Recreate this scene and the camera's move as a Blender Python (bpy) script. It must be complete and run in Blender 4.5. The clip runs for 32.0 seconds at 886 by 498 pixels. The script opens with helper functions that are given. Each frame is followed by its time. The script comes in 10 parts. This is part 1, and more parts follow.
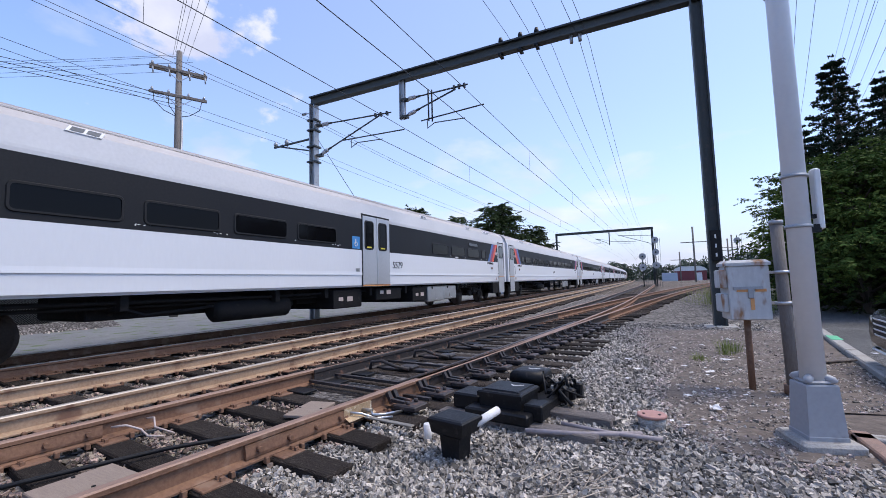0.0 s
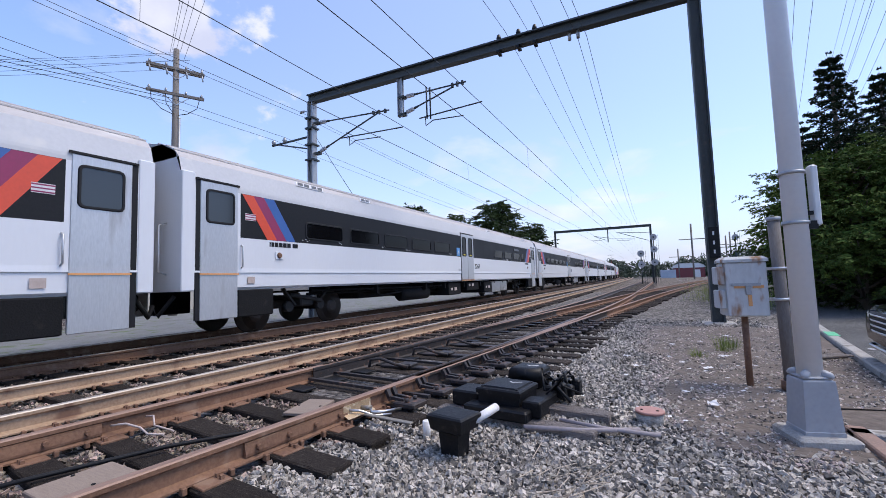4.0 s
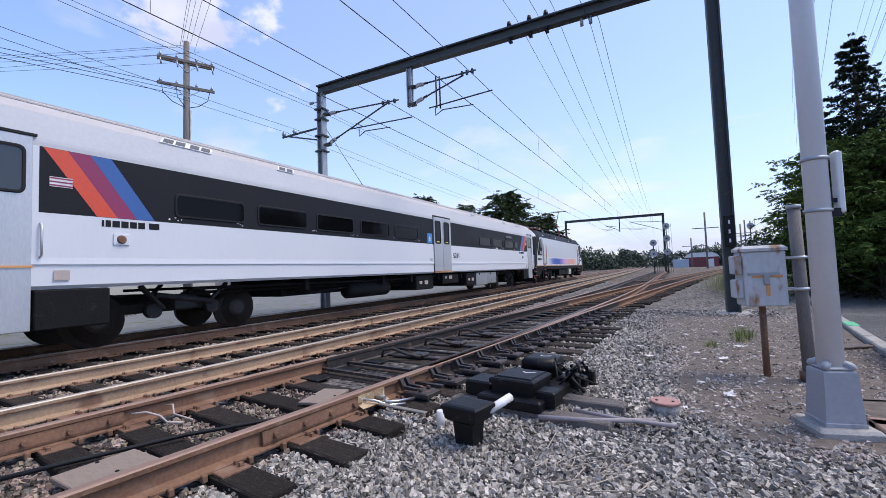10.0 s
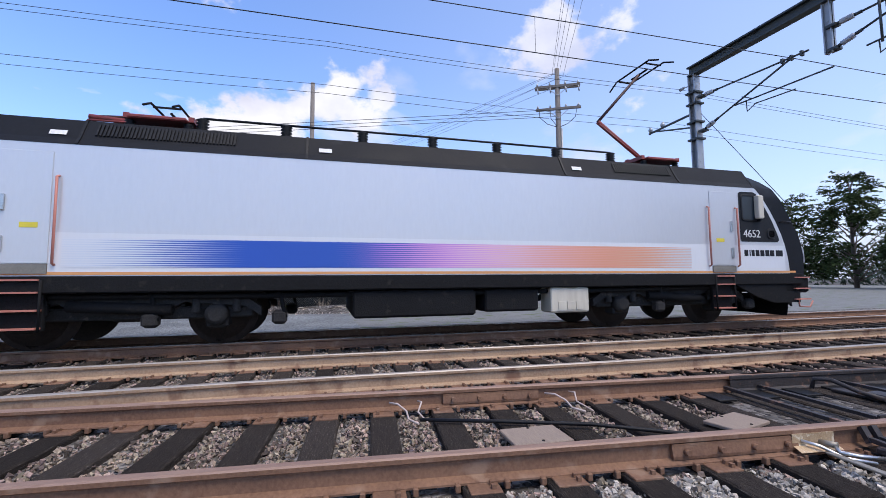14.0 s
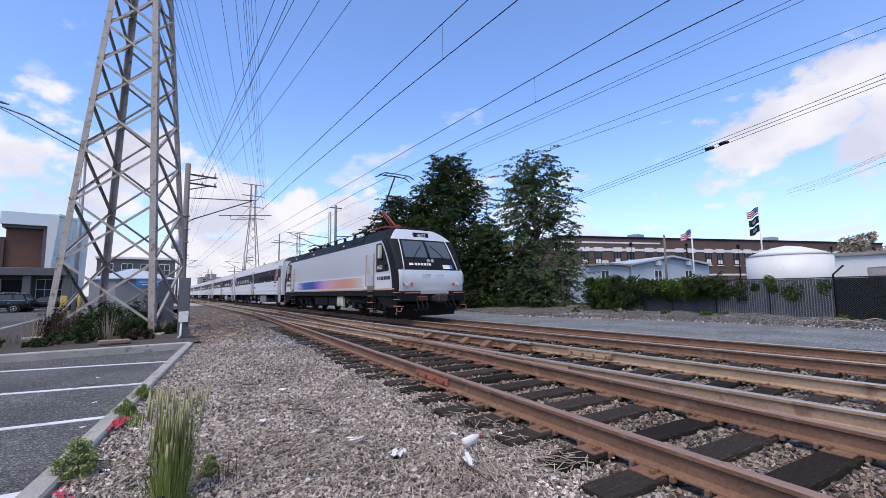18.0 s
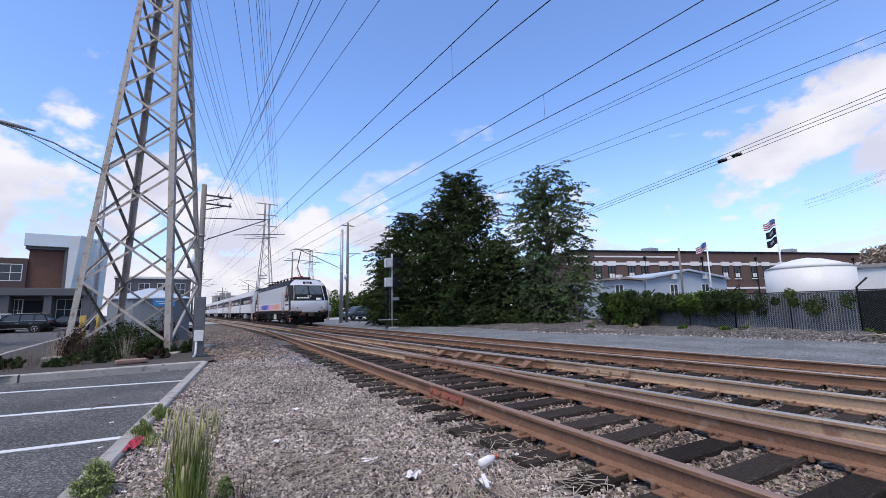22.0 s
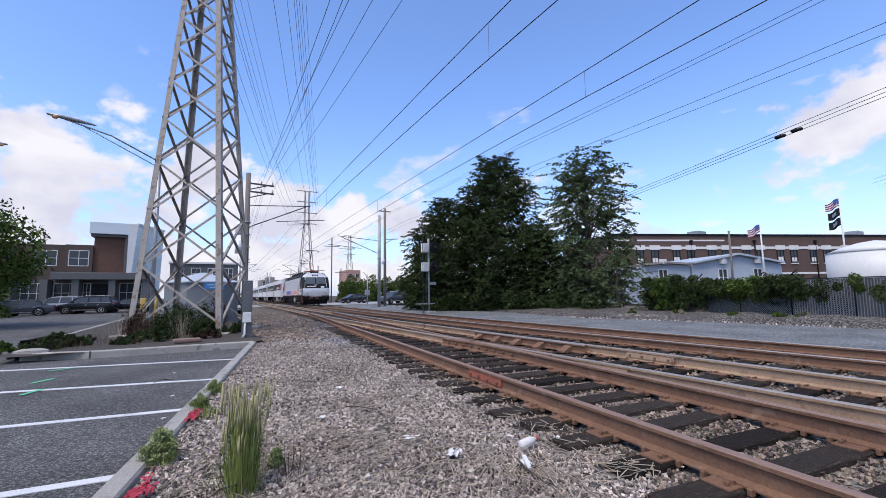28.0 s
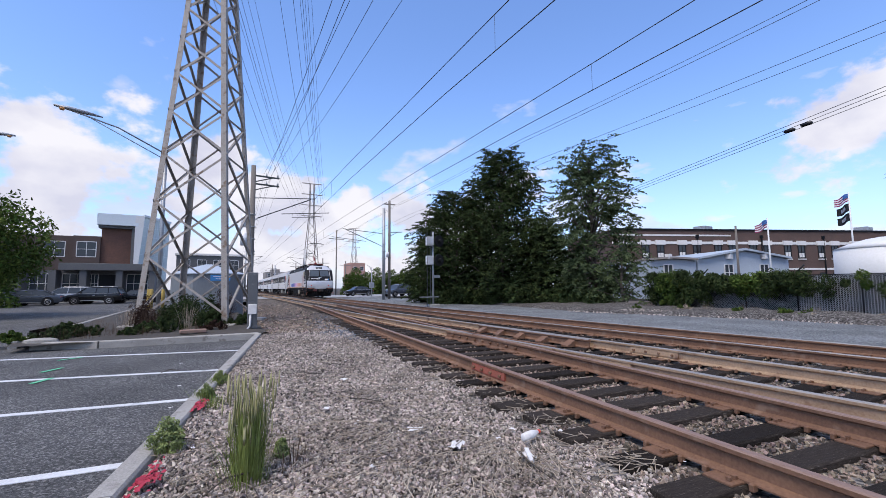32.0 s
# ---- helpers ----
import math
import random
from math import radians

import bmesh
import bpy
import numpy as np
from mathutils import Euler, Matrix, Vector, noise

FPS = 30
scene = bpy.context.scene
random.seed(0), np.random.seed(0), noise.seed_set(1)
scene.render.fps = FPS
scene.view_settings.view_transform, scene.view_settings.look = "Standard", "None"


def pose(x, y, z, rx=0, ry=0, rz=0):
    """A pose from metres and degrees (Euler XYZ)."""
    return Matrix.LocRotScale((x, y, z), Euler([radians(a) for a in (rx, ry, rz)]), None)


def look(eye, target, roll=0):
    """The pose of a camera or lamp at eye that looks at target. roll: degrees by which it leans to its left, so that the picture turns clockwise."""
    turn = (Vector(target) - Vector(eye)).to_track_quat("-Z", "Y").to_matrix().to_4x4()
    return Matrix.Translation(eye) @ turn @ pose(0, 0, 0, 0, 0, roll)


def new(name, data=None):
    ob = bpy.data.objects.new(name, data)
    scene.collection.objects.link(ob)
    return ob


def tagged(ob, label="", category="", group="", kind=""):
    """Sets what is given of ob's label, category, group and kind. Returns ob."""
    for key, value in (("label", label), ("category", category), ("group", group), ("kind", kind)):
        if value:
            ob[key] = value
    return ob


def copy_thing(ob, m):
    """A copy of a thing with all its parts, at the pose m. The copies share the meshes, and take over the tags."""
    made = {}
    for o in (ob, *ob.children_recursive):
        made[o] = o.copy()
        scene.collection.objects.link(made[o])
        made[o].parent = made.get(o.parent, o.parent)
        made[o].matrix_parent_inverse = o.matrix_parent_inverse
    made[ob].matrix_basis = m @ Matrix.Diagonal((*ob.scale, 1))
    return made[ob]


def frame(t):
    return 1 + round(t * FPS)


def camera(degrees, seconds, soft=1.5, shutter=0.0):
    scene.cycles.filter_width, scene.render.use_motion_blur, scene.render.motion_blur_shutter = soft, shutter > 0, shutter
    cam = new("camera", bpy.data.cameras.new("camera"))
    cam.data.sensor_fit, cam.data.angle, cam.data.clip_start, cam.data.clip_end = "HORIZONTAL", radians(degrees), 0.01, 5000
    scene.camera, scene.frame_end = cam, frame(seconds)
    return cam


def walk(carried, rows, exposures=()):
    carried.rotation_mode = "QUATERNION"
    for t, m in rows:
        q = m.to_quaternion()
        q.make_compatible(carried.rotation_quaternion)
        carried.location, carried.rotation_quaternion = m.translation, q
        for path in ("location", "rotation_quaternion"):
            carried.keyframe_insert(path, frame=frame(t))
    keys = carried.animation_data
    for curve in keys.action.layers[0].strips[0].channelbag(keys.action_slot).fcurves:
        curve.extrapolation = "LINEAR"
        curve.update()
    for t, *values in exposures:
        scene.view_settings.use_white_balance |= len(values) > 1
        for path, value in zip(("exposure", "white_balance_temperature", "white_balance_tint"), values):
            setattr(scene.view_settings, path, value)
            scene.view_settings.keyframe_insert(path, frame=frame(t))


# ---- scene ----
# ---- path of the camera ----
PATH = [
    (0, 0.000, 0.000, 1.207, 94.57, 1.61, 26.00),
    (0.5, 0.006, -0.002, 1.207, 94.52, 1.62, 26.90),
    (1, 0.003, 0.001, 1.206, 94.45, 1.62, 27.02),
    (1.5, 0.005, -0.005, 1.207, 94.42, 1.66, 26.79),
    (2, 0.004, -0.005, 1.206, 94.38, 1.68, 26.53),
    (2.5, 0.005, -0.003, 1.205, 94.37, 1.76, 26.41),
    (3, 0.005, -0.002, 1.206, 94.28, 1.76, 26.27),
    (3.5, 0.004, -0.003, 1.204, 94.27, 1.77, 26.05),
    (5.5, 0.004, 0.002, 1.205, 94.28, 1.97, 25.42),
    (6, 0.006, 0.002, 1.205, 94.32, 1.99, 25.34),
    (6.5, 0.005, -0.002, 1.208, 94.33, 1.97, 25.34),
    (7, 0.006, -0.003, 1.208, 94.36, 1.99, 25.43),
    (7.5, 0.004, -0.001, 1.207, 94.25, 2.00, 25.59),
    (8, 0.008, -0.004, 1.208, 93.88, 2.04, 25.84),
    (8.5, 0.002, -0.006, 1.205, 93.41, 2.03, 26.06),
    (9, -0.005, 0.000, 1.202, 93.01, 2.03, 26.32),
    (9.5, -0.007, 0.007, 1.200, 92.91, 2.07, 26.67),
    (10, -0.025, -0.002, 1.207, 93.02, 2.03, 27.19),
    (10.5, -0.039, -0.022, 1.212, 93.24, 2.09, 28.05),
    (11, -0.047, -0.022, 1.213, 93.35, 2.09, 29.00),
    (11.5, -0.062, -0.017, 1.211, 93.34, 2.04, 30.13),
    (12, -0.073, -0.018, 1.210, 93.20, 2.04, 32.34),
    (12.5, -0.111, -0.027, 1.211, 93.10, 1.87, 36.85),
    (13, -0.177, -0.049, 1.207, 93.33, 1.65, 45.06),
    (13.5, -0.254, -0.081, 1.205, 93.80, 0.90, 58.25),
    (15.5, -0.185, -0.295, 1.192, 96.61, 0.27, 117.92),
    (16, -0.104, -0.285, 1.224, 96.90, 0.21, 127.95),
    (16.5, -0.094, -0.262, 1.228, 96.83, 0.35, 135.34),
    (17, -0.087, -0.240, 1.226, 96.54, 0.49, 139.64),
    (17.5, -0.072, -0.234, 1.229, 96.16, 0.63, 142.07),
    (18, -0.079, -0.249, 1.224, 95.81, 0.66, 143.24),
    (18.5, -0.073, -0.249, 1.226, 95.60, 0.62, 144.26),
    (19, -0.064, -0.247, 1.228, 95.48, 0.70, 145.29),
    (19.5, -0.049, -0.252, 1.224, 95.49, 0.77, 145.91),
    (20, -0.062, -0.265, 1.221, 95.69, 0.86, 146.03),
    (20.5, -0.076, -0.265, 1.224, 96.16, 0.95, 145.56),
    (21, -0.072, -0.247, 1.230, 96.91, 1.08, 144.99),
    (21.5, -0.063, -0.243, 1.236, 97.62, 1.12, 144.69),
    (22, -0.066, -0.251, 1.237, 98.02, 1.17, 144.86),
    (22.5, -0.062, -0.246, 1.238, 98.13, 1.08, 145.34),
    (23, -0.056, -0.248, 1.234, 97.93, 1.00, 145.89),
    (23.5, -0.051, -0.250, 1.236, 97.67, 0.91, 146.46),
    (24, -0.053, -0.254, 1.231, 97.46, 0.96, 147.02),
    (24.5, -0.048, -0.258, 1.233, 97.31, 0.93, 147.35),
    (26.5, -0.046, -0.262, 1.228, 96.66, 0.84, 148.42),
    (27, -0.047, -0.266, 1.224, 96.44, 0.92, 148.93),
    (27.5, -0.053, -0.276, 1.218, 96.24, 0.93, 149.47),
    (28, -0.048, -0.280, 1.213, 96.09, 0.89, 149.73),
    (28.5, -0.047, -0.271, 1.221, 95.82, 0.91, 149.87),
    (29, -0.042, -0.268, 1.224, 95.57, 0.73, 149.84),
    (29.5, -0.043, -0.266, 1.225, 95.28, 0.64, 149.83),
    (30, -0.048, -0.272, 1.221, 95.04, 0.54, 149.92),
    (30.5, -0.043, -0.273, 1.220, 94.95, 0.43, 150.01),
    (31, -0.043, -0.270, 1.221, 94.99, 0.43, 150.17),
    (31.5, -0.044, -0.278, 1.219, 95.08, 0.42, 150.23),
    (32, -0.047, -0.276, 1.216, 95.19, 0.46, 150.29),
]
cam = camera(92.8, 32.0, soft=0.8, shutter=0.0)
walk(cam, [(t, pose(x, y, z, rx, ry, rz)) for t, x, y, z, rx, ry, rz in PATH], exposures=[(0.0, 0.82, 6500, 14), (12.0, 0.82, 6500, 14), (16.0, 0.82, 6500, 14), (17.5, 0.70, 6500, 14), (19.0, 0.66, 6500, 14), (32.0, 0.66, 6500, 14)])

# ---- daylight ----
SUN_AZ, SUN_EL = radians(-62), radians(60)      # azimuth from +y towards -x
world = bpy.data.worlds.new("sky")
scene.world = world
world.use_nodes = True
wn, wl = world.node_tree.nodes, world.node_tree.links
wn.clear()
w_out = wn.new("ShaderNodeOutputWorld")
w_bg = wn.new("ShaderNodeBackground")
w_sky = wn.new("ShaderNodeTexSky")
w_sky.sky_type, w_sky.sun_disc = "NISHITA", False
w_sky.sun_elevation, w_sky.sun_rotation = SUN_EL, -SUN_AZ
w_sky.air_density, w_sky.dust_density, w_sky.ozone_density = 1.0, 0.6, 2.5
w_co = wn.new("ShaderNodeTexCoord")
w_sep = wn.new("ShaderNodeSeparateXYZ")
wl.new(w_co.outputs["Generated"], w_sep.inputs[0])


def wmath(op, a, b=None, c=None, clamp=False):
    n = wn.new("ShaderNodeMath")
    n.operation, n.use_clamp = op, clamp
    for i, v in enumerate((a, b, c)):
        if v is None:
            continue
        if isinstance(v, (int, float)):
            n.inputs[i].default_value = v
        else:
            wl.new(v, n.inputs[i])
    return n.outputs[0]


# clouds: a flat layer seen in perspective, piled up towards the horizon
w_up = wmath("ADD", wmath("MAXIMUM", w_sep.outputs[2], 0.0), 0.16)
w_cx = wmath("DIVIDE", w_sep.outputs[0], w_up)
w_cy = wmath("DIVIDE", w_sep.outputs[1], w_up)
w_vec = wn.new("ShaderNodeCombineXYZ")
wl.new(w_cx, w_vec.inputs[0]), wl.new(w_cy, w_vec.inputs[1])
w_n1 = wn.new("ShaderNodeTexNoise")
w_n1.inputs["Scale"].default_value, w_n1.inputs["Detail"].default_value, w_n1.inputs["Roughness"].default_value = 1.25, 9.0, 0.52
w_n1.inputs["Distortion"].default_value = 0.25
wl.new(w_vec.outputs[0], w_n1.inputs["Vector"])
w_low = wmath("SUBTRACT", 1.0, wmath("MULTIPLY", w_sep.outputs[2], 2.2), clamp=True)
w_cov = wmath("MULTIPLY_ADD", w_low, 0.05, w_n1.outputs["Fac"])
# a bright veil round the sun
for b_az, b_el, b_r, b_w in ((-62, 68, 46, 0.55), (-30, 24, 18, 0.08), (10, 10, 16, 0.10)):
    a, q = radians(b_az), radians(b_el)
    w_dot = wn.new("ShaderNodeVectorMath")
    w_dot.operation = "DOT_PRODUCT"
    wl.new(w_co.outputs["Generated"], w_dot.inputs[0])
    w_dot.inputs[1].default_value = (-math.sin(a) * math.cos(q), math.cos(a) * math.cos(q), math.sin(q))
    w_near = wn.new("ShaderNodeMapRange")
    w_near.interpolation_type = "SMOOTHSTEP"
    w_near.inputs["From Min"].default_value, w_near.inputs["From Max"].default_value = math.cos(radians(b_r)), 1.0
    wl.new(w_dot.outputs["Value"], w_near.inputs["Value"])
    w_cov = wmath("MULTIPLY_ADD", w_near.outputs[0], b_w, w_cov)
# heaps of cumulus: azimuth, height, half width and half height in degrees, density
HEAPS = ((-168, 13, 13, 9.5, 1.0), (-172, 17.5, 7, 5.5, 0.9), (-158, 8, 15, 9, 1.0), (-179, 13, 9, 7.5, 1.0), (173, 10.5, 10, 6.5, 1.0), (163.5, 9.5, 8.5, 6.5, 1.0), (155.5, 10, 8, 6.5, 1.0), (148, 7, 12, 8, 0.95), (180, 3, 40, 7.5, 1.0), (138.5, 14.8, 6, 5, 0.85),
         (102, 17, 7, 6.5, 1.0), (106, 15, 7, 6, 0.95), (95, 21, 7, 5.5, 1.0), (87, 22, 9, 6.5, 0.95), (82, 24.5, 6, 5, 0.85), (97, 13, 10, 6, 0.8), (109, 11.5, 8, 4.5, 0.75), (118, 15.6, 7, 2.6, 0.56), (104, 32, 6, 4.5, 0.7), (92, 37, 5, 4, 0.6), (57.5, 29, 11.5, 6.5, 0.9), (48, 22, 6, 5, 0.5), (62, 17, 10, 5, 0.55), (125, 5, 16, 5, 0.55))
w_heap = 0.0
for b_az, b_el, b_w, b_h, b_d in HEAPS:
    a, q = radians(b_az), radians(b_el)
    w_off, w_len = wn.new("ShaderNodeVectorMath"), wn.new("ShaderNodeVectorMath")
    w_off.operation, w_len.operation = "SUBTRACT", "LENGTH"
    wl.new(w_co.outputs["Generated"], w_off.inputs[0])
    w_off.inputs[1].default_value = (-math.sin(a) * math.cos(q), math.cos(a) * math.cos(q), math.sin(q))
    w_fit = wn.new("ShaderNodeVectorMath")
    w_fit.operation = "MULTIPLY"
    wl.new(w_off.outputs[0], w_fit.inputs[0])
    w_fit.inputs[1].default_value = (1 / radians(b_w), 1 / radians(b_w), 1 / radians(b_h))
    wl.new(w_fit.outputs[0], w_len.inputs[0])
    w_heap = wmath("MAXIMUM", w_heap, wmath("MULTIPLY", wmath("SUBTRACT", 1.25, w_len.outputs["Value"]), b_d))
w_puff = wn.new("ShaderNodeTexNoise")
w_puff.inputs["Scale"].default_value, w_puff.inputs["Detail"].default_value, w_puff.inputs["Roughness"].default_value = 9.0, 9.0, 0.56
w_flat = wn.new("ShaderNodeVectorMath")
w_flat.operation = "MULTIPLY"
w_flat.inputs[1].default_value = (1.0, 1.0, 1.5)
wl.new(w_co.outputs["Generated"], w_flat.inputs[0])
wl.new(w_flat.outputs[0], w_puff.inputs["Vector"])
w_heaped = wmath("ADD", wmath("MULTIPLY_ADD", w_heap, 1.0, -0.42), wmath("MULTIPLY", wmath("SUBTRACT", w_puff.outputs["Fac"], 0.5), 2.2))
w_cumulus = wn.new("ShaderNodeMapRange")
w_cumulus.interpolation_type = "SMOOTHSTEP"
w_cumulus.inputs["From Min"].default_value, w_cumulus.inputs["From Max"].default_value = 0.10, 0.42
wl.new(w_heaped, w_cumulus.inputs["Value"])
w_side = wn.new("ShaderNodeMapRange")
w_side.interpolation_type = "SMOOTHSTEP"
w_side.inputs["From Min"].default_value, w_side.inputs["From Max"].default_value = -0.35, 0.95
wl.new(w_sep.outputs[1], w_side.inputs["Value"])
w_ramp = wn.new("ShaderNodeMapRange")
w_ramp.inputs["From Min"].default_value, w_ramp.inputs["From Max"].default_value = 0.595, 0.64
wl.new(w_cov, w_ramp.inputs["Value"])
wl.new(wmath("MULTIPLY_ADD", w_side.outputs[0], 0.11, 0.64), w_ramp.inputs["From Max"])
w_haze = wmath("POWER", wmath("SUBTRACT", 1.0, wmath("MAXIMUM", w_sep.outputs[2], 0.0), clamp=True), 9.0)
w_mix1 = wn.new("ShaderNodeMix")
w_mix1.data_type = "RGBA"
w_skyb = wn.new("ShaderNodeVectorMath")
w_skyb.operation = "SCALE"
w_tint = wn.new("ShaderNodeVectorMath")
w_tint.operation = "MULTIPLY"
w_tint.inputs[1].default_value = (0.86, 1.0, 1.22)
wl.new(w_sky.outputs[0], w_tint.inputs[0])
wl.new(w_tint.outputs[0], w_skyb.inputs[0])
w_skyb.inputs["Scale"].default_value = 0.145
wl.new(wmath("MULTIPLY_ADD", w_side.outputs[0], 0.36, wmath("MULTIPLY", w_haze, 0.90)), w_mix1.inputs["Factor"])
wl.new(w_skyb.outputs[0], w_mix1.inputs["A"])
w_mix1.inputs["B"].default_value = (0.41, 0.455, 0.55, 1)
w_mix2 = wn.new("ShaderNodeMix")
w_mix2.data_type = "RGBA"
wl.new(wmath("MAXIMUM", wmath("MULTIPLY", w_ramp.outputs[0], 0.55), wmath("MULTIPLY", w_cumulus.outputs[0], wmath("MULTIPLY_ADD", w_side.outputs[0], -0.30, 0.96))), w_mix2.inputs["Factor"])
wl.new(w_mix1.outputs["Result"], w_mix2.inputs["A"])
w_n2 = wn.new("ShaderNodeTexNoise")
w_n2.inputs["Scale"].default_value, w_n2.inputs["Detail"].default_value = 7.0, 7.0
wl.new(w_flat.outputs[0], w_n2.inputs["Vector"])
w_shade = wn.new("ShaderNodeMapRange")
w_shade.inputs["From Min"].default_value, w_shade.inputs["From Max"].default_value = 0.36, 0.60
wl.new(w_n2.outputs["Fac"], w_shade.inputs["Value"])
w_ccol = wn.new("ShaderNodeMix")
w_ccol.data_type = "RGBA"
wl.new(w_shade.outputs[0], w_ccol.inputs["Factor"])
w_ccol.inputs["A"].default_value, w_ccol.inputs["B"].default_value = (0.44, 0.45, 0.52, 1), (0.60, 0.60, 0.615, 1)
wl.new(w_ccol.outputs["Result"], w_mix2.inputs["B"])
wl.new(w_mix2.outputs["Result"], w_bg.inputs["Color"])
w_bg.inputs["Strength"].default_value = 1.0
wl.new(w_bg.outputs[0], w_out.inputs[0])
sun = new("sun", bpy.data.lights.new("sun", "SUN"))
sun.data.energy, sun.data.angle, sun.data.color = 1.75, radians(28), (1.0, 0.93, 0.82)
sun.matrix_world = look((-math.sin(SUN_AZ) * math.cos(SUN_EL) * 50, math.cos(SUN_AZ) * math.cos(SUN_EL) * 50, math.sin(SUN_EL) * 50), (0, 0, 0))


# ---- materials ----
def mat(name, col, col2=None, rough=0.6, metal=0.0, scale=3.0, fine=60.0, var=0.5, bump=0.0, bscale=None, stain=None, stain_at=0.62, rnd=0.0, aniso=None, spec=None, coord="Object"):
    m = bpy.data.materials.new(name)
    m.use_nodes = True
    n, l = m.node_tree.nodes, m.node_tree.links
    b = n["Principled BSDF"]
    col2 = col2 or tuple(c * 0.72 for c in col)
    tc = n.new("ShaderNodeTexCoord")
    vec = tc.outputs[coord]
    if aniso:
        mp = n.new("ShaderNodeMapping")
        mp.inputs["Scale"].default_value = aniso
        l.new(vec, mp.inputs[0])
        vec = mp.outputs[0]
    big, small = n.new("ShaderNodeTexNoise"), n.new("ShaderNodeTexNoise")
    for t, s, d in ((big, scale, 6.0), (small, fine, 3.0)):
        t.inputs["Scale"].default_value, t.inputs["Detail"].default_value = s, d
        l.new(vec, t.inputs["Vector"])
    add = n.new("ShaderNodeMath")
    add.operation = "ADD"
    l.new(big.outputs["Fac"], add.inputs[0]), l.new(small.outputs["Fac"], add.inputs[1])
    mr = n.new("ShaderNodeMapRange")
    mr.inputs["From Min"].default_value, mr.inputs["From Max"].default_value = 1.0 - 0.35 / max(var, 0.01) * 0.5, 1.0 + 0.35 / max(var, 0.01) * 0.5
    l.new(add.outputs[0], mr.inputs["Value"])
    mx = n.new("ShaderNodeMix")
    mx.data_type = "RGBA"
    l.new(mr.outputs[0], mx.inputs["Factor"])
    mx.inputs["A"].default_value, mx.inputs["B"].default_value = (*col2, 1), (*col, 1)
    out = mx.outputs["Result"]
    if stain:
        st = n.new("ShaderNodeTexNoise")
        st.inputs["Scale"].default_value, st.inputs["Detail"].default_value = scale * 2.3, 8.0
        l.new(vec, st.inputs["Vector"])
        r = n.new("ShaderNodeMapRange")
        r.inputs["From Min"].default_value, r.inputs["From Max"].default_value = stain_at - 0.05, stain_at + 0.06
        l.new(st.outputs["Fac"], r.inputs["Value"])
        m2 = n.new("ShaderNodeMix")
        m2.data_type = "RGBA"
        l.new(r.outputs[0], m2.inputs["Factor"]), l.new(out, m2.inputs["A"])
        m2.inputs["B"].default_value = (*stain, 1)
        out = m2.outputs["Result"]
    if rnd:
        oi = n.new("ShaderNodeObjectInfo")
        hs = n.new("ShaderNodeHueSaturation")
        r = n.new("ShaderNodeMapRange")
        r.inputs["To Min"].default_value, r.inputs["To Max"].default_value = 1 - rnd, 1 + rnd
        l.new(oi.outputs["Random"], r.inputs["Value"])
        l.new(r.outputs[0], hs.inputs["Value"]), l.new(out, hs.inputs["Color"])
        out = hs.outputs["Color"]
    l.new(out, b.inputs["Base Color"])
    rr = n.new("ShaderNodeMapRange")
    rr.inputs["To Min"].default_value, rr.inputs["To Max"].default_value = max(rough - 0.12, 0.02), min(rough + 0.12, 1)
    l.new(big.outputs["Fac"], rr.inputs["Value"]), l.new(rr.outputs[0], b.inputs["Roughness"])
    b.inputs["Metallic"].default_value = metal
    if spec is not None:
        b.inputs["Specular IOR Level"].default_value = spec
    if bump:
        bt = small
        if bscale:
            bt = n.new("ShaderNodeTexNoise")
            bt.inputs["Scale"].default_value, bt.inputs["Detail"].default_value = bscale, 5.0
            l.new(vec, bt.inputs["Vector"])
        bp = n.new("ShaderNodeBump")
        bp.inputs["Strength"].default_value, bp.inputs["Distance"].default_value = min(bump, 1.0), 0.02
        l.new(bt.outputs["Fac"], bp.inputs["Height"]), l.new(bp.outputs[0], b.inputs["Normal"])
    return m


def island_tint(m, amount, hue=0.0):
    """Each loose piece of a joined mesh gets its own value."""
    n, l = m.node_tree.nodes, m.node_tree.links
    b = n["Principled BSDF"]
    src = b.inputs["Base Color"].links[0].from_socket
    g = n.new("ShaderNodeNewGeometry")
    hs = n.new("ShaderNodeHueSaturation")
    r = n.new("ShaderNodeMapRange")
    r.inputs["To Min"].default_value, r.inputs["To Max"].default_value = 1 - amount, 1 + amount
    l.new(g.outputs["Random Per Island"], r.inputs["Value"]), l.new(r.outputs[0], hs.inputs["Value"])
    if hue:
        r2 = n.new("ShaderNodeMapRange")
        r2.inputs["To Min"].default_value, r2.inputs["To Max"].default_value = 0.5 - hue, 0.5 + hue
        ml = n.new("ShaderNodeMath")
        ml.operation = "FRACT"
        m3 = n.new("ShaderNodeMath")
        m3.operation = "MULTIPLY"
        m3.inputs[1].default_value = 7.31
        l.new(g.outputs["Random Per Island"], m3.inputs[0]), l.new(m3.outputs[0], ml.inputs[0]), l.new(ml.outputs[0], r2.inputs["Value"])
        l.new(r2.outputs[0], hs.inputs["Hue"])
    l.new(src, hs.inputs["Color"]), l.new(hs.outputs["Color"], b.inputs["Base Color"])
    return m


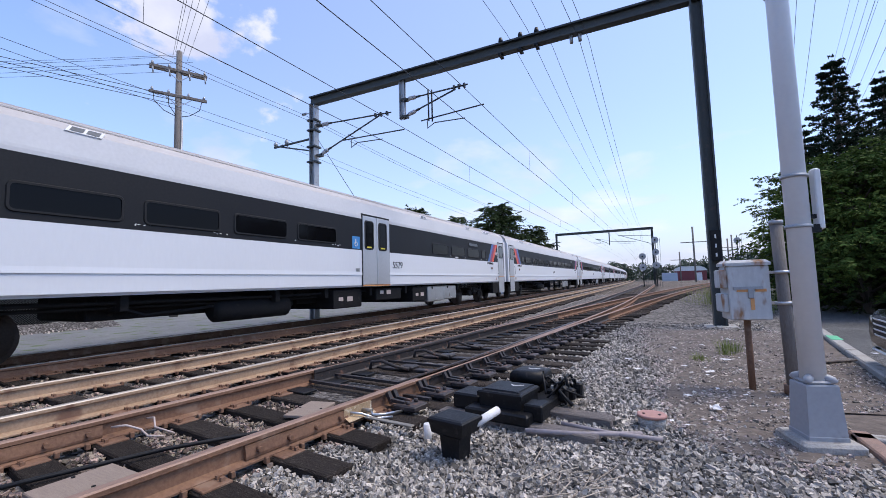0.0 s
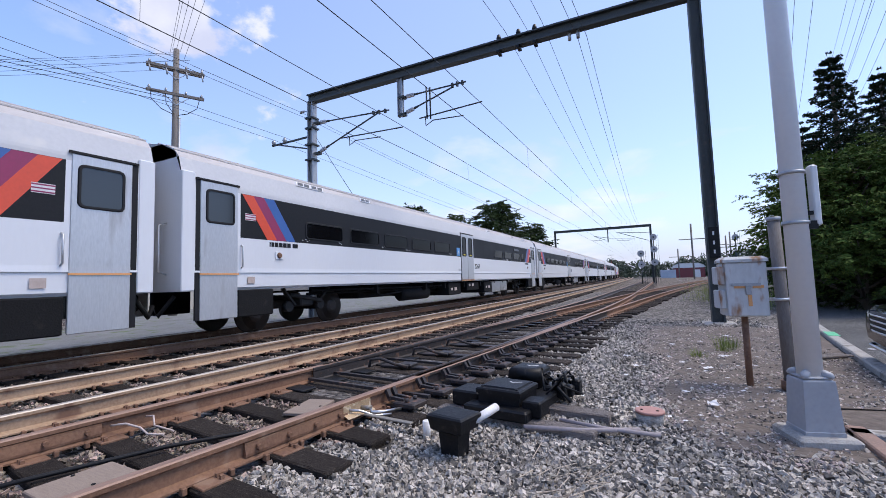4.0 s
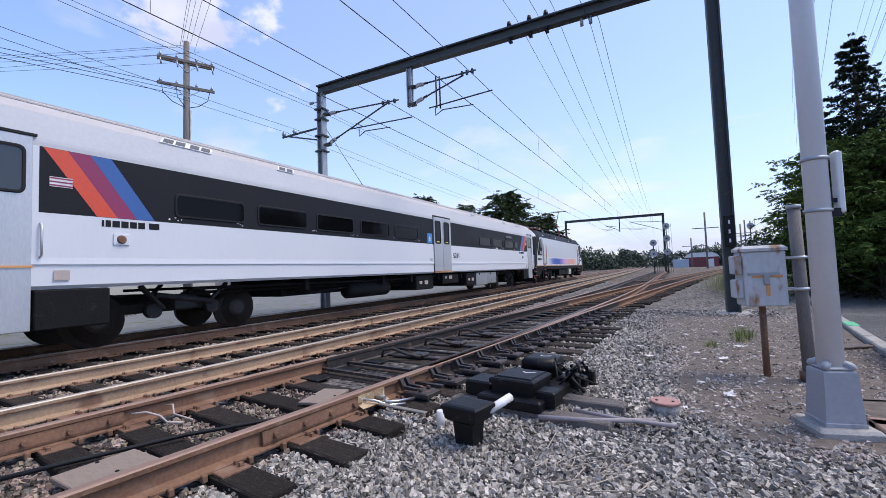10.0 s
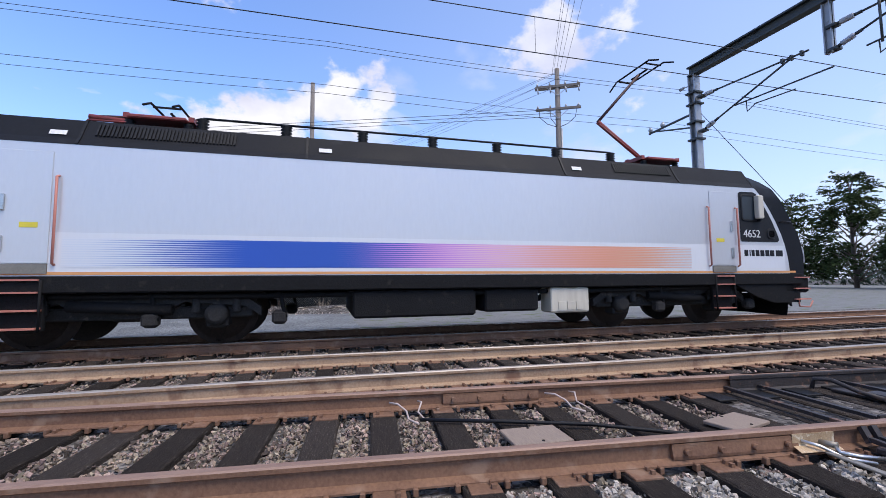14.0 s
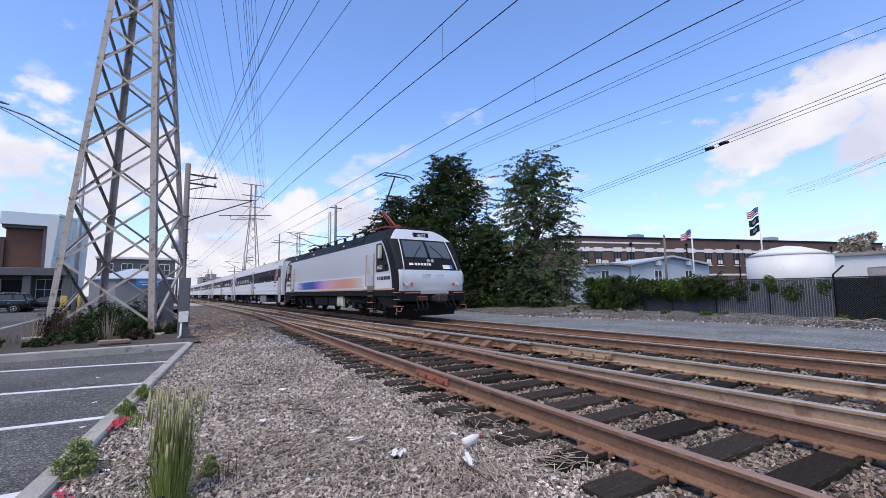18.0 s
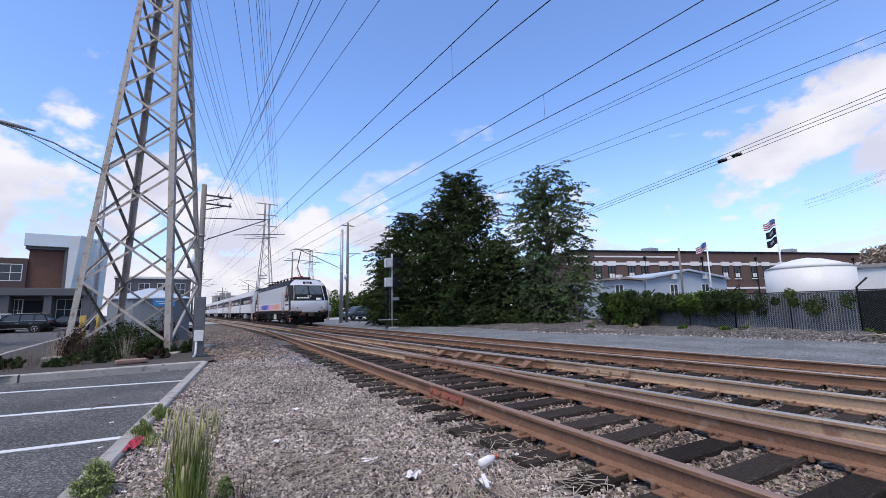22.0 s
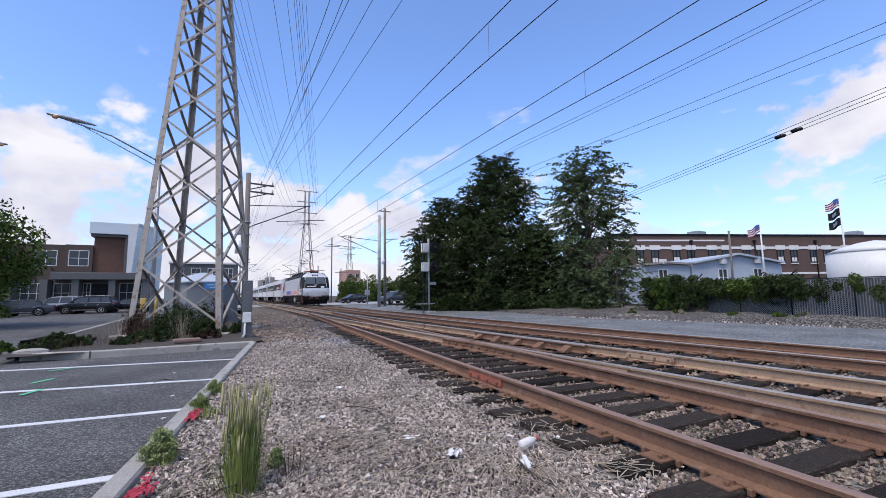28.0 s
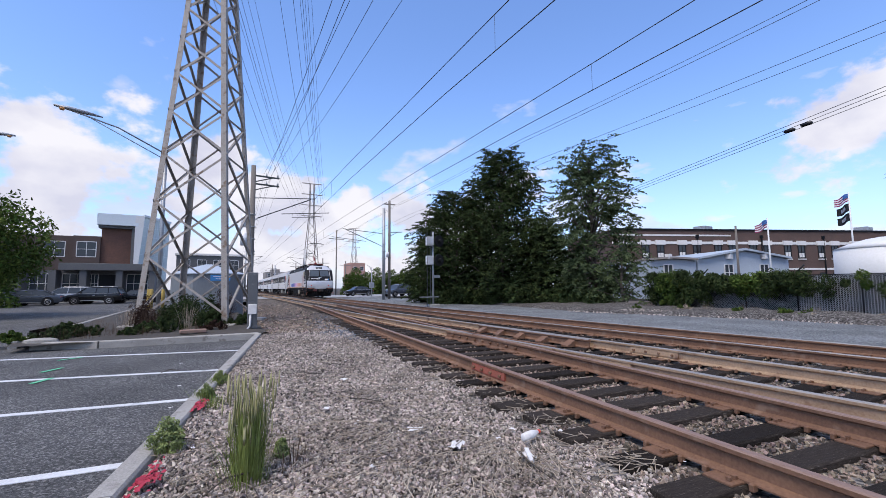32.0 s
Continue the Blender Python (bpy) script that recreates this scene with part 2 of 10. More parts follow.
def stones_mat(name, cols, cell, rough=0.9, bump=0.9):
    """Loose stones too far off to be built: cells with a colour each."""
    m = bpy.data.materials.new(name)
    m.use_nodes = True
    n, l = m.node_tree.nodes, m.node_tree.links
    b = n["Principled BSDF"]
    tc = n.new("ShaderNodeTexCoord")
    v = n.new("ShaderNodeTexVoronoi")
    v.inputs["Scale"].default_value = 1.0 / cell
    l.new(tc.outputs["Object"], v.inputs["Vector"])
    sp = n.new("ShaderNodeSeparateColor")
    l.new(v.outputs["Color"], sp.inputs[0])
    cr = n.new("ShaderNodeValToRGB")
    while len(cr.color_ramp.elements) < len(cols):
        cr.color_ramp.elements.new(0.5)
    for i, c in enumerate(cols):
        cr.color_ramp.elements[i].position = i / (len(cols) - 1)
        cr.color_ramp.elements[i].color = (*c, 1)
    l.new(sp.outputs[0], cr.inputs[0])
    big = n.new("ShaderNodeTexNoise")
    big.inputs["Scale"].default_value, big.inputs["Detail"].default_value = 0.7, 7.0
    l.new(tc.outputs["Object"], big.inputs["Vector"])
    mr = n.new("ShaderNodeMapRange")
    mr.inputs["From Min"].default_value, mr.inputs["From Max"].default_value = 0.3, 0.7
    mr.inputs["To Min"].default_value, mr.inputs["To Max"].default_value = 0.7, 1.2
    l.new(big.outputs["Fac"], mr.inputs["Value"])
    hs = n.new("ShaderNodeHueSaturation")
    l.new(mr.outputs[0], hs.inputs["Value"]), l.new(cr.outputs[0], hs.inputs["Color"])
    l.new(hs.outputs[0], b.inputs["Base Color"])
    b.inputs["Roughness"].default_value = rough
    b.inputs["Specular IOR Level"].default_value = 0.25
    bp = n.new("ShaderNodeBump")
    bp.inputs["Strength"].default_value, bp.inputs["Distance"].default_value, bp.invert = bump, cell * 0.8, True
    l.new(v.outputs["Distance"], bp.inputs["Height"]), l.new(bp.outputs[0], b.inputs["Normal"])
    return m


def glass_mat(name, tint=(0.02, 0.025, 0.03), rough=0.06, spec=0.35):
    m = bpy.data.materials.new(name)
    m.use_nodes = True
    b = m.node_tree.nodes["Principled BSDF"]
    b.inputs["Base Color"].default_value, b.inputs["Roughness"].default_value = (*tint, 1), rough
    b.inputs["Specular IOR Level"].default_value = spec
    return m


def glow_mat(name, col, k):
    m = bpy.data.materials.new(name)
    m.use_nodes = True
    b = m.node_tree.nodes["Principled BSDF"]
    b.inputs["Base Color"].default_value = (*col, 1)
    b.inputs["Emission Color"].default_value, b.inputs["Emission Strength"].default_value = (*col, 1), k
    return m


M_ballast = stones_mat("ballast", [(0.032, 0.030, 0.028), (0.097, 0.088, 0.079), (0.184, 0.165, 0.148), (0.335, 0.306, 0.276)], 0.055)
M_ballast_brown = stones_mat("ballast_brown", [(0.036, 0.026, 0.019), (0.102, 0.079, 0.060), (0.162, 0.130, 0.102), (0.276, 0.240, 0.204)], 0.055)
M_gravel = stones_mat("fine_gravel", [(0.104, 0.112, 0.119), (0.156, 0.166, 0.171), (0.215, 0.227, 0.232), (0.273, 0.286, 0.284)], 0.035)
M_earth = mat("earth", (0.072, 0.059, 0.048), (0.036, 0.031, 0.022), rough=0.95, scale=0.6, fine=9, stain=(0.040, 0.042, 0.021), stain_at=0.66, bump=0.6)
M_bank = mat("brown_bank_soil", (0.165, 0.132, 0.110), (0.070, 0.055, 0.044), rough=0.97, scale=2.2, fine=14, bump=0.8, stain=(0.220, 0.186, 0.149), stain_at=0.68)
M_shedgrey = mat("grey_shed_metal", (0.235, 0.255, 0.275), (0.19, 0.205, 0.22), rough=0.6, metal=0.2, scale=1.2, fine=20, stain=(0.16, 0.165, 0.17), stain_at=0.66, aniso=(1, 1, 0.3))
M_cabinet = mat("dark_grey_cabinet", (0.15, 0.155, 0.165), (0.115, 0.12, 0.125), rough=0.5, metal=0.3, scale=3, fine=30, stain=(0.19, 0.19, 0.195), stain_at=0.66)
M_yellowpost = mat("faded_yellow_paint", (0.44, 0.32, 0.07), (0.30, 0.21, 0.06), rough=0.7, scale=3, fine=30, stain=(0.16, 0.12, 0.07), stain_at=0.66)
M_asphalt = stones_mat("worn_asphalt", [(0.037, 0.037, 0.037), (0.071, 0.071, 0.071), (0.095, 0.094, 0.093), (0.244, 0.238, 0.232)], 0.014, 0.9, 0.5)
M_road = mat("concrete_road", (0.36, 0.36, 0.36), (0.27, 0.27, 0.27), rough=0.9, scale=0.3, fine=40)
M_line = mat("road_paint", (0.72, 0.73, 0.74), (0.5, 0.5, 0.5), rough=0.7, scale=2, fine=50, stain=(0.2, 0.2, 0.2), stain_at=0.68)
M_green_paint = mat("green_spray_paint", (0.12, 0.55, 0.28), (0.08, 0.36, 0.2), scale=6, fine=80)
M_concrete = mat("concrete", (0.42, 0.40, 0.37), (0.26, 0.245, 0.22), rough=0.92, scale=2.2, fine=70, bump=0.4, stain=(0.17, 0.15, 0.13), stain_at=0.64)
M_paver = mat("brick_paver", (0.27, 0.17, 0.13), (0.17, 0.12, 0.10), rough=0.9, scale=5, fine=60, bump=0.3, rnd=0.2)
M_rust = mat("rusty_rail", (0.25, 0.135, 0.080), (0.135, 0.070, 0.043), rough=0.8, metal=0.15, scale=2.5, fine=45, bump=0.15, stain=(0.255, 0.160, 0.108), stain_at=0.62)
M_rust_tan = mat("sandy_rail", (0.47, 0.335, 0.22), (0.29, 0.185, 0.115), rough=0.7, metal=0.2, scale=1.5, fine=40, bump=0.12, stain=(0.20, 0.11, 0.07), stain_at=0.62)
M_rail_dark = mat("oily_rail", (0.054, 0.043, 0.040), (0.022, 0.021, 0.021), rough=0.5, spec=0.3, scale=4, fine=40, bump=0.15, stain=(0.176, 0.096, 0.064), stain_at=0.64)
M_head = mat("polished_railhead", (0.42, 0.385, 0.35), (0.29, 0.25, 0.22), rough=0.5, metal=0.5, scale=5, fine=90, aniso=(8, 0.4, 1))
M_head_rust = mat("worn_railhead", (0.33, 0.22, 0.17), (0.21, 0.125, 0.09), rough=0.62, metal=0.25, scale=4, fine=70, aniso=(8, 0.4, 1))
M_tie = mat("creosoted_timber", (0.068, 0.055, 0.047), (0.020, 0.017, 0.015), rough=0.9, scale=6, fine=40, bump=0.8, rnd=0.45, aniso=(1, 12, 6), stain=(0.125, 0.108, 0.094), stain_at=0.64, spec=0.1)
M_tie_grey = mat("weathered_timber", (0.3410, 0.2945, 0.2635), (0.1550, 0.1318, 0.1240), rough=0.95, scale=6, fine=40, bump=0.9, rnd=0.2, aniso=(1.5, 14, 8))
M_black = mat("black_painted_steel", (0.010, 0.0105, 0.012), (0.005, 0.005, 0.006), rough=0.48, scale=8, fine=70, bump=0.15, stain=(0.028, 0.025, 0.024), stain_at=0.64, spec=0.25)
M_dark = mat("sooty_underframe", (0.014, 0.014, 0.015), (0.007, 0.007, 0.0075), rough=0.85, scale=3, fine=40, bump=0.3, stain=(0.022, 0.020, 0.018), stain_at=0.66, spec=0.2)
M_white = mat("white_train_paint", (0.72, 0.725, 0.74), (0.67, 0.675, 0.69), rough=0.35, scale=0.8, fine=20, var=0.3, stain=(0.66, 0.66, 0.68), stain_at=0.69, aniso=(1, 1, 0.25))
M_white_dirty = mat("dusty_white_paint", (0.64, 0.63, 0.62), (0.55, 0.535, 0.52), rough=0.5, scale=0.8, fine=20, var=0.4, stain=(0.5, 0.47, 0.44), stain_at=0.66, aniso=(1, 1, 0.25))
M_band = mat("black_window_band", (0.016, 0.017, 0.019), (0.011, 0.011, 0.013), rough=0.55, scale=1.0, fine=25, spec=0.22)
M_rubber = mat("black_rubber", (0.012, 0.012, 0.013), (0.008, 0.008, 0.009), rough=0.6, scale=4, fine=40, spec=0.3)
M_signgrey = mat("grey_display", (0.10, 0.11, 0.12), (0.07, 0.075, 0.08), rough=0.4, scale=3, fine=30)
M_brushed = mat("brushed_stainless", (0.58, 0.58, 0.585), (0.46, 0.46, 0.465), rough=0.42, metal=0.55, scale=1.2, fine=60, aniso=(1, 1, 0.2), stain=(0.38, 0.36, 0.35), stain_at=0.68)
M_magenta = mat("magenta_stripe", (0.30, 0.030, 0.10), (0.25, 0.03, 0.085), rough=0.4, scale=2, fine=20)
M_signblue = mat("bright_blue_sign", (0.05, 0.25, 0.55), (0.04, 0.21, 0.48), rough=0.4, scale=2, fine=20)
M_pinknote = mat("faded_notice", (0.55, 0.45, 0.40), (0.40, 0.32, 0.28), rough=0.6, scale=9, fine=60)
M_brassy = mat("worn_brass_plate", (0.30, 0.27, 0.22), (0.20, 0.18, 0.15), rough=0.5, metal=0.4, scale=4, fine=40)
M_roof = mat("grey_white_roof", (0.50, 0.475, 0.465), (0.43, 0.405, 0.395), rough=0.75, spec=0.25, scale=0.9, fine=18, stain=(0.58, 0.56, 0.54), stain_at=0.68, aniso=(1, 0.4, 1))
M_cove = mat("pale_grey_cove_paint", (0.56, 0.565, 0.58), (0.50, 0.505, 0.52), rough=0.8, spec=0.15, scale=0.9, fine=18, stain=(0.60, 0.59, 0.58), stain_at=0.68)
M_steel = mat("stainless_steel", (0.62, 0.62, 0.62), (0.45, 0.45, 0.45), rough=0.32, metal=0.9, scale=2, fine=50, stain=(0.30, 0.27, 0.25), stain_at=0.68)
M_glass = glass_mat("dark_train_glass", (0.004, 0.004, 0.005), 0.08, 0.1)
M_pane = glass_mat("building_glass", (0.05, 0.06, 0.07), 0.08)
M_bogie = mat("dusty_bogie_steel", (0.046, 0.043, 0.041), (0.020, 0.019, 0.018), rough=0.85, scale=4, fine=40, bump=0.25, stain=(0.075, 0.062, 0.052), stain_at=0.66, spec=0.2)
M_screen = glass_mat("cab_windscreen_glass", (0.075, 0.095, 0.115), 0.05, 0.5)
M_weed = mat("pale_weed_leaves", (0.30, 0.36, 0.15), (0.17, 0.21, 0.08), rough=0.85, scale=3, fine=20, spec=0.15)
M_wheel = mat("wheel_steel", (0.075, 0.058, 0.05), (0.036, 0.030, 0.027), rough=0.65, metal=0.4, scale=5, fine=40)
M_loco_dark = mat("dark_grey_roof_paint", (0.012, 0.013, 0.017), (0.008, 0.009, 0.011), rough=0.6, scale=1.2, fine=20, stain=(0.018, 0.019, 0.022), stain_at=0.68, spec=0.16)
M_silver = mat("silver_locomotive_paint", (0.66, 0.665, 0.68), (0.60, 0.605, 0.62), rough=0.36, metal=0.35, scale=0.8, fine=20, var=0.3, stain=(0.62, 0.62, 0.62), stain_at=0.69, aniso=(1, 1, 0.25))
M_red = mat("red_pantograph_paint", (0.28, 0.045, 0.035), (0.17, 0.035, 0.03), rough=0.55, scale=6, fine=50)
M_redrust_dark = mat("dull_red_socket", (0.12, 0.022, 0.02), (0.07, 0.018, 0.016), rough=0.6, scale=6, fine=50)
M_handrail = mat("salmon_handrail", (0.55, 0.20, 0.14), (0.42, 0.16, 0.12), rough=0.5)
M_blue = mat("blue_stripe", (0.045, 0.125, 0.36), (0.04, 0.11, 0.31), rough=0.4, scale=2, fine=20)
M_redstripe = mat("red_stripe", (0.74, 0.085, 0.035), (0.64, 0.075, 0.032), rough=0.4, scale=2, fine=20)
M_orange = mat("orange_line", (0.75, 0.36, 0.13), (0.65, 0.30, 0.11), rough=0.5)
M_yellow = mat("yellow_plate", (0.75, 0.62, 0.05), (0.65, 0.53, 0.05), rough=0.5)
M_galv = mat("galvanised_steel", (0.40, 0.415, 0.43), (0.30, 0.31, 0.325), rough=0.5, metal=0.55, scale=3, fine=50, stain=(0.24, 0.235, 0.23), stain_at=0.67)
M_basegrey = mat("grey_base_cover", (0.36, 0.37, 0.39), (0.30, 0.31, 0.325), rough=0.5, scale=2.0, fine=30, stain=(0.20, 0.20, 0.205), stain_at=0.66)
M_markerpink = mat("faded_pink_plastic", (0.45, 0.24, 0.20), (0.36, 0.19, 0.16), rough=0.7, scale=6, fine=40)
M_hose = mat("pale_dusty_hose", (0.36, 0.31, 0.31), (0.26, 0.225, 0.22), rough=0.8, scale=6, fine=40)
M_lampgrey = mat("grey_lamp_paint", (0.74, 0.755, 0.78), (0.66, 0.675, 0.70), rough=0.4, scale=2.0, fine=30, var=0.3)
M_mast = mat("dark_weathered_steel", (0.075, 0.085, 0.085), (0.045, 0.05, 0.05), rough=0.6, metal=0.4, scale=3, fine=40, stain=(0.10, 0.09, 0.08), stain_at=0.66)
M_tower = mat("tower_steel", (0.42, 0.39, 0.36), (0.27, 0.24, 0.215), rough=0.75, metal=0.2, scale=2.2, fine=30, stain=(0.21, 0.15, 0.11), stain_at=0.62)
M_wire = mat("wire", (0.030, 0.032, 0.036), (0.02, 0.02, 0.022), rough=0.6, metal=0.3)
M_polewood = mat("pole_wood", (0.221, 0.200, 0.183), (0.128, 0.111, 0.098), rough=0.9, scale=2.5, fine=40, aniso=(6, 6, 0.5), bump=0.4)
M_leaf = mat("dark_leaves", (0.062, 0.088, 0.030), (0.016, 0.026, 0.010), rough=0.85, scale=0.5, fine=8, spec=0.12)
M_leaf_g = mat("grey_green_leaves", (0.102, 0.135, 0.061), (0.045, 0.066, 0.028), rough=0.8, scale=0.6, fine=8, spec=0.15)
M_leaf_b = mat("bright_leaves", (0.095, 0.14, 0.03), (0.035, 0.062, 0.014), rough=0.85, scale=0.6, fine=8, spec=0.12)
M_leaf_c = mat("conifer_needles", (0.022, 0.036, 0.018), (0.009, 0.016, 0.009), rough=0.9, scale=0.7, fine=8, spec=0.1)
# distance haze mixed into the leaf colour: paler and bluer than the near leaves
M_leaf_hazed = mat("hazed_distant_leaves", (0.068, 0.096, 0.060), (0.032, 0.052, 0.032), rough=0.7, scale=0.3, fine=4)
M_dry = mat("dry_stalks", (0.42, 0.36, 0.28), (0.26, 0.20, 0.15), rough=0.9)
M_grass = mat("grass_blades", (0.26, 0.31, 0.09), (0.13, 0.17, 0.045), rough=0.85, scale=3, fine=20, spec=0.15)
M_seed = mat("grass_seed_heads", (0.40, 0.38, 0.20), (0.28, 0.26, 0.13), rough=0.9, scale=3, fine=20)
M_deadbrown = mat("dead_brown_stems", (0.125, 0.085, 0.062), (0.065, 0.043, 0.032), rough=0.95, scale=3, fine=20, spec=0.1)
M_bark = mat("bark", (0.13, 0.105, 0.085), (0.06, 0.05, 0.04), rough=0.95, scale=6, fine=40, bump=0.8, aniso=(4, 4, 1))
for _m in (M_leaf, M_leaf_b, M_leaf_c, M_leaf_hazed):
    island_tint(_m, 0.45, 0.025)
for _m in (M_grass, M_dry):
    island_tint(_m, 0.35)
M_stone = island_tint(mat("ballast_stone", (0.462, 0.415, 0.356), (0.157, 0.140, 0.120), rough=0.9, scale=1.6, fine=60, bump=0.4), 0.82, 0.010)
M_stone_b = island_tint(mat("brown_stone", (0.335, 0.258, 0.200), (0.119, 0.087, 0.067), rough=0.9, scale=1.6, fine=60, bump=0.4), 0.82, 0.03)
M_stone_c = island_tint(mat("pale_mixed_stone", (0.526, 0.453, 0.401), (0.146, 0.118, 0.098), rough=0.9, scale=1.1, fine=40, var=0.45, bump=0.4), 0.80, 0.03)
M_stone_d = island_tint(mat("blue_grey_stone", (0.19, 0.21, 0.24), (0.10, 0.115, 0.14), rough=0.9, scale=4, fine=40, bump=0.4), 0.6, 0.02)

M_oily = stones_mat("oily_ballast", [(0.024, 0.021, 0.021), (0.071, 0.064, 0.060), (0.130, 0.119, 0.109), (0.238, 0.214, 0.195)], 0.05)
M_litter = mat("white_litter", (0.78, 0.77, 0.76), (0.6, 0.58, 0.57), rough=0.7, scale=9, fine=60)
M_brick = mat("brown_brick", (0.140, 0.086, 0.070), (0.085, 0.056, 0.047), rough=0.9, scale=0.8, fine=14, bump=0.3)
M_stonetrim = mat("pale_stone_trim", (0.78, 0.76, 0.73), (0.66, 0.64, 0.61), rough=0.85, scale=1.0, fine=16)
M_cream = mat("cream_tank_paint", (0.62, 0.57, 0.47), (0.50, 0.455, 0.37), rough=0.6, scale=0.5, fine=9, stain=(0.42, 0.37, 0.29), stain_at=0.68, aniso=(1, 1, 0.3))
M_tankwhite = mat("white_tank_paint", (0.720, 0.720, 0.711), (0.630, 0.630, 0.612), rough=0.5, scale=0.6, fine=9)
M_siding = mat("pale_blue_siding", (0.44, 0.50, 0.57), (0.35, 0.40, 0.46), rough=0.7, scale=1.0, fine=14)
M_greyroof = mat("weathered_flat_roof", (0.32, 0.30, 0.28), (0.22, 0.20, 0.19), rough=0.85, scale=1.0, fine=12)


# ---- mesh helpers ----
class Mesh:
    """Vertices and faces of one part; every face may carry a material index and smooth shading."""

    def __init__(self):
        self.v, self.f, self.m, self.s = [], [], [], []

    def add(self, verts, faces, mi=0, smooth=False):
        o = len(self.v)
        self.v.extend(tuple(p) for p in verts)
        for f in faces:
            self.f.append(tuple(i + o for i in f))
            self.m.append(mi)
            self.s.append(smooth)
        return self

    def box(self, x0, x1, y0, y1, z0, z1, mi=0, c=0.0):
        if c <= 0:
            vs = [(x, y, z) for x in (x0, x1) for y in (y0, y1) for z in (z0, z1)]
            return self.add(vs, [(0, 1, 3, 2), (4, 6, 7, 5), (0, 4, 5, 1), (2, 3, 7, 6), (0, 2, 6, 4), (1, 5, 7, 3)], mi)
        c = min(c, (x1 - x0) * 0.4, (y1 - y0) * 0.4, (z1 - z0) * 0.4)
        rings = []
        for z, i in ((z0, c), (z0 + c, 0), (z1 - c, 0), (z1, c)):
            a, b, d, e = x0 + i, x1 - i, y0 + i, y1 - i
            k = c * 0.7
            rings.append([(a + k, d, z), (b - k, d, z), (b, d + k, z), (b, e - k, z), (b - k, e, z), (a + k, e, z), (a, e - k, z), (a, d + k, z)])
        return self.loft(rings, mi, False)

    def loft(self, rings, mi=0, smooth=True, caps=True, closed=True):
        n = len(rings[0])
        vs = [p for r in rings for p in r]
        fs = []
        for i in range(len(rings) - 1):
            for j in range(n if closed else n - 1):
                k = (j + 1) % n
                fs.append((i * n + j, i * n + k, (i + 1) * n + k, (i + 1) * n + j))
        self.add(vs, fs, mi, smooth)
        if caps:
            o = len(self.v) - len(vs)
            self.f.append(tuple(o + j for j in reversed(range(n))))
            self.f.append(tuple(o + (len(rings) - 1) * n + j for j in range(n)))
            self.m += [mi, mi]
            self.s += [False, False]
        return self

    def tube(self, pts, r, seg=8, mi=0, caps=True):
        pts = [Vector(p) for p in pts]
        rs = r if isinstance(r, (list, tuple)) else [r] * len(pts)
        rings = []
        up = None
        for i, p in enumerate(pts):
            d = (pts[min(i + 1, len(pts) - 1)] - pts[max(i - 1, 0)]).normalized()
            if up is None:
                up = Vector((0, 0, 1)) if abs(d.z) < 0.9 else Vector((1, 0, 0))
            a = d.cross(up).normalized()
            b = a.cross(d).normalized()
            up = b
            rings.append([p + (a * math.cos(t) + b * math.sin(t)) * rs[i] for t in (2 * math.pi * k / seg for k in range(seg))])
        return self.loft(rings, mi, seg > 4, caps)

    def bar(self, p0, p1, w, h=None, mi=0, up=(0, 0, 1)):
        p0, p1 = Vector(p0), Vector(p1)
        h = h or w
        d = (p1 - p0).normalized()
        u = Vector(up)
        if abs(d.dot(u)) > 0.95:
            u = Vector((0, 1, 0))
        a = d.cross(u).normalized() * w / 2
        b = a.cross(d).normalized() * h / 2
        return self.loft([[p - a - b, p + a - b, p + a + b, p - a + b] for p in (p0, p1)], mi, False)

    def angle_bar(self, p0, p1, w, t=0.012, mi=0, out=(0, 1, 0)):
        """An L-shaped section, as rolled steel angles have."""
        p0, p1 = Vector(p0), Vector(p1)
        d = (p1 - p0).normalized()
        a = d.cross(Vector(out))
        a = (a if a.length > 0.05 else d.cross(Vector((1, 0, 0)))).normalized()
        b = d.cross(a).normalized()
        prof = [(0, 0), (w, 0), (w, t), (t, t), (t, w), (0, w)]
        return self.loft([[p + a * u + b * v for u, v in prof] for p in (p0, p1)], mi, False)

    def disc(self, c, n, r, seg=16, mi=0, thick=0.01):
        c, n = Vector(c), Vector(n).normalized()
        return self.tube([c - n * thick / 2, c + n * thick / 2], r, seg, mi)

    def ring(self, c, n, r, w=0.02, seg=24, mi=0):
        c, n = Vector(c), Vector(n).normalized()
        a = n.orthogonal().normalized()
        b = n.cross(a)
        rings = []
        for k in range(seg + 1):
            t = 2 * math.pi * k / seg
            e = a * math.cos(t) + b * math.sin(t)
            rings.append([c + e * (r + u) + n * v for u, v in ((-w, -w), (w, -w), (w, w), (-w, w))])
        return self.loft(rings, mi, True, False)

    def data(self, name, mats):
        d = bpy.data.meshes.new(name)
        d.from_pydata([tuple(p) for p in self.v], [], self.f)
        for m in (mats if isinstance(mats, (list, tuple)) else [mats]):
            d.materials.append(m)
        d.polygons.foreach_set("material_index", self.m)
        d.polygons.foreach_set("use_smooth", self.s)
        d.update()
        return d


def welded(data, angle=35):
    """Joins the corners of a mesh made of single faces, smooth but for its sharp edges."""
    bm = bmesh.new()
    bm.from_mesh(data)
    bmesh.ops.remove_doubles(bm, verts=bm.verts, dist=0.002)
    bmesh.ops.recalc_face_normals(bm, faces=bm.faces)
    for f in bm.faces:
        f.smooth = True
    bm.to_mesh(data)
    bm.free()
    data.set_sharp_from_angle(angle=radians(angle))
    return data


